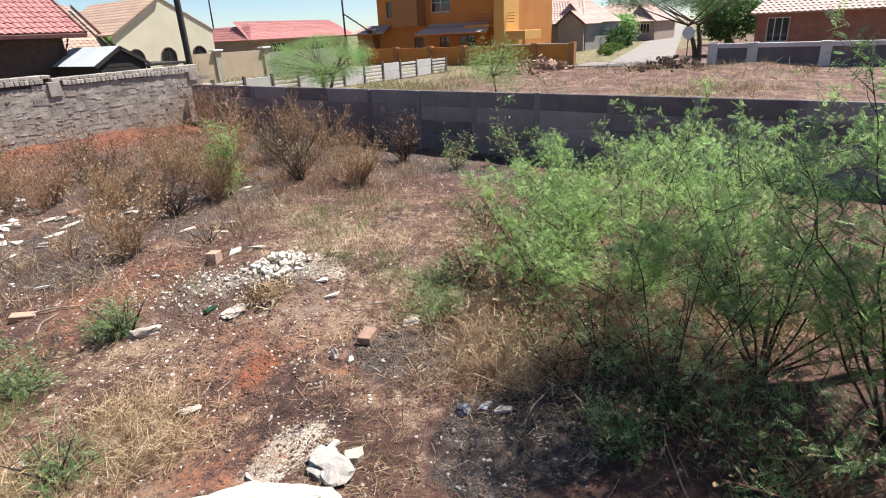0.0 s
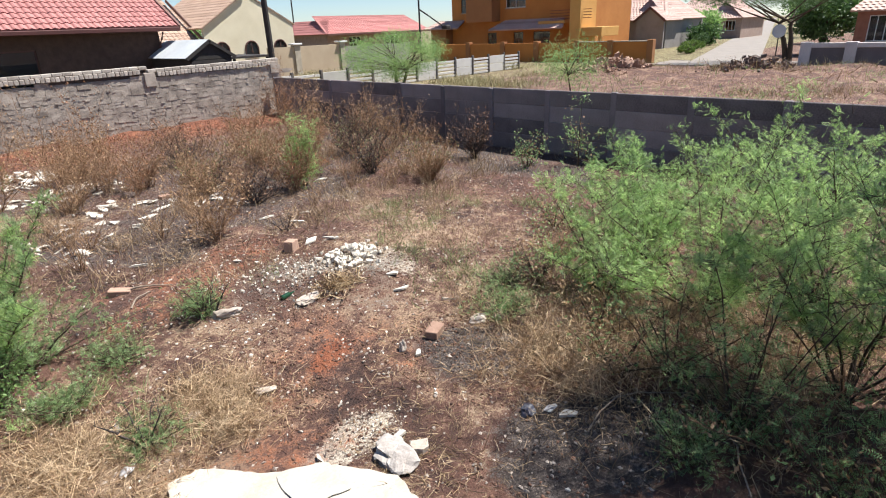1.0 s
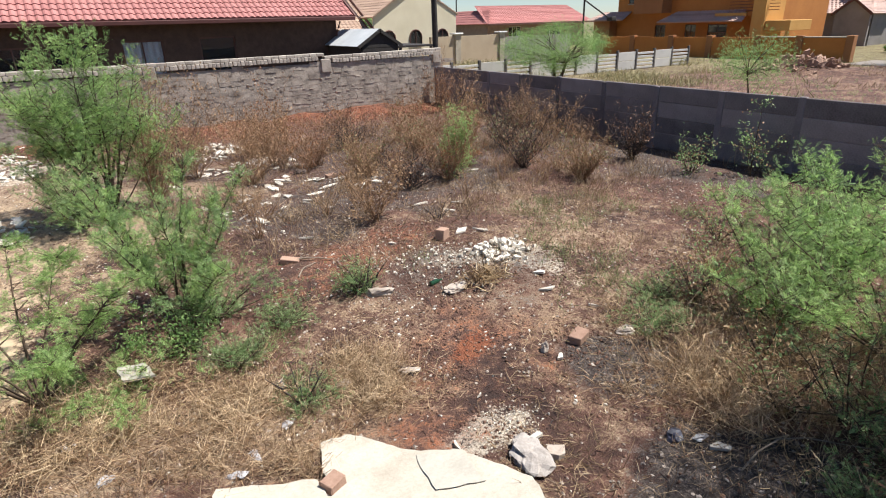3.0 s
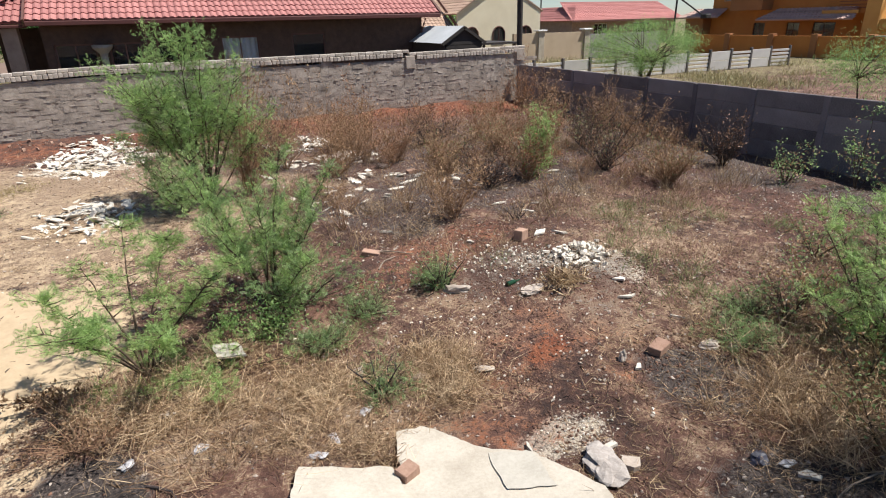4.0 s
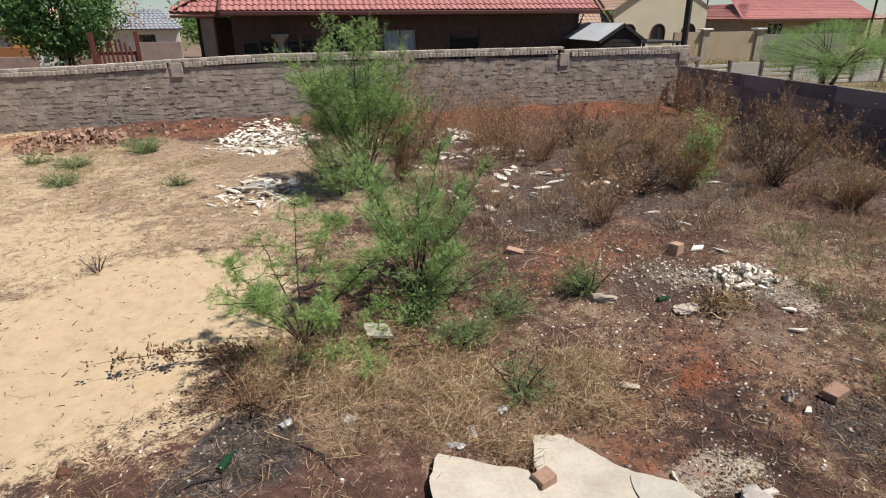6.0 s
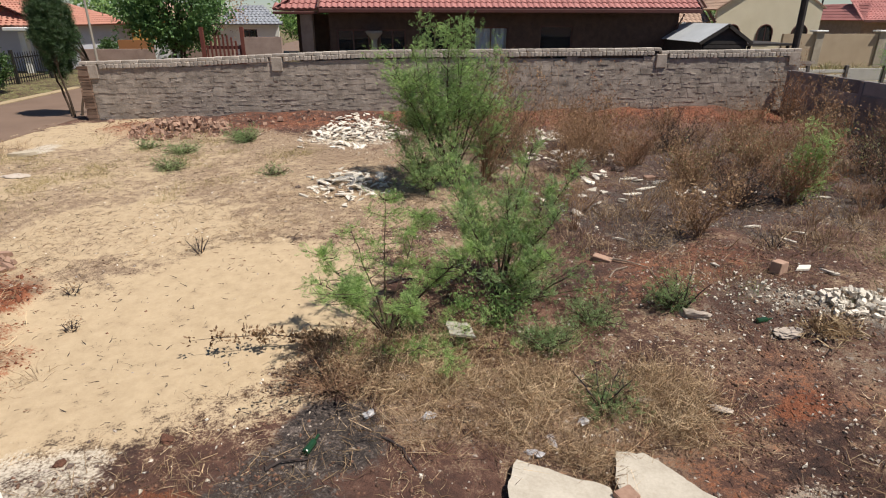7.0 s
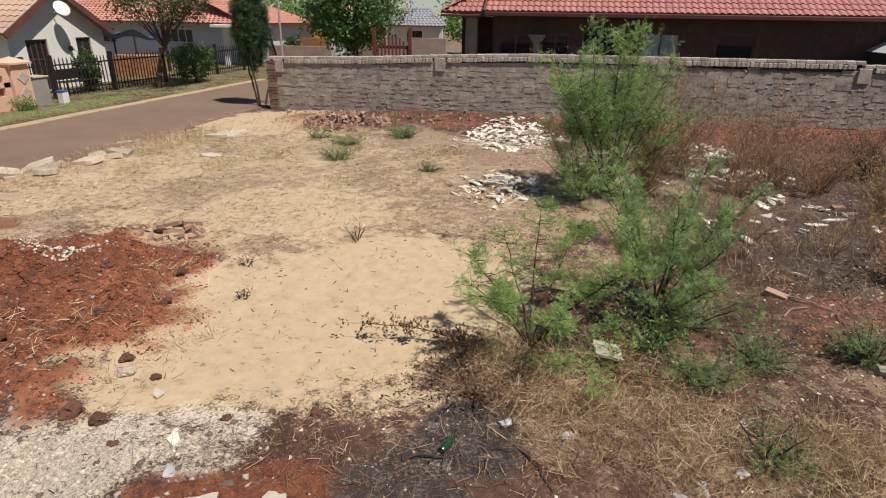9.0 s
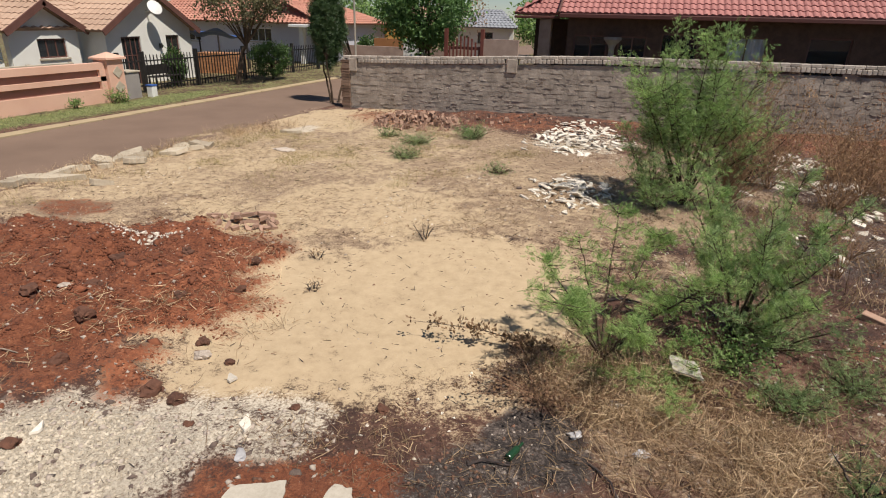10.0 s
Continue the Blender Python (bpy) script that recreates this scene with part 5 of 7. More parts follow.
def tree(label, x, y, trunk, radius, crown, radii, clumps, leaves, leaf_mat, seed, leaf_size=0.12, stems=1, shape=None, name="tree", bark=None, fork=0.3, spray=0.22, z=None, limbs=18):
    """A tree: trunk and limbs that reach into a crown (its middle over the foot, and radii) of many leaf clumps."""
    rs = np.random.RandomState(seed)
    ob = thing(name, label, "tree", pose(x, y, ground_at(x, y) if z is None else z))
    tubes, heads = [], []
    centre, radii = np.array(crown, float), np.array(radii, float)
    d = rs.normal(size=(clumps, 3))
    d /= np.linalg.norm(d, axis=1)[:, None]
    heads = centre + d * radii * rs.uniform(0.45, 1.0, (clumps, 1)) ** 0.6
    for s in range(stems):
        off = np.array([rs.uniform(-0.12, 0.12), rs.uniform(-0.12, 0.12), 0]) * (stems > 1)
        u = np.linspace(0, 1, 8)[:, None]
        top = np.array([centre[0] * 0.5, centre[1] * 0.5, trunk]) + off * 3
        path = off * (1 - u) + top * u + np.cumsum(rs.normal(0, 0.02 * trunk, (8, 3)), 0) * u * np.array([1, 1, 0])
        path[0, 2] = -0.15
        tubes.append((path, np.linspace(radius, radius * 0.6, 8)))
        for h in heads[s::stems * max(1, clumps // (limbs * stems))]:
            v = np.linspace(0, 1, 6)[:, None]
            limb = path[-1] * (1 - v) + h * v + np.array([0, 0, fork]) * (v * (1 - v)) + np.cumsum(rs.normal(0, 0.03, (6, 3)), 0) * v
            tubes.append((limb, np.linspace(radius * 0.35, 0.006, 6)))
    v, q = tubes_np(tubes, 6)
    put("trunk", mesh_np("trunk", v, q, True), bark or BARK, ob)
    pick = rs.randint(0, clumps, leaves)
    at = heads[pick] + rs.normal(0, spray, (leaves, 3)) * radii / radii.max()
    way = rs.normal(0, 1, (leaves, 3)) + np.array([0, 0, 0.2])
    v, f = scatter(shape or oval_shape(), at, way, leaf_size * rs.uniform(0.6, 1.3, leaves), rs)
    put("crown", mesh_np("crown", v, f), leaf_mat, ob)
    return ob


# green thorn bushes on the plot
shrub("tall bright green thorn bush with feathery leaves", -0.02, 9.8, 2.72, 1.25, 24, 30, 7600, LEAF_MID, 101, 0.085, gather=0.045, second=(LEAF_FRESH, 5200), low=0.42, arc=(20, 340), twig_len=0.4, least=0.45, up_twig=0.45, thick=0.017)
shrub("low drooping green growth at the foot of a thorn bush", -0.4, 9.35, 1.6, 0.9, 12, 18, 1700, LEAF_DUSTY, 109, 0.085, gather=0.04, arc=(100, 330), second=(LEAF_MID, 1100), twig_len=0.34, least=0.3, low=0.15)
shrub("browned growth of a thorn bush, bare twigs showing", 0.58, 9.9, 2.2, 0.85, 24, 24, 2400, LEAF_DRY, 104, 0.045, BARK_RUST, gather=0.04, arc=(-110, 110), second=(LEAF_DUSTY, 1300), least=0.4, up_twig=0.7, thick=0.012)
shrub("feathery green thorn bush with upright plumes", 0.28, 5.7, 1.78, 1.0, 13, 28, 3300, LEAF_DUSTY, 112, 0.072, gather=0.025, second=(LEAF_FRESH, 3200), twig_len=0.22, least=0.4, up_twig=0.8, low=0.36, thick=0.016)
shrub("low skirt of blue-green fronds round a thorn bush", 0.55, 5.55, 0.6, 0.95, 12, 16, 1300, LEAF_DUSTY, 110, 0.07, gather=0.035, up_twig=0.3, droop=0.1, least=0.4)
shrub("low spreading light green thorn bush", -0.9, 4.95, 1.35, 1.2, 9, 22, 4100, LEAF_FRESH, 103, 0.068, up_twig=0.25, droop=0.12, thick=0.016, gather=0.025, least=0.5, twig_len=0.30, low=0.46)
shrub("low spray of feathery light green leaves", -0.5, 4.65, 0.42, 0.8, 9, 16, 1700, LEAF_FRESH, 107, 0.062, up_twig=0.1, droop=0.2, gather=0.025)
shrub("tangle of withered brown twigs and leaves", -1.3, 4.1, 0.45, 0.6, 24, 15, 800, leafy("leaf_dead", (0.10, 0.058, 0.03), (0.30, 0.19, 0.105), 0.3), 108, 0.034, BARK_DRY, oval_shape(), droop=0.2, thick=0.007)
droopy = shrub("drooping dry branch with withered leaves", -1.15, 4.75, 0.52, 1.5, 1, 34, 700, bpy.data.materials["leaf_dead"], 105, 0.045, BARK_BURNT, oval_shape(), arc=(184, 190), droop=0.45, twig_len=0.16, gather=0.03, thick=0.016, wander=0.7)
shrub("low fresh green shrub with broad leaflets", 0.12, 5.12, 0.42, 0.5, 10, 16, 1500, LEAF_MID, 106, 0.036, shape=oval_shape())
# the thicket of thorn bushes opposite
THICKET = ((4.8, 2.4, 1.15, 0.9, 3600, 111), (5.0, 1.55, 1.85, 1.15, 5200, 112), (6.0, 2.5, 1.35, 1.15, 4200, 113), (5.9, 0.8, 1.95, 1.15, 4800, 114), (4.3, 0.3, 1.95, 1.0, 4400, 115), (3.9, -0.5, 2.6, 1.15, 5600, 116), (7.3, 1.3, 1.6, 1.25, 3600, 117), (7.2, 3.3, 0.95, 1.05, 2000, 118), (3.2, -1.0, 2.3, 1.05, 4600, 119), (8.6, 2.6, 1.2, 1.05, 2000, 120))
for k, (x, y, h, r, n, seed) in enumerate(THICKET):
    shrub("airy feathery yellow-green thorn bush in a thicket", x, y, h, r * 1.15, 14, 22, int(n * 0.66), LEAF_MID if k % 3 == 2 else LEAF_FRESH, seed, 0.078, group="thicket of thorn bushes", gather=0.03, second=(LEAF_DUSTY, n // 5), twig_len=0.38, thick=0.012, least=0.3, low=0.24, up_twig=0.6)
# unseen tall thorn tree, added so that its shade falls on the plot's corner
tree("tall thorn tree out of view, added to shade the corner", 5.6, -2.0, 2.9, 0.09, (-0.3, 1.75, 4.7), (0.8, 0.95, 0.4), 60, 2300, LEAF_MID, 121, 0.2, stems=2, shape=frond_shape(6), spray=0.22)
for k, (x, y, h, r) in enumerate(((3.45, 0.75, 1.2, 0.75), (3.1, 0.05, 1.0, 0.7), (3.8, 1.35, 0.9, 0.6))):
    shrub("dusty green thorn bush in the shade of a tree", x, y, h, r, 10, 14, (600, 500, 220)[k], LEAF_DUSTY, 122 + k, 0.085, group="thicket of thorn bushes", gather=0.03, thick=0.012, least=0.35)
# bare twigs at the foot of the thicket
for k, (x, y, h) in enumerate(((3.6, 1.7, 0.6), (3.95, 1.1, 0.8), (4.15, 2.15, 0.6), (3.4, 0.5, 0.9), (4.6, 3.1, 0.5), (5.2, 3.3, 0.5), (6.2, 3.9, 0.6), (3.1, -0.2, 1.0))):
    shrub("bare grey-brown twiggy shrub in dry grass", x, y, h, h * 0.8, 9, 14, 260, LEAF_DRY, 400 + k, 0.04, BARK_DRY if k % 2 else BARK, oval_shape(), group="bare twiggy shrubs", thick=0.009, second=(LEAF_DUSTY, 160))
# scorched bushes
LEAF_SCORCHED = leafy("leaf_scorched", (0.11, 0.055, 0.032), (0.30, 0.165, 0.095), 0.3)
LEAF_OLIVE = leafy("leaf_dry_olive", (0.12, 0.13, 0.05), (0.34, 0.33, 0.15), 0.4)
SCORCHED = ((2.95, 6.85, 0.95, 0.6), (5.2, 8.5, 1.2, 0.75), (6.85, 8.4, 1.1, 0.8), (7.1, 7.1, 0.8, 0.65), (2.25, 10.5, 1.75, 1.0), (3.6, 11.0, 1.0, 0.8), (1.1, 11.8, 1.3, 0.8), (5.9, 10.8, 1.0, 0.8), (8.8, 9.8, 1.1, 0.7), (6.2, 12.0, 1.1, 0.8), (4.9, 12.2, 1.0, 0.8), (4.2, 9.7, 0.85, 0.65), (8.9, 13.2, 1.5, 0.7), (9.3, 15.2, 1.7, 0.6), (7.8, 10.2, 0.9, 0.7), (2.9, 12.6, 1.0, 0.8), (7.6, 11.6, 1.1, 0.8), (6.0, 9.4, 0.9, 0.7), (4.3, 8.3, 0.7, 0.6), (9.4, 11.6, 1.2, 0.5), (1.5, 11.5, 1.8, 0.9), (3.0, 11.7, 1.6, 0.8), (9.0, 7.6, 1.0, 0.5))
for k, (x, y, h, r) in enumerate(SCORCHED):
    shrub("scorched brown bush of bare upright twigs", x, y, h * 1.15, r * 1.1, 14 + 5 * (k % 4), 26, 800, (LEAF_DRY, LEAF_RUST, LEAF_SCORCHED, LEAF_DRY)[k % 4], 130 + k, 0.046, BARK_BURNT if k % 4 == 2 else BARK_RUST, oval_shape(), group="scorched bushes", gather=0.03, up_twig=0.9, thick=0.009, twig_len=0.42, low=0.12, wander=0.7, least=0.25, second=(LEAF_OLIVE, 320) if k in (1, 2, 3, 7, 11, 14, 17) else None)
rw = np.random.RandomState(77)
for k in range(75):
    x, y, h = rw.uniform(1.4, 9.7), rw.uniform(6.8, 16.2), rw.uniform(0.3, 1.0)
    if abs(x - 3.2) < 1.0 and y < 7.6:
        continue
    shrub("thin withered brown weed stalks", x, y, h, h * 0.5, 10, 7, 110, LEAF_DRY if k % 3 else LEAF_RUST, 430 + k, 0.034, BARK_RUST, oval_shape(), name="weed", category="weed", group="withered stalks", up_twig=0.95, thick=0.006, gather=0.02, wander=0.6, twig_len=0.4)
shrub("upright bright green sapling among scorched bushes", 5.5, 8.65, 1.15, 0.25, 6, 14, 1300, LEAF_FRESH, 160, 0.1, gather=0.05)
# young shoots by the concrete wall
shrub("thin green sapling by the concrete wall", 9.6, 5.5, 1.45, 0.25, 4, 14, 420, LEAF_DUSTY, 161, 0.05, shape=oval_shape(), second=(LEAF_DRY, 120))
shrub("leafy green shoot by the concrete wall", 9.0, 6.3, 0.75, 0.4, 7, 12, 380, LEAF_DUSTY, 162, 0.05, shape=oval_shape(), second=(LEAF_DRY, 120))
# small low plants
for k, (x, y, h, r, n) in enumerate(((1.92, 5.2, 0.3, 0.28, 500), (0.89, 3.93, 0.16, 0.3, 350), (3.8, 2.95, 0.25, 0.45, 500), (0.55, 4.7, 0.3, 0.45, 500), (1.1, 5.1, 0.25, 0.45, 350), (-4.6, 13.8, 0.4, 0.7, 1100), (-5.3, 11.2, 0.25, 0.5, 500), (-5.6, 12.6, 0.25, 0.6, 600), (-6.6, 13.2, 0.2, 0.4, 300), (4.3, 3.3, 0.2, 0.35, 250), (-3.2, 10.6, 0.18, 0.3, 200), (3.0, 0.9, 0.3, 0.4, 400))):
    shrub("low dusty green weed on bare soil", x, y, h, r * 0.85, 15, 10, int(n * 1.9), LEAF_DUSTY, 170 + k, 0.055, name="weed", category="weed", group="low weeds")
for k, (x, y, h) in enumerate(((1.98, 5.15, 0.45), (0.85, 3.95, 0.5), (-3.34, 7.0, 0.28), (-4.4, 6.05, 0.14), (-4.03, 5.3, 0.12), (3.6, 6.3, 0.3))):
    shrub("small bare withered weed", x, y, h, h * 0.6, 5, 6, 40, LEAF_DRY, 190 + k, 0.03, BARK_BURNT, oval_shape(), name="weed", category="weed", group="withered weeds")

for k, (x, y, h) in enumerate(((-16.5, 13.1, 0.3), (-16.5, 14.45, 0.5), (-16.45, 14.75, 0.3))):
    shrub("small green plant at the foot of a pink wall", x, y, h, h * 0.7, 7, 8, 260, LEAF_MID, 196 + k, 0.07, group="plants along the pink wall", shape=oval_shape())

# trees round the plot
tree("dark green columnar conifer on thin bare stems", -10.55, 17.7, 1.4, 0.035, (-0.12, 0.1, 2.4), (0.55, 0.55, 1.3), 230, 30000, leafy("leaf_conifer", (0.016, 0.042, 0.012), (0.065, 0.12, 0.035), 0.12), 201, 0.13, stems=3, shape=frond_shape(4, 0.3), spray=0.10)
tree("dense dark green garden tree behind the wall", -9.0, 22.2, 1.6, 0.07, (0.0, 0.2, 3.0), (1.75, 1.5, 1.5), 140, 11000, leafy("leaf_garden", (0.04, 0.10, 0.025), (0.17, 0.30, 0.09), 0.35), 202, 0.16, stems=3, spray=0.25)
tree("olive-brown street tree with a leaning forked trunk", -16.6, 20.7, 1.5, 0.12, (0.2, 0.5, 3.5), (1.7, 2.3, 1.2), 110, 7000, leafy("leaf_olive", (0.05, 0.055, 0.02), (0.16, 0.15, 0.07), 0.2), 203, 0.13, spray=0.3)
tree("rounded dark green clipped bush on the pavement", -16.6, 23.2, 0.5, 0.05, (0, 0, 0.85), (0.85, 1.0, 0.75), 120, 6000, LEAF_DEEP, 204, 0.09, spray=0.1, name="bush")
tree("dark green bush behind the palisade", -18.4, 19.3, 0.4, 0.04, (0, 0, 0.75), (0.35, 0.42, 0.6), 60, 3000, LEAF_DEEP, 205, 0.1, spray=0.1, name="bush")
tree("dark conifer hedge bush up the street", -14.9, 29.5, 0.4, 0.05, (0, 0, 0.9), (0.7, 0.8, 0.9), 60, 3000, LEAF_DEEP, 206, 0.12, spray=0.12, name="bush")
tree("feathery green tree beyond the concrete wall", 17.9, 19.4, 0.9, 0.07, (0, 0, 1.55), (2.6, 1.8, 1.0), 170, 17000, LEAF_MID, 207, 0.11, stems=3, shape=frond_shape(5), spray=0.28)
tree("slender young tree beyond the concrete wall", 13.4, 8.0, 1.3, 0.03, (0, 0, 1.65), (0.7, 0.7, 0.5), 40, 2600, LEAF_MID, 208, 0.09, shape=frond_shape(5), spray=0.2)
tree("spreading flat-topped thorn tree beside the street", 37.4, 8.6, 2.1, 0.16, (0, 0.8, 3.9), (3.0, 4.4, 1.1), 140, 17000, LEAF_DEEP, 209, 0.19, stems=2, shape=frond_shape(5), spray=0.45, fork=-0.5, limbs=5)
tree("dark green street tree further up the road", 45.0, 8.5, 1.4, 0.14, (0, 0, 2.4), (1.8, 1.8, 1.3), 80, 5000, LEAF_DEEP, 210, 0.25, spray=0.35)
tree("bare brown tree beyond the yard", -13.5, 40, 1.5, 0.12, (0, 0, 3.4), (2.4, 2.0, 1.7), 120, 1500, LEAF_DRY, 211, 0.15, spray=0.35)
for k, (x, y, h, r) in enumerate(((27.0, 60.0, 2.6, 3.2), (33.0, 62.0, 2.2, 2.6), (-9.0, 48.0, 2.2, 2.2), (-6.5, 44.0, 2.0, 2.0), (-24.0, 50.0, 2.6, 3.0), (-30, 46, 2.6, 3.0), (62, 11.5, 2.2, 2.2), (78, 15, 2.6, 2.8), (96, 19.5, 2.8, 3.0), (120, 25, 3, 4), (90, 29.5, 1.8, 1.6), (60, 21.3, 0.8, 0.9), (66, 23.4, 1.5, 1.3), (12.0, 44.0, 3.5, 3.0), (140, 10, 3, 4.5))):
    tree("distant dark green tree", x, y, h * 0.7, 0.12, (0, 0, h * 1.25), (r, r, h * 0.75), 50, 2600, LEAF_DEEP if k % 2 else LEAF_MID, 220 + k, 0.32, spray=0.4)
for k, (x, y, w, l, h) in enumerate(((50.0, 18.6, 0.6, 1.3, 0.85), (53.0, 19.2, 0.6, 1.4, 0.7), (56.5, 20.2, 0.7, 1.0, 1.2), (46.5, 17.6, 0.6, 0.9, 0.6))):
    tree("clipped yellow-green garden hedge", x, y, 0.2, 0.04, (0, 0, h * 0.55), (l, w, h * 0.5), 60, 2200, FOLIAGE_HEDGE if k != 2 else LEAF_DEEP, 240 + k, 0.12, spray=0.08, name="hedge")

# ---- rubble, bricks, boards and litter on the plot ----
CHIP_WHITE = plain("white_rubble", (0.42, 0.365, 0.30), (0.78, 0.71, 0.61), 20.0, 0.9, per_object=0.5, per_island=0.3)
STONE_PALE = plain("pale_stone", (0.28, 0.22, 0.175), (0.54, 0.46, 0.39), 12.0, 0.9, per_object=0.3)
SLAB_TAN = plain("slab_tan", (0.27, 0.215, 0.15), (0.56, 0.48, 0.37), 5.0, 0.9, per_object=0.35)
SLAB_PALE = plain("slab_pale", (0.24, 0.205, 0.18), (0.46, 0.41, 0.37), 9.0, 0.9, relief=0.8, depth=0.01)
STONE_DARK = plain("dark_stone", (0.07, 0.05, 0.04), (0.17, 0.12, 0.10), 12.0, 0.9)
BRICK_LOOSE = plain("loose_brick", (0.23, 0.125, 0.085), (0.42, 0.275, 0.20), 14.0, 0.9, per_object=0.3)
CLOD_RED = plain("red_clod", (0.065, 0.019, 0.010), (0.23, 0.077, 0.036), 12.0, 0.95, per_object=0.25, per_island=0.4)
CLOD_DARK = plain("dark_clod", (0.050, 0.022, 0.014), (0.15, 0.065, 0.040), 12.0, 0.95, per_object=0.25)
BOARD_WHITE = plain("plasterboard", (0.34, 0.295, 0.235), (0.53, 0.475, 0.395), 4.0, 0.9, relief=0.4)
BOARD_GREY = plain("plasterboard_back", (0.33, 0.30, 0.25), (0.49, 0.45, 0.385), 4.0, 0.9, relief=0.1)
CARDBOARD = plain("cardboard", (0.34, 0.22, 0.12), (0.50, 0.36, 0.22), 6.0, 0.9)
WOOD_GREY = plain("weathered_wood", (0.13, 0.095, 0.07), (0.33, 0.26, 0.20), 10.0, 0.9)
BOTTLE = plain("green_glass", (0.008, 0.03, 0.014), (0.02, 0.065, 0.03), 6.0, 0.1)
PLASTIC_BLUE = plain("dark_plastic", (0.012, 0.012, 0.02), (0.035, 0.035, 0.055), 6.0, 0.4)
PLASTIC_CLEAR = plain("pale_plastic", (0.28, 0.27, 0.28), (0.52, 0.50, 0.50), 6.0, 0.4)


def lump(seed, w, d, h, rough=0.25, sub=2):
    rs = random.Random(seed)
    bm = bmesh.new()
    bmesh.ops.create_icosphere(bm, subdivisions=sub, radius=0.5)
    off = Vector((rs.uniform(0, 50), rs.uniform(0, 50), rs.uniform(0, 50)))
    for v in bm.verts:
        k = 1 + rough * noise.noise(v.co * 2.2 + off) + rough * 0.5 * noise.noise(v.co * 5 + off)
        v.co = Vector((v.co.x * w * k, v.co.y * d * k, v.co.z * h * k))
    return bm


def shard(seed, w, d, h, corners=6):
    """A flat broken piece with ragged edges."""
    rs = random.Random(seed)
    bm = bmesh.new()
    a = sorted(rs.uniform(0, 2 * math.pi) for k in range(corners))
    ring = [(w / 2 * math.cos(t) * rs.uniform(0.7, 1.15), d / 2 * math.sin(t) * rs.uniform(0.7, 1.15)) for t in a]
    lo = [bm.verts.new((x, y, 0)) for x, y in ring]
    hi = [bm.verts.new((x * rs.uniform(0.92, 1), y * rs.uniform(0.92, 1), h * rs.uniform(0.8, 1.1))) for x, y in ring]
    bm.faces.new(lo[::-1]), bm.faces.new(hi)
    for i in range(corners):
        bm.faces.new((lo[i], lo[(i + 1) % corners], hi[(i + 1) % corners], hi[i]))
    return bm


def chunk(seed):
    """An angular broken piece, of unit size."""
    rs = random.Random(seed)
    bm = shard(seed, 1, 0.8, 0.6, 5 + seed % 3)
    for v in bm.verts:
        v.co += Vector((rs.uniform(-0.08, 0.08), rs.uniform(-0.08, 0.08), rs.uniform(-0.12, 0.06) - 0.1))
    return bm


def brick_bm(seed, w=0.22, d=0.105, h=0.07):
    rs = random.Random(seed)
    bm = boxes((-w / 2, w / 2, -d / 2, d / 2, 0, h), bevel=0.006)
    for v in bm.verts:
        v.co += Vector((rs.uniform(-1, 1), rs.uniform(-1, 1), rs.uniform(-1, 1))) * 0.003
    return bm


def mesh_of(name, bm, mat):
    me = bpy.data.meshes.new(name)
    bm.to_mesh(me)
    bm.free()
    me.materials.append(mat)
    return me


def lay(name, me, label, category, x, y, turn=0.0, sink=0.0, tip=(0, 0), group="", lift=0.0):
    o = put(name, me, None)
    o.matrix_world = pose(x, y, ground_at(x, y) - sink + lift, tip[0], tip[1], turn)
    return tagged(o, label, category, group)


# single bricks
lay("brick", mesh_of("brick", brick_bm(1, 0.15, 0.12, 0.13), BRICK_LOOSE), "half brick standing on its broken end", "brick", 3.26, 5.66, 30, 0.01, (0, 4), "loose bricks")
lay("brick", mesh_of("brick", brick_bm(2), BRICK_LOOSE), "red-brown brick lying half sunk in soil", "brick", 1.55, 6.3, -35, 0.015, (4, 6), "loose bricks")
lay("brick", mesh_of("brick", brick_bm(3, 0.18, 0.12, 0.085), BRICK_LOOSE), "thick brown brick lying on scorched soil", "brick", 3.13, 3.22, 20, 0.01, (3, -5), "loose bricks")
lay("brick", mesh_of("brick", brick_bm(4, 0.14, 0.11, 0.07), BRICK_LOOSE), "broken half brick lying on white boards", "brick", 0.68, 2.93, 25, -0.05, (0, 0), "loose bricks")
lay("brick", mesh_of("brick", brick_bm(5, 0.2, 0.11, 0.07), BRICK_LOOSE), "brown brick lying among dry bushes", "brick", 3.6, 10.1, 15, 0.01, (8, 0), "loose bricks")
# stones
STONES = ((2.07, 5.0, 0.30, 0.12, 0.10, -30, STONE_PALE), (2.71, 4.58, 0.26, 0.16, 0.07, 10, STONE_PALE), (1.21, 3.99, 0.13, 0.09, 0.05, 20, STONE_PALE), (1.72, 3.79, 0.16, 0.07, 0.05, -30, STONE_PALE), (2.78, 3.27, 0.07, 0.06, 0.11, 0, STONE_PALE), (3.55, 3.05, 0.18, 0.11, 0.08, -20, STONE_PALE), (3.72, 2.95, 0.15, 0.1, 0.07, 40, STONE_PALE), (-4.19, 3.74, 0.16, 0.12, 0.08, 0, STONE_PALE), (-6.19, 4.14, 0.18, 0.1, 0.06, 15, STONE_PALE), (-7.97, 10.85, 0.42, 0.3, 0.06, 0, STONE_PALE), (-9.0, 16.6, 0.16, 0.14, 0.12, 0, BRICK_LOOSE), (3.2, 10.6, 0.24, 0.16, 0.12, 0, STONE_DARK), (-2.6, 9.6, 0.09, 0.07, 0.05, 0, STONE_DARK))
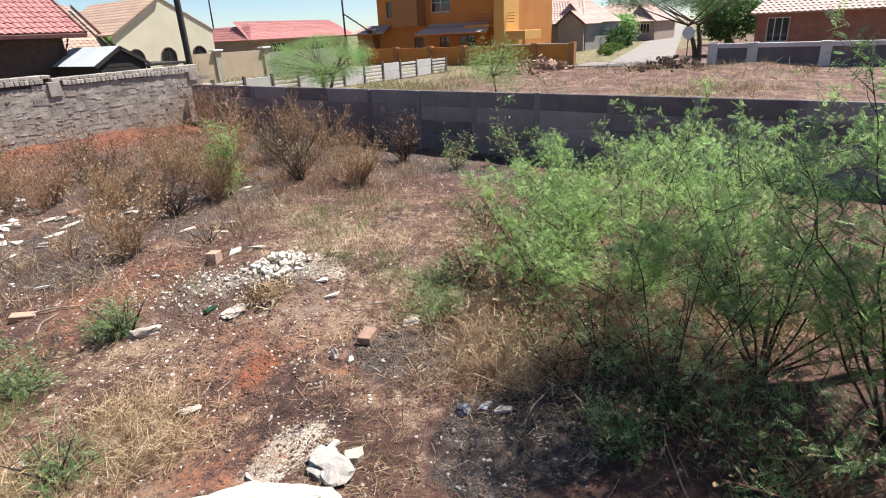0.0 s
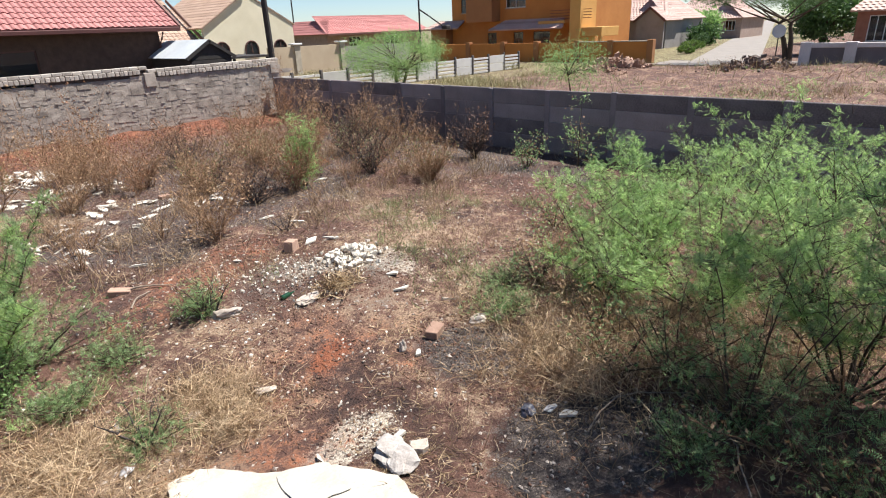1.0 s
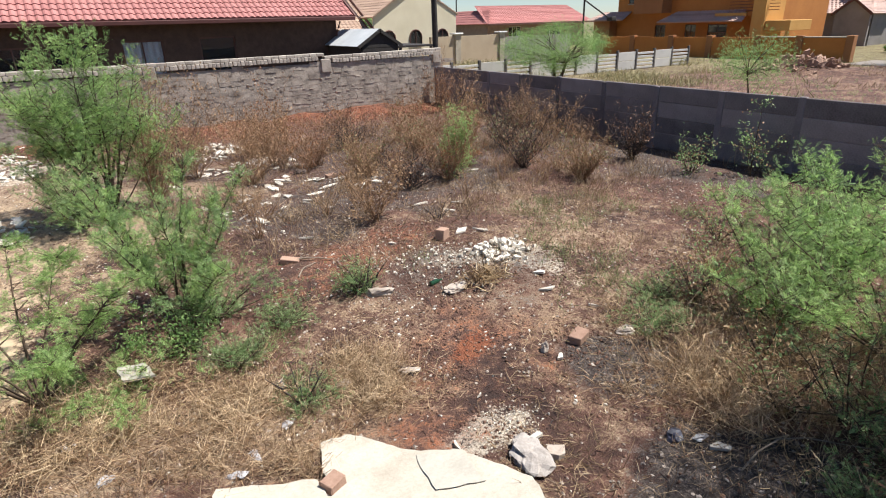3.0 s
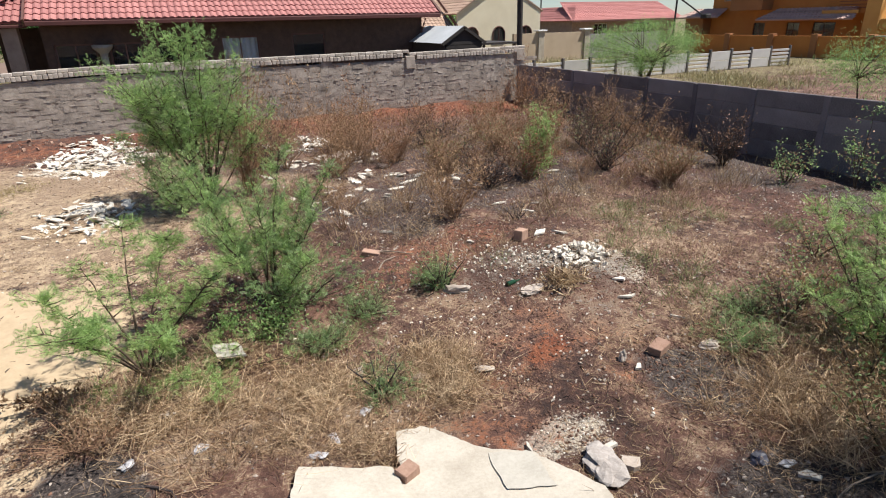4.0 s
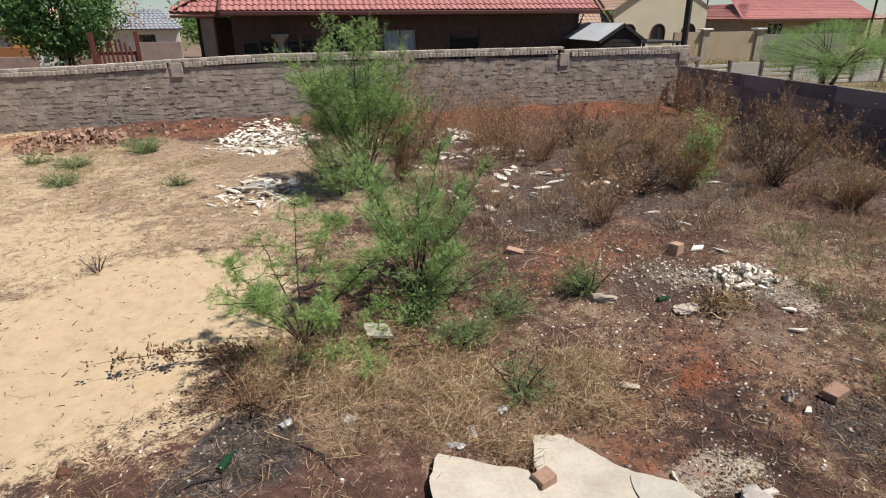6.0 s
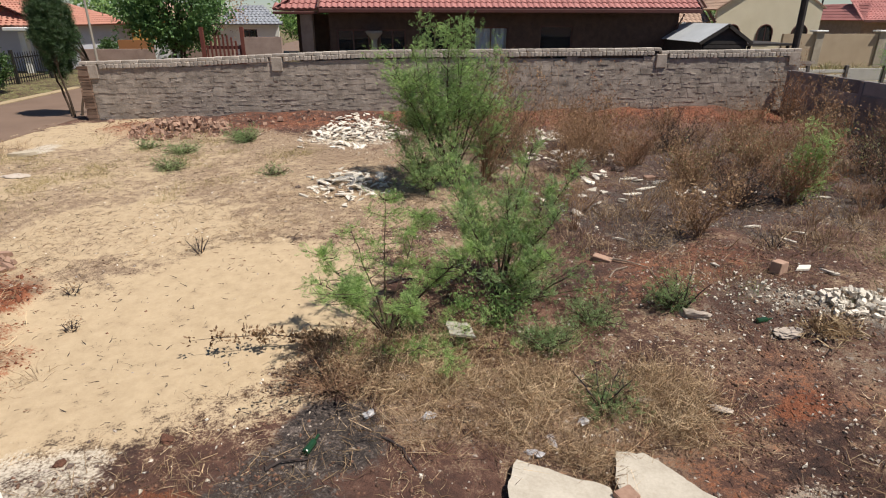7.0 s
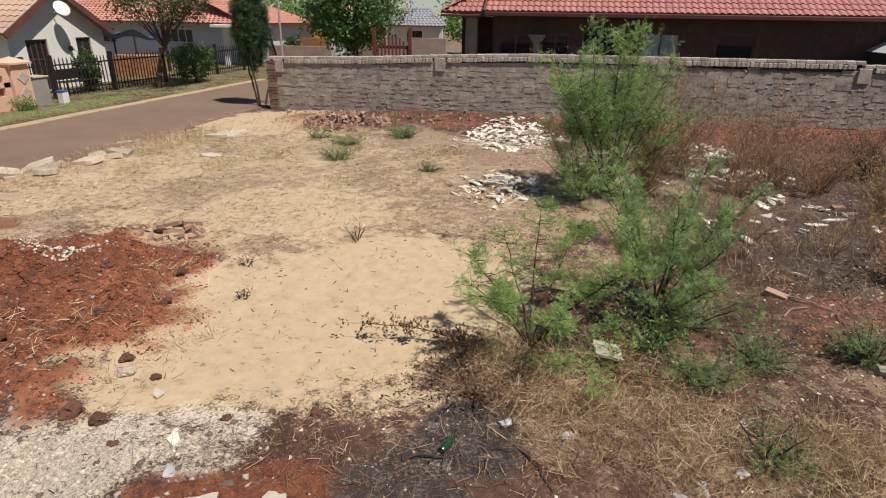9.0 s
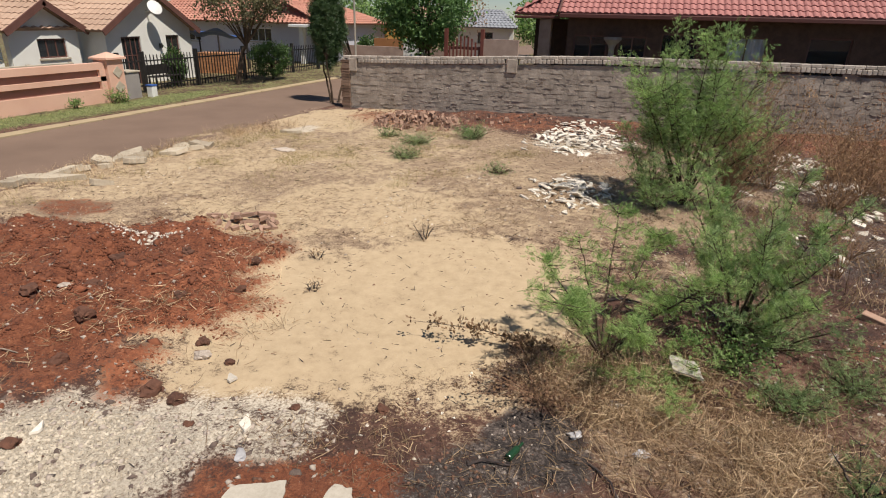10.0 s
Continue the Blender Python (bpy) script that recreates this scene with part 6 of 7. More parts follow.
for k, (x, y, w, d, h, turn, mat) in enumerate(STONES):
    lay("stone", mesh_of("stone", lump(40 + k, w, d, h, 0.55, 3), mat), "dark weathered stone on bare soil" if mat is STONE_DARK else "pale weathered stone on bare soil", "stone", x, y, turn, -h * 0.25, (0, 0), "loose stones")
slab = lay("stone_slab", mesh_of("stone_slab", lump(9, 0.36, 0.25, 0.10, 0.7, 3), SLAB_PALE), "large pale broken slab tilted against a clod", "stone slab", 1.86, 2.42, 60, 0.0, (-5, 6), "", 0.035)
lay("stone_slab", mesh_of("stone_slab", shard(19, 0.2, 0.16, 0.05, 7), STONE_PALE), "small tan broken slab beside torn boards", "stone slab", 2.03, 2.33, 10, 0.0, (5, 8), "", 0.01)
# soil clods at the edge of the sand
CLODS = ((-3.92, 3.74, 0.10), (-3.03, 3.35, 0.09), (-4.17, 3.15, 0.2), (-3.91, 3.12, 0.16), (-4.36, 3.94, 0.15), (-5.37, 3.63, 0.2), (-4.63, 4.86, 0.13), (-4.9, 5.5, 0.14), (-2.4, 3.55, 0.12), (-4.5, 2.3, 0.14), (-3.6, 2.9, 0.08), (-5.0, 4.4, 0.16), (-5.6, 5.2, 0.2), (-6.3, 4.9, 0.22), (-5.9, 4.2, 0.2), (-6.8, 5.6, 0.2), (-5.2, 3.2, 0.18), (-6.4, 3.9, 0.22))
for k, (x, y, s) in enumerate(CLODS):
    lay("soil_clod", mesh_of("soil_clod", lump(80 + k, s * 0.85, s * 0.7, s * 0.6, 0.6, 3), CLOD_DARK), "dark red-brown soil clod", "soil clod", x, y, 40 * k, -s * 0.12, (0, 0), "red soil clods")
# white strips and chips of broken ceiling board
STRIPS = ((3.83, 7.15, 0.22, 0.06), (3.96, 6.58, 0.2, 0.05), (3.27, 9.36, 0.36, 0.07), (2.74, 10.36, 0.38, 0.12), (2.64, 8.68, 0.16, 0.1), (2.69, 7.99, 0.2, 0.05), (3.7, 9.39, 0.2, 0.09), (3.26, 10.09, 0.2, 0.08), (4.25, 6.83, 0.2, 0.04), (5.91, 8.76, 0.3, 0.08), (1.94, 9.72, 0.25, 0.06), (2.46, 9.17, 0.16, 0.1), (1.96, 6.84, 0.2, 0.05), (2.73, 5.9, 0.14, 0.05), (1.03, 10.94, 0.42, 0.09))
STRIPS2 = ((1.44, 11.78, 0.5, 0.06), (0.71, 9.74, 0.2, 0.09), (2.72, 10.27, 0.4, 0.12), (2.45, 9.82, 0.3, 0.12), (1.89, 9.5, 0.2, 0.08), (3.56, 5.68, 0.2, 0.1), (3.78, 5.55, 0.2, 0.05), (3.33, 5.18, 0.17, 0.12), (3.56, 4.25, 0.14, 0.1), (3.47, 4.02, 0.18, 0.06), (1.99, 3.22, 0.11, 0.09), (2.81, 3.12, 0.08, 0.05), (2.04, 2.53, 0.12, 0.06), (3.6, 3.5, 0.14, 0.02), (2.8, 5.7, 0.08, 0.05), (1.55, 2.8, 0.03, 0.12), (-3.74, 3.55, 0.16, 0.06), (-3.24, 3.05, 0.18, 0.07), (-4.52, 2.47, 0.14, 0.09), (2.9, 1.7, 0.13, 0.09))
for k, (x, y, w, d) in enumerate(STRIPS + STRIPS2):
    lay("board_fragment", mesh_of("board_fragment", shard(120 + k, w * 1.15, d * 1.35, 0.02, 5), CHIP_WHITE), "white broken strip of ceiling board", "debris", x, y, random.Random(k).uniform(-40, 40) - 20, -0.012, (random.Random(k + 9).uniform(-9, 9), random.Random(k + 5).uniform(-9, 9)), "white board fragments")

piece_meshes = {}


def heap(label, name, x, y, rx, ry, height, count, mat, seed, size=(0.06, 0.2), flat=0.02, kind="shard", turn=0.0):
    """A heap of broken pieces, each a part of its own."""
    rs = random.Random(seed)
    ob = thing(name, label, "rubble", pose(x, y, 0, 0, 0, turn))
    key = (mat.name, kind)
    if key not in piece_meshes:
        piece_meshes[key] = [mesh_of("piece", shard(300 + 7 * j, 1, 0.7, 1, 5 + j % 3) if kind == "shard" else chunk(300 + j), mat) for j in range(7)]
    for k in range(count):
        r, a = math.sqrt(rs.random()) * (1 if rs.random() < 0.85 else 1.35), rs.uniform(0, 2 * math.pi)
        u, v = r * rx * math.cos(a), r * ry * math.sin(a)
        wx, wy = (ob.matrix_world @ Vector((u, v, 0))).xy
        s = rs.uniform(*size) * (1.15 - 0.4 * r)
        z = ground_at(wx, wy) + height * max(0, 1 - r * r) * rs.random()
        o = put("piece", rs.choice(piece_meshes[key]), None, ob)
        o.matrix_local = Matrix.Translation((u, v, z)) @ pose(0, 0, 0, rs.gauss(0, 16), rs.gauss(0, 16), rs.uniform(0, 360)) @ Matrix.Diagonal((s, s * rs.uniform(0.6, 1), flat if kind == "shard" else s * 0.9, 1))
    return ob


heap("heap of broken white ceiling tiles by the wall", "tile_rubble", -2.1, 14.8, 1.1, 1.95, 0.16, 270, CHIP_WHITE, 1, (0.07, 0.40))
heap("scattered broken white tiles beside a thorn bush", "tile_rubble", -1.75, 9.7, 0.6, 0.95, 0.08, 120, CHIP_WHITE, 2, (0.06, 0.4))
heap("small heap of whitish broken mortar on ash", "mortar_rubble", 3.58, 4.95, 0.36, 0.27, 0.10, 130, CHIP_WHITE, 3, (0.05, 0.14), flat=0.035)
heap("thin scatter of white crumbs over ash", "mortar_rubble", 3.0, 5.1, 0.95, 0.5, 0.01, 260, CHIP_WHITE, 4, (0.014, 0.05), kind="lump", turn=-40)
heap("broken white tiles among scorched bushes", "tile_rubble", 2.2, 13.9, 0.8, 0.9, 0.08, 110, CHIP_WHITE, 5, (0.1, 0.42))
heap("scatter of white tile pieces among burnt grass", "tile_rubble", 2.5, 11.9, 1.0, 0.5, 0.03, 60, CHIP_WHITE, 6, (0.1, 0.4))
heap("heap of broken brown bricks by the wall", "brick_rubble", -6.6, 15.25, 1.35, 1.2, 0.28, 240, BRICK_LOOSE, 7, (0.09, 0.24), kind="lump")
heap("low scatter of broken bricks along the wall", "brick_rubble", -4.3, 16.4, 1.6, 0.45, 0.06, 18, BRICK_LOOSE, 8, (0.06, 0.2), kind="lump")
heap("pile of broken red pavers beside red soil", "paver_rubble", -5.95, 6.7, 0.5, 0.32, 0.12, 26, BRICK_LOOSE, 9, (0.16, 0.34), flat=0.05)
heap("white chips on a red soil heap", "mortar_rubble", -6.4, 5.5, 0.42, 0.30, 0.04, 120, CHIP_WHITE, 10, (0.02, 0.09))
heap("white crumbs by a broken slab", "mortar_rubble", 1.9, 2.75, 0.4, 0.22, 0.01, 90, CHIP_WHITE, 11, (0.008, 0.03), kind="lump")
heap("brown rubble and soil beyond the concrete wall", "rubble", 29.3, 14.6, 2.2, 1.6, 0.5, 140, BRICK_LOOSE, 12, (0.15, 0.5), kind="lump")
heap("dark soil and branches dumped beyond the concrete wall", "rubble", 31.0, 8.6, 2.6, 1.8, 0.4, 110, STONE_DARK, 13, (0.15, 0.45), kind="lump")
heap("scatter of white board strips between scorched bushes", "board_rubble", 3.2, 9.4, 1.6, 1.3, 0.02, 34, CHIP_WHITE, 14, (0.1, 0.34))
heap("scatter of white board strips behind a thorn bush", "board_rubble", 1.9, 8.6, 0.9, 1.2, 0.02, 18, CHIP_WHITE, 15, (0.1, 0.36))
# concrete slabs along the street edge
SLABS = ((-10.25, 7.15, 1.0, 0.24, 35), (-10.3, 7.9, 0.7, 0.3, 60), (-10.4, 8.45, 0.5, 0.35, 50), (-10.0, 8.75, 0.6, 0.4, 30), (-10.2, 9.2, 0.45, 0.35, 80), (-9.85, 9.6, 0.5, 0.3, 20), (-9.55, 10.4, 0.7, 0.28, 25), (-9.7, 10.1, 0.5, 0.25, 15), (-9.2, 7.3, 0.35, 0.15, 10), (-10.1, 8.2, 0.3, 0.2, 0), (-8.9, 12.6, 0.5, 0.18, 10), (-10.45, 6.6, 0.9, 0.3, 95), (-10.5, 5.9, 0.8, 0.3, 100), (-10.35, 7.5, 0.8, 0.3, 92), (-10.15, 9.45, 0.7, 0.3, 98), (-9.95, 9.95, 0.6, 0.25, 105), (-10.5, 5.0, 1.0, 0.3, 92), (-10.3, 8.9, 0.8, 0.3, 100))
for k, (x, y, w, d, turn) in enumerate(SLABS):
    lay("concrete_slab", mesh_of("concrete_slab", shard(500 + k, w * 1.2, d * 1.25, 0.09, 8), SLAB_TAN), "broken concrete slab at the edge of the street", "concrete slab", x, y, turn, 0.0, (random.Random(k).uniform(-11, 11), random.Random(k + 50).uniform(-9, 9)), "slabs along the street")


# sheets of torn board
def sheet_of(outline, thick, lift, mat, label, wave=0.01):
    bm = bmesh.new()
    n = len(outline)
    h = lambda x, y: float(lie(x, y)) + lift + wave * math.sin(5 * x + 3 * y)
    pts = []
    for i in range(n):
        a, b = outline[i], outline[(i + 1) % n]
        for k in range(6):
            f = k / 6
            rs = random.Random(i * 31 + k)
            pts.append((a[0] * (1 - f) + b[0] * f + rs.uniform(-0.012, 0.012), a[1] * (1 - f) + b[1] * f + rs.uniform(-0.012, 0.012)))
    top = [bm.verts.new((x, y, h(x, y) + thick)) for x, y in pts]
    bot = [bm.verts.new((x, y, h(x, y))) for x, y in pts]
    bm.faces.new(top)
    bm.faces.new(bot[::-1])
    for i in range(len(pts)):
        j = (i + 1) % len(pts)
        bm.faces.new((bot[i], bot[j], top[j], top[i]))
    bmesh.ops.triangulate(bm, faces=[f for f in bm.faces if len(f.verts) > 4])
    return tagged(part("torn_board", bm, mat), label, "board", "torn boards")


sheet_of([(0.76, 3.37), (0.99, 3.36), (1.13, 3.13), (1.26, 2.93), (1.53, 2.73), (1.58, 2.6), (1.74, 2.23), (1.66, 1.95), (1.2, 1.9), (0.85, 2.4), (0.58, 2.75), (0.64, 2.95), (0.68, 3.08)], 0.013, 0.03, BOARD_WHITE, "large torn sheet of creamy white plasterboard")
sheet_of([(0.03, 3.26), (0.62, 3.03), (0.60, 2.7), (0.35, 2.3), (-0.1, 2.5), (-0.07, 3.0)], 0.013, 0.055, BOARD_WHITE, "pale torn sheet of plasterboard under a brick")
sheet_of([(1.25, 2.86), (1.54, 2.74), (1.47, 2.38), (1.18, 2.5)], 0.004, 0.0435, BOARD_GREY, "grey torn piece of plasterboard")
sheet_of([(-2.95, 2.5), (-2.63, 2.66), (-2.55, 2.4), (-2.9, 2.2)], 0.012, 0.04, BOARD_WHITE, "torn cream board on red soil")
sheet_of([(-2.36, 2.72), (-2.22, 2.74), (-2.15, 2.5), (-2.35, 2.45)], 0.012, 0.04, BOARD_WHITE, "small torn cream board on red soil")
sheet_of([(-0.36, 4.86), (-0.14, 4.82), (-0.12, 4.62), (-0.34, 4.66)], 0.02, 0.14, BOARD_GREY, "square pale board lying in dry grass")


# bottles and plastic
def bottle(x, y, turn, length=0.24, r=0.035, label="green glass bottle lying on ash"):
    ob = thing("bottle", label, "bottle", pose(x, y, ground_at(x, y) + r * 0.9, 0, 90, turn))
    bm = bmesh.new()
    tube(bm, [(0, 0, 0), (0, 0, 0.01), (0, 0, length * 0.6), (0, 0, length * 0.74), (0, 0, length * 0.97), (0, 0, length)], [r * 0.85, r, r, r * 0.42, r * 0.36, r * 0.42], 12)
    part("body", bm, BOTTLE, ob)


bottle(-1.4, 3.35, 70, 0.19, 0.028)
bottle(2.56, 4.8, 10, 0.17, 0.027)
bag = lay("plastic_bag", mesh_of("plastic_bag", lump(700, 0.14, 0.1, 0.07, 0.8), PLASTIC_BLUE), "crumpled dark blue plastic bag", "plastic bag", 2.75, 1.95, 20, -0.02)
for k, (x, y) in enumerate(((-0.75, 4.2), (0.65, 3.75), (0.35, 3.55), (0.2, 3.4), (-0.55, 3.75), (0.75, 4.25), (-3.05, 2.75), (2.88, 1.84), (-1.0, 3.75))):
    lay("plastic_scrap", mesh_of("plastic_scrap", lump(710 + k, 0.12, 0.07, 0.035, 0.9), PLASTIC_CLEAR), "crumpled pale plastic scrap in dry grass", "plastic scrap", x, y, 50 * k, -0.015, (0, 0), "plastic scraps")


# sticks and burnt branches
def stick(x, y, length, turn, r=0.008, mat=None, label="thin dry stick on the ground", bend=0.06, rise=0.02):
    rs = random.Random(int(x * 100 + y * 10))
    ob = thing("stick", label, "stick", pose(x, y, 0, 0, 0, turn), "sticks")
    pts = []
    for k in range(7):
        u = k / 6
        wx, wy = (ob.matrix_world @ Vector((length * (u - 0.5), bend * length * math.sin(u * 5), 0))).xy
        pts.append((length * (u - 0.5), bend * length * math.sin(u * 5) + rs.uniform(-0.01, 0.01), ground_at(wx, wy) + r + rise * math.sin(u * math.pi)))
    bm = bmesh.new()
    tube(bm, pts, [r * (1.1 - 0.6 * k / 6) for k in range(7)], 6)
    part("rod", bm, mat or WOOD_GREY, ob)


stick(1.75, 6.15, 0.55, -25, 0.012)
stick(1.62, 5.95, 0.35, 40, 0.01)
stick(1.68, 3.82, 0.22, -60, 0.012, BARK_BURNT)
stick(3.5, 2.7, 0.4, 60, 0.008)
stick(-1.5, 3.28, 0.3, 20, 0.009, BARK_BURNT, "charred branch lying on ash")
stick(-0.75, 3.35, 0.4, -50, 0.008, BARK_BURNT, "charred branch lying on ash")
stick(3.3, 1.35, 1.0, -20, 0.006, None, "long pale bare branch under the thicket", 0.08, 0.10)
stick(3.0, 0.6, 0.9, 35, 0.006, None, "long pale bare branch under the thicket", 0.05, 0.15)
stick(-5.6, 3.0, 0.3, 40, 0.01)
stick(-0.7, 5.95, 0.5, 10, 0.012, BARK_BURNT)
stick(2.0, 5.9, 0.25, 80, 0.006)


# ---- fine cover: grass, straw, chips, clods ----
def spread(count, rs, weight, x0, x1, y0, y1):
    """Random places with a density given by a function of x and y."""
    out = np.zeros((0, 2))
    while len(out) < count:
        p = np.stack([rs.uniform(x0, x1, count * 3), rs.uniform(y0, y1, count * 3)], 1)
        out = np.concatenate([out, p[rs.random_sample(len(p)) < weight(p[:, 0], p[:, 1])]])
    return out[:count]


def cover(name, label, category, count, weight, area, shape, size, tilt, mat, seed, lift=0.0, smooth=False):
    rs = np.random.RandomState(seed)
    p = spread(count, rs, weight, *area)
    a = rs.uniform(0, 2 * np.pi, count)
    up = rs.uniform(*tilt, count)
    way = np.stack([np.cos(a) * np.cos(up), np.sin(a) * np.cos(up), np.sin(up)], 1)
    at = np.stack([p[:, 0], p[:, 1], surface(p[:, 0], p[:, 1]) + lift], 1)
    v, f = scatter(shape, at, way, rs.uniform(*size, count), rs)
    return tagged(put(name, mesh_np(name, v, f, smooth), mat), label, category, kind="stuff")


def pebble_shape(seed=0):
    rs = np.random.RandomState(seed)
    v = np.array([(1, 0, 0), (-1, 0, 0), (0, 1, 0), (0, -1, 0), (0, 0, 1), (0, 0, -1)], float) * 0.5 * np.array([1, 0.8, 0.6]) + rs.uniform(-0.12, 0.12, (6, 3))
    f = np.array([(0, 2, 4), (2, 1, 4), (1, 3, 4), (3, 0, 4), (2, 0, 5), (1, 2, 5), (3, 1, 5), (0, 3, 5)])
    return v, f


def clod_shape(seed=0):
    """A rounded crumb with an uneven surface."""
    rs = np.random.RandomState(seed)
    v, f = pebble_shape(seed)
    v, f = [tuple(p) for p in v], []
    mid = {}

    def halfway(a, b):
        key = (min(a, b), max(a, b))
        if key not in mid:
            p = (np.array(v[a]) + np.array(v[b])) / 2
            v.append(tuple(p * 0.43 / max(np.linalg.norm(p / np.array([1, 0.8, 0.6])), 0.05) * rs.uniform(0.75, 1.2)))
            mid[key] = len(v) - 1
        return mid[key]

    for a, b, c in pebble_shape(seed)[1]:
        d, e, g = halfway(a, b), halfway(b, c), halfway(c, a)
        f += [(a, d, g), (d, b, e), (g, e, c), (d, e, g)]
    return np.array(v), np.array(f)


def clumpy(scale, seed, cut=0.0):
    return lambda x, y: np.clip(value_noise(x, y, scale, seed) + 0.5 * value_noise(x, y, scale * 3.1, seed + 3) - cut, 0, 1)


PLOT = (-9.5, 10.0, 0.9, 16.8)
bare = lambda x, y: (((x - 1.15) / 0.55) ** 2 + ((y - 2.6) / 0.8) ** 2 > 1) - np.clip(1.2 * blob(x, y, -3.2, 5.2, 1.9, 1.6, 30, 0.22, 31) + blob(x, y, -6.4, 4.3, 2.1, 1.8, 20, 0.3, 3) + blob(x, y, -4.3, 2.1, 1.25, 0.85, 15, 0.3, 13) + 0.8 * blob(x, y, -1.5, 3.2, 0.6, 0.35, 30, 0.5, 51) + blob(x, y, -2.5, 2.7, 0.9, 0.45, 10, 0.4, 44), 0, 1)
near = lambda x, y: np.exp(-((x - 1.5) ** 2 + (y - 3.5) ** 2) / 40)
W = clumpy(1.1, 301, 0.0)
cover("straw_litter", "flattened dry straw scattered over the soil", "straw", 25000, lambda x, y: W(x, y) * bare(x, y) * (0.12 + near(x, y)), PLOT, blade_shape(0.022, 0.08), (0.03, 0.14), (-0.08, 0.6), STRAW_DULL, 302, 0.004)
cover("straw_litter", "pale broken straw scattered over the soil", "straw", 26000, lambda x, y: clumpy(1.7, 303, 0.12)(x, y) * bare(x, y) * (0.1 + near(x, y)), PLOT, blade_shape(0.024, 0.1), (0.02, 0.10), (-0.05, 0.7), STRAW, 304, 0.004)
tall = lambda x, y: (((x - 1.15) / 0.62) ** 2 + ((y - 2.6) / 0.85) ** 2 > 1) * (((x - 0.3) / 0.42) ** 2 + ((y - 2.75) / 0.55) ** 2 > 1) * np.maximum.reduce([blob(x, y, 0.35, 3.75, 1.15, 0.75, -10, 0.35, 71), 0.8 * blob(x, y, -0.3, 4.3, 0.9, 0.5, 0, 0.4, 311), 0.4 * blob(x, y, 4.0, 1.9, 0.9, 1.4, 20, 0.4, 312)])
cover("dry_grass", "tangled tall dry golden grass", "grass", 14000, lambda x, y: tall(x, y) * (0.06 + 1.4 * clumpy(2.2, 313, 0.1)(x, y)), (-1.6, 5.5, -0.8, 5.4), blade_shape(0.0065, 0.5), (0.10, 0.34), (0.05, 1.1), STRAW, 314)
cover("dry_grass", "matted brown dead grass", "grass", 7000, lambda x, y: tall(x, y) * (0.25 + clumpy(1.9, 350, -0.1)(x, y)), (-1.6, 5.5, -0.8, 5.4), blade_shape(0.011, 0.3), (0.08, 0.3), (-0.05, 0.8), leafy("dead_blade", (0.14, 0.075, 0.04), (0.40, 0.26, 0.15), 0.2), 351)
cover("dry_grass", "thin grey-brown dry grass round the thicket", "grass", 8000, lambda x, y: np.maximum(0.6 * blob(x, y, 5.0, 4.6, 1.9, 1.7, 0, 0.5, 72), 0.9 * blob(x, y, 5.5, 1.2, 2.8, 2.4, 0, 0.3, 315)) * (0.2 + clumpy(2.2, 316, -0.2)(x, y)), (2.0, 9.5, -1.5, 8.0), blade_shape(0.010, 0.2), (0.08, 0.26), (0.3, 1.45), STRAW_DULL, 317)
cover("dry_grass", "tangled brown dry grass at the foot of a thicket", "grass", 6500, lambda x, y: np.maximum(blob(x, y, 4.1, 2.0, 0.9, 0.8, 30, 0.4, 321), 0.7 * blob(x, y, 4.6, 0.9, 1.2, 1.0, 0, 0.4, 322)) * (0.15 + clumpy(2.0, 323, 0.0)(x, y)), (2.6, 6.5, -0.6, 3.6), blade_shape(0.009, 0.35), (0.10, 0.36), (0.1, 1.3), STRAW, 325)
cover("dry_grass", "dry stalks and tufts among scorched bushes", "grass", 9500, lambda x, y: blob(x, y, 5.0, 9.5, 5.0, 4.5, 0, 0.4, 318) * clumpy(1.8, 319, -0.05)(x, y), (0, 10, 5.5, 16.5), blade_shape(0.010, 0.2), (0.08, 0.42), (0.5, 1.5), STRAW_DULL, 320)
cover("verge_grass", "short sparse yellow-green verge grass", "grass", 13000, lambda x, y: np.maximum(0.9 * blob(x, y, -6.8, 11.5, 3.6, 2.2, 25, 0.5, 321), 0.7 * blob(x, y, -9.9, 10.5, 0.8, 5.0, 0, 0.4, 322)) * clumpy(1.5, 323, -0.1)(x, y), (-11, -1, 5.5, 16.6), blade_shape(0.014, 0.2), (0.04, 0.14), (0.3, 1.4), leafy("verge_blade", (0.20, 0.16, 0.06), (0.44, 0.36, 0.15), 0.15), 324)
cover("street_edge_weeds", "dry weeds and grass among slabs at the street edge", "grass", 3200, lambda x, y: np.exp(-((x + 10.2 - 0.08 * (y - 8)) / 0.45) ** 2) * (0.15 + clumpy(1.2, 393, 0.0)(x, y)), (-11.1, -8.8, 4.5, 14), blade_shape(0.012, 0.2), (0.06, 0.28), (0.3, 1.4), STRAW, 394)
cover("field_grass", "tufted dry grass and weeds on a far field", "grass", 4500, lambda x, y: clumpy(0.45, 395, 0.1)(x, y), (11, 34, 2, 16), blade_shape(0.03, 0.2), (0.10, 0.3), (0.3, 1.4), STRAW_DULL, 396)
cover("field_weeds", "green weeds on a far field", "grass", 1500, lambda x, y: clumpy(0.35, 397, 0.3)(x, y), (11, 34, 2, 16), frond_shape(4), (0.08, 0.2), (0.3, 1.4), LEAF_MID, 398)
cover("lawn", "short green lawn along the far pavement", "grass", 9000, lambda x, y: 0.9 * blob(x, y, -15.8, 12.5, 0.9, 6.5, 0, 0.2, 81) + 0.15, (-17.5, -14.7, 6, 30), blade_shape(0.03, 0.2), (0.04, 0.10), (0.5, 1.5), GRASS, 325)
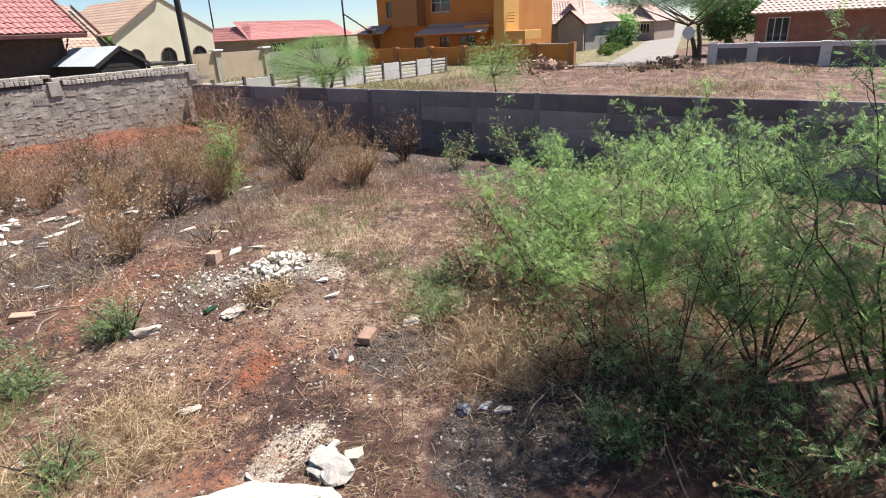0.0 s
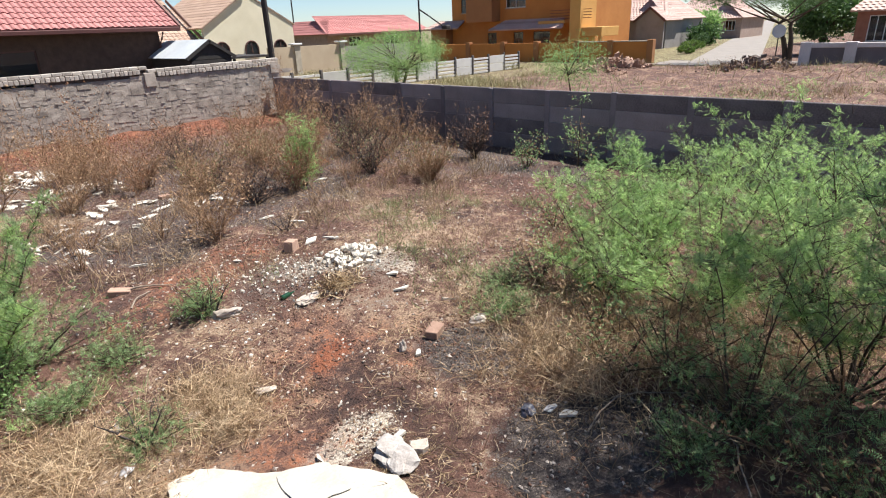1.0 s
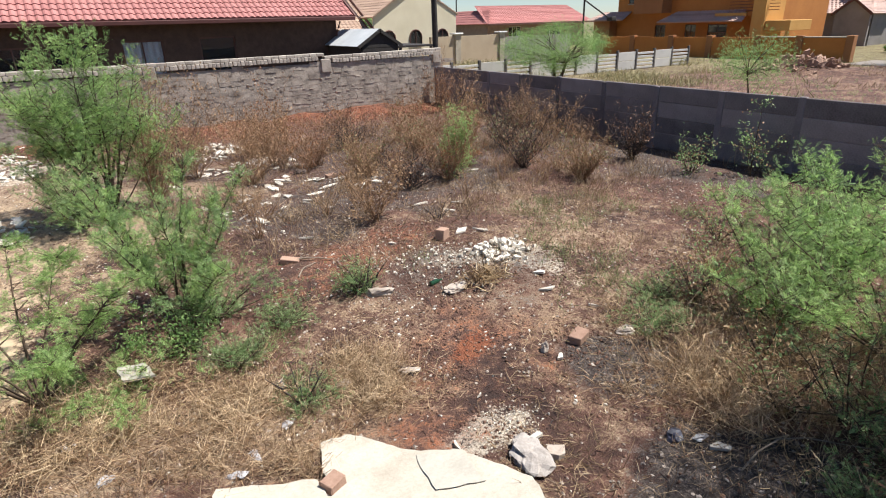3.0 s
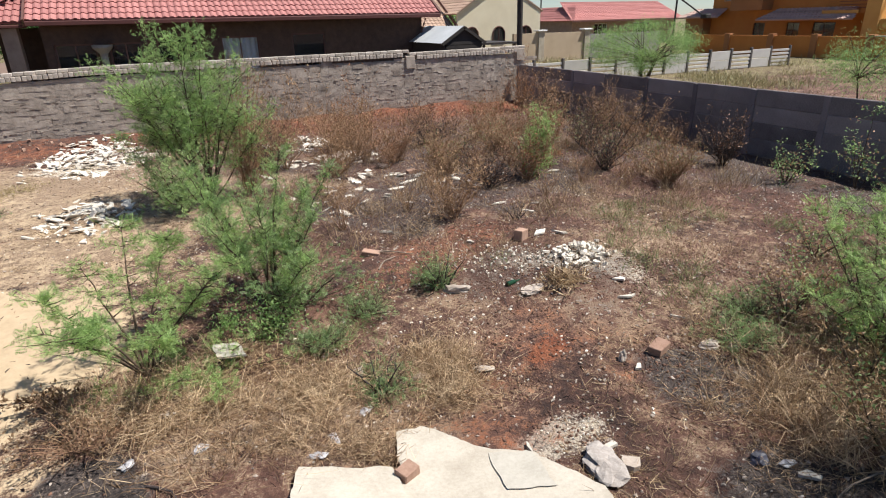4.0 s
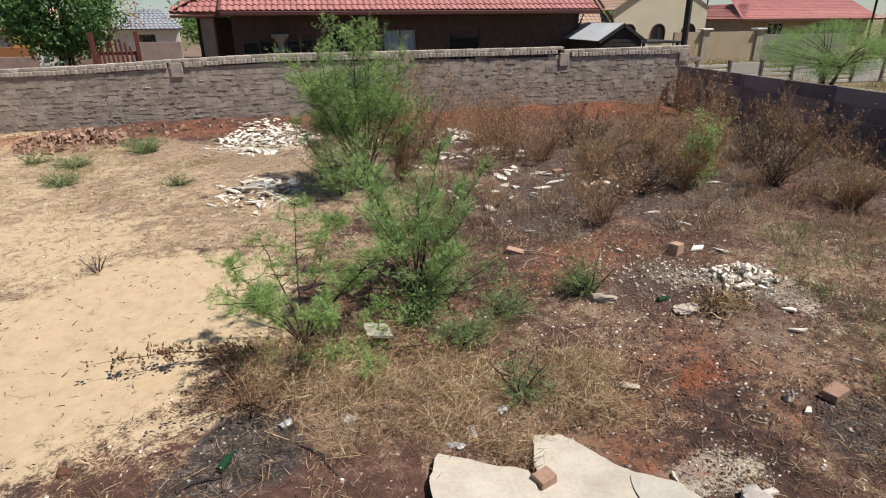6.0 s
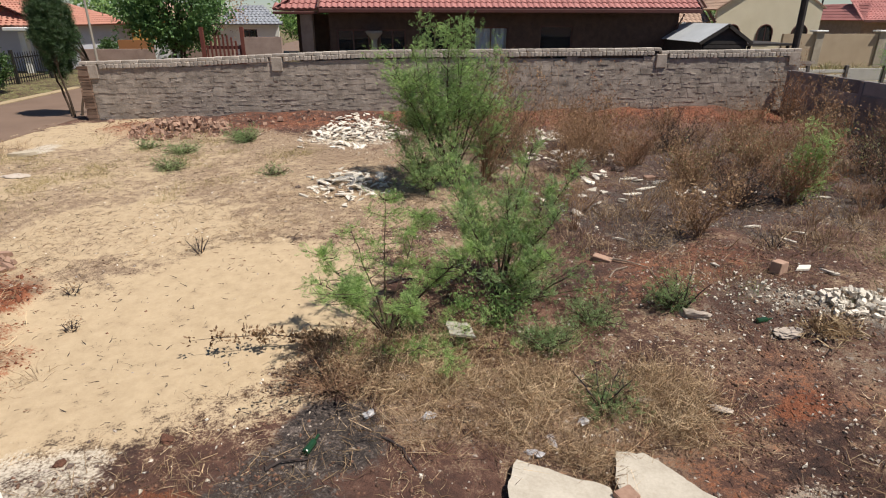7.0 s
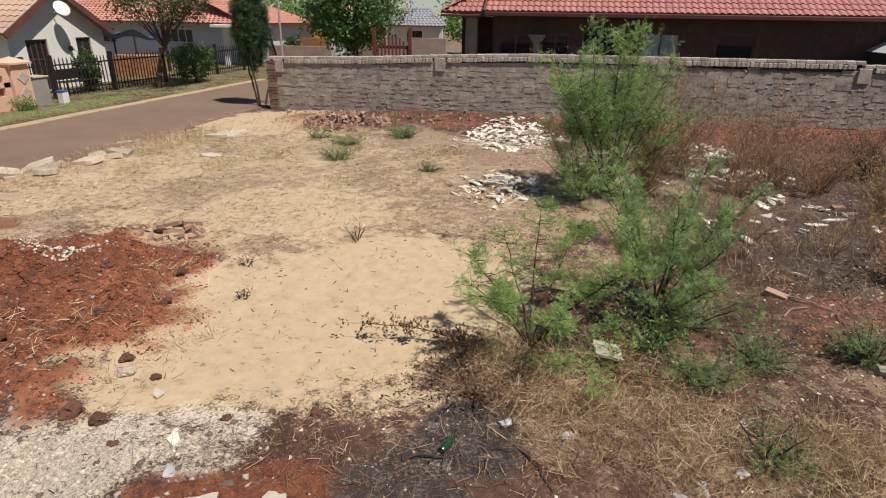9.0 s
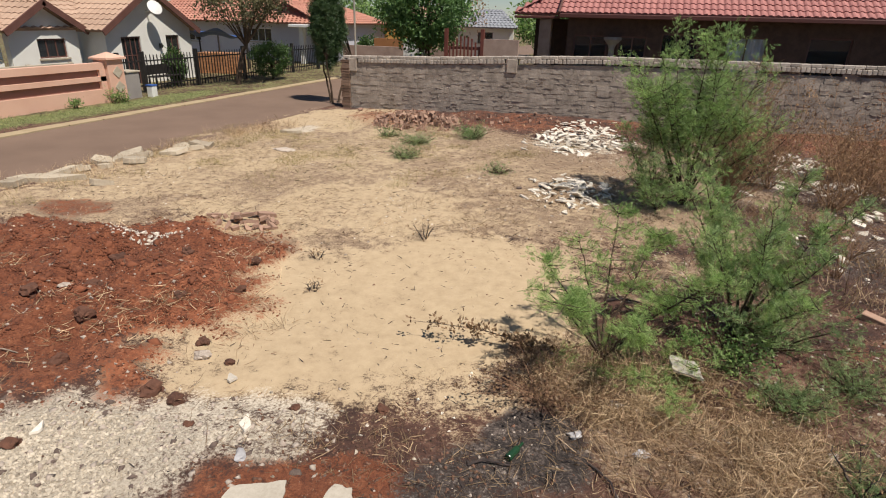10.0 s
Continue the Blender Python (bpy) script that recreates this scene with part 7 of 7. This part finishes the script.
cover("rank_grass", "rank green-yellow grass beyond the concrete wall", "grass", 9500, lambda x, y: clumpy(0.5, 326, 0.0)(x, y) * np.where(y > 14.5, 1.0, 0.06), (10.6, 34, 2, 33), blade_shape(0.02, 0.2), (0.2, 0.6), (0.6, 1.5), leafy("rank_blade", (0.16, 0.145, 0.06), (0.46, 0.40, 0.20), 0.2), 327)
cover("white_chips", "small white chips of mortar strewn over the soil", "debris", 3200, lambda x, y: (0.08 + clumpy(0.9, 331, 0.05)(x, y)) * (0.15 + near(x, y)) * bare(x, y) * (1 - 0.9 * blob(x, y, -1.6, 3.1, 1.3, 0.9, 30, 0.4, 51)), PLOT, pebble_shape(1), (0.008, 0.042), (-0.3, 0.3), CHIP_WHITE, 332, 0.004)
cover("pebbles", "brown pebbles and crumbs of soil", "pebbles", 6000, lambda x, y: (0.3 + clumpy(1.3, 333, 0.0)(x, y)) * (0.15 + near(x, y)) * np.clip(1 - 1.5 * sand_at(x, y) - blob(x, y, -1.8, 3.0, 1.3, 0.8, 20, 0.4, 44), 0.03, 1), PLOT, pebble_shape(2), (0.01, 0.05), (-0.3, 0.3), STONE_PALE, 334, 0.0)
cover("soil_crumbs", "dark brown crumbs and clods of soil", "soil", 24000, lambda x, y: (0.15 + clumpy(1.6, 391, -0.1)(x, y)) * (0.12 + near(x, y)) * np.clip(1 - 1.9 * sand_at(x, y) - 1.2 * blob(x, y, -4.3, 2.1, 1.25, 0.85, 15, 0.3, 13), 0.02, 1), PLOT, pebble_shape(11), (0.010, 0.05), (-0.3, 0.3), plain("soil_crumb", (0.045, 0.024, 0.016), (0.22, 0.115, 0.075), 6.0, 0.95, per_island=0.5), 392, 0.0, True)
cover("dark_crumbs", "charred crumbs and dark litter", "litter", 15000, lambda x, y: np.maximum.reduce([0.18 + 0 * x, blob(x, y, -1.5, 3.2, 0.9, 0.55, 30, 0.5, 51), 0.5 * blob(x, y, 3.0, 7.6, 2.0, 1.8, 20, 0.5, 52), 0.4 * blob(x, y, 6.0, 9.0, 3.5, 2.8, 0, 0.4, 53), 0.5 * blob(x, y, 3.0, 4.0, 1.8, 2.2, 0, 0.4, 55)]), PLOT, blade_shape(0.05, 0.1), (0.015, 0.09), (-0.2, 0.6), BARK_BURNT, 336, 0.003)
cover("gravel", "pale gravel spread on the ground", "gravel", 14000, lambda x, y: np.maximum(blob(x, y, -4.4, 2.05, 1.2, 0.8, 15, 0.3, 13) ** 2, 0.006 * blob(x, y, -3.8, 3.0, 1.4, 0.7, 15, 0.4, 337)), (-7, -1.5, 0.8, 5), pebble_shape(3), (0.006, 0.045), (-0.3, 0.3), plain("gravel_stone", (0.29, 0.24, 0.18), (0.56, 0.485, 0.385), 10.0, 0.9, per_island=0.5), 338, 0.0)
cover("red_clods", "crumbled red soil clods on a heap", "soil", 15000, lambda x, y: blob(x, y, -6.4, 4.3, 2.0, 1.75, 20, 0.3, 3) * (0.25 + clumpy(2.0, 339, -0.1)(x, y)), (-9.8, -3.4, 1.8, 7.8), pebble_shape(4), (0.01, 0.05), (-0.3, 0.3), CLOD_RED, 340, 0.0, True)
cover("red_clods", "red soil crumbs along the foot of the wall", "soil", 4500, lambda x, y: np.exp(-((y - 16.3) / 1.0) ** 2) * np.interp(x, [-9, -2, 2, 10], [0.25, 0.3, 1, 1]), (-9, 10, 14.2, 17.0), pebble_shape(5), (0.015, 0.07), (-0.3, 0.3), CLOD_RED, 341, 0.0, True)
cover("sand_litter", "dark specks and dead stalks on the sand", "litter", 800, lambda x, y: blob(x, y, -4.0, 6.5, 3.4, 3.2, 20, 0.3, 342) * clumpy(1.2, 343, 0.0)(x, y), (-9, 0, 2.5, 12), blade_shape(0.06, 0.1), (0.02, 0.08), (-0.1, 0.6), BARK_DRY, 344, 0.003)
# over the red heap, the gravel and the burnt patch
heap_mask = lambda x, y: blob(x, y, -6.4, 4.3, 2.0, 1.75, 20, 0.3, 3)
cover("red_lumps", "larger clods of red soil tumbled on a heap", "soil", 290, lambda x, y: heap_mask(x, y) * (0.1 + clumpy(1.6, 361, 0.0)(x, y)), (-9.8, -3.4, 1.8, 7.8), clod_shape(6), (0.04, 0.15), (-0.3, 0.3), CLOD_RED, 362, -0.01, True)
cover("straw_litter", "pale straw caught in a red soil heap", "straw", 1500, lambda x, y: heap_mask(x, y) * clumpy(1.4, 363, 0.1)(x, y), (-9.8, -3.4, 1.8, 7.8), blade_shape(0.02, 0.1), (0.05, 0.2), (-0.1, 0.7), STRAW, 364, 0.01)
cover("white_chips", "pale stones and chips in a red soil heap", "debris", 420, lambda x, y: heap_mask(x, y) * (0.15 + clumpy(1.1, 365, 0.1)(x, y)), (-9.8, -3.4, 1.8, 7.8), pebble_shape(7), (0.015, 0.07), (-0.3, 0.3), STONE_PALE, 366, 0.0)
cover("brown_stones", "brown stones and clods among pale gravel", "pebbles", 120, lambda x, y: blob(x, y, -4.1, 2.3, 1.5, 1.0, 15, 0.4, 13), (-7, -1.5, 0.8, 4.5), clod_shape(8), (0.02, 0.085), (-0.3, 0.3), STONE_DARK, 368, 0.0, True)
cover("pale_stones", "pale larger stones among gravel", "pebbles", 320, lambda x, y: blob(x, y, -4.1, 2.3, 1.4, 0.9, 15, 0.4, 13), (-7, -1.5, 0.8, 4.5), pebble_shape(9), (0.02, 0.085), (-0.3, 0.3), STONE_PALE, 370, 0.0, True)
cover("straw_litter", "dry straw and dead twigs over a burnt patch", "straw", 380, lambda x, y: blob(x, y, -1.6, 3.3, 1.1, 0.6, 30, 0.5, 371), (-3.4, -0.2, 2.2, 4.4), blade_shape(0.014, 0.15), (0.05, 0.24), (-0.1, 0.5), STRAW_DULL, 372, 0.004)
cover("ash_flakes", "pale grey flakes of ash and plastic", "litter", 70, lambda x, y: np.maximum(blob(x, y, -1.5, 3.25, 0.8, 0.5, 30, 0.5, 373), 0.8 * blob(x, y, 2.8, 1.4, 0.7, 0.6, 0, 0.5, 374)), (-3, 3.8, 0.5, 4.4), pebble_shape(10), (0.01, 0.035), (-0.3, 0.3), STONE_PALE, 375, 0.0)
cover("sand_tufts", "dry brown tufts and stems at the edge of the sand", "grass", 2600, lambda x, y: np.maximum.reduce([blob(x, y, -4.4, 4.2, 0.5, 1.3, 25, 0.5, 376), 0.6 * blob(x, y, -3.2, 3.0, 1.2, 0.4, 15, 0.5, 377), 0.5 * blob(x, y, -2.5, 8.6, 2.2, 1.2, 0, 0.5, 378), 0.4 * blob(x, y, -8.6, 8.4, 1.8, 2.4, 0, 0.5, 379)]) * (0.1 + clumpy(2.0, 380, 0.0)(x, y)), (-10.6, 0, 2.2, 11), blade_shape(0.012, 0.2), (0.05, 0.2), (0.0, 1.2), STRAW_DULL, 381)
cover("dark_branches", "dark dumped branches beyond the concrete wall", "branches", 500, lambda x, y: np.maximum.reduce([blob(x, y, 30.5, 8.6, 2.6, 1.8, 0, 0.4, 382), blob(x, y, 29.3, 14.4, 2.2, 1.4, 0, 0.4, 383), 0.5 * blob(x, y, 27.0, 5.5, 3.0, 1.5, 0, 0.5, 384)]), (22, 36, 3, 18), blade_shape(0.012, 0.3), (0.3, 1.0), (0.0, 0.8), BARK_RUST, 385)
straw_heap = thing("straw_heap", "small heap of yellowed dead leaves and straw", "straw", pose(3.06, 4.52, ground_at(3.06, 4.52)))
rs = np.random.RandomState(345)
n = 230
v, f = scatter(blade_shape(0.03, 0.25), np.stack([rs.normal(0, 0.13, n), rs.normal(0, 0.08, n), rs.uniform(0.02, 0.07, n)], 1), np.stack([rs.normal(0, 1, n), rs.normal(0, 1, n), rs.uniform(0.0, 0.9, n)], 1), rs.uniform(0.08, 0.26, n), rs)
cover("green_tufts", "sparse green tufts in dry grass", "grass", 3500, lambda x, y: np.maximum(blob(x, y, 5.4, 4.3, 2.0, 1.6, 0, 0.4, 352), 0.8 * blob(x, y, 0.6, 4.9, 1.2, 0.6, 0, 0.4, 353)) * clumpy(1.9, 354, 0.15)(x, y), (-1, 9, 2.5, 7.5), blade_shape(0.014, 0.2), (0.05, 0.2), (0.3, 1.4), GRASS, 355)
tagged(put("dead_leaf_tangle", mesh_np("dead_leaf_tangle", v, f), leafy("dead_leaf", (0.16, 0.095, 0.05), (0.56, 0.41, 0.23), 0.2), straw_heap), kind="stuff")
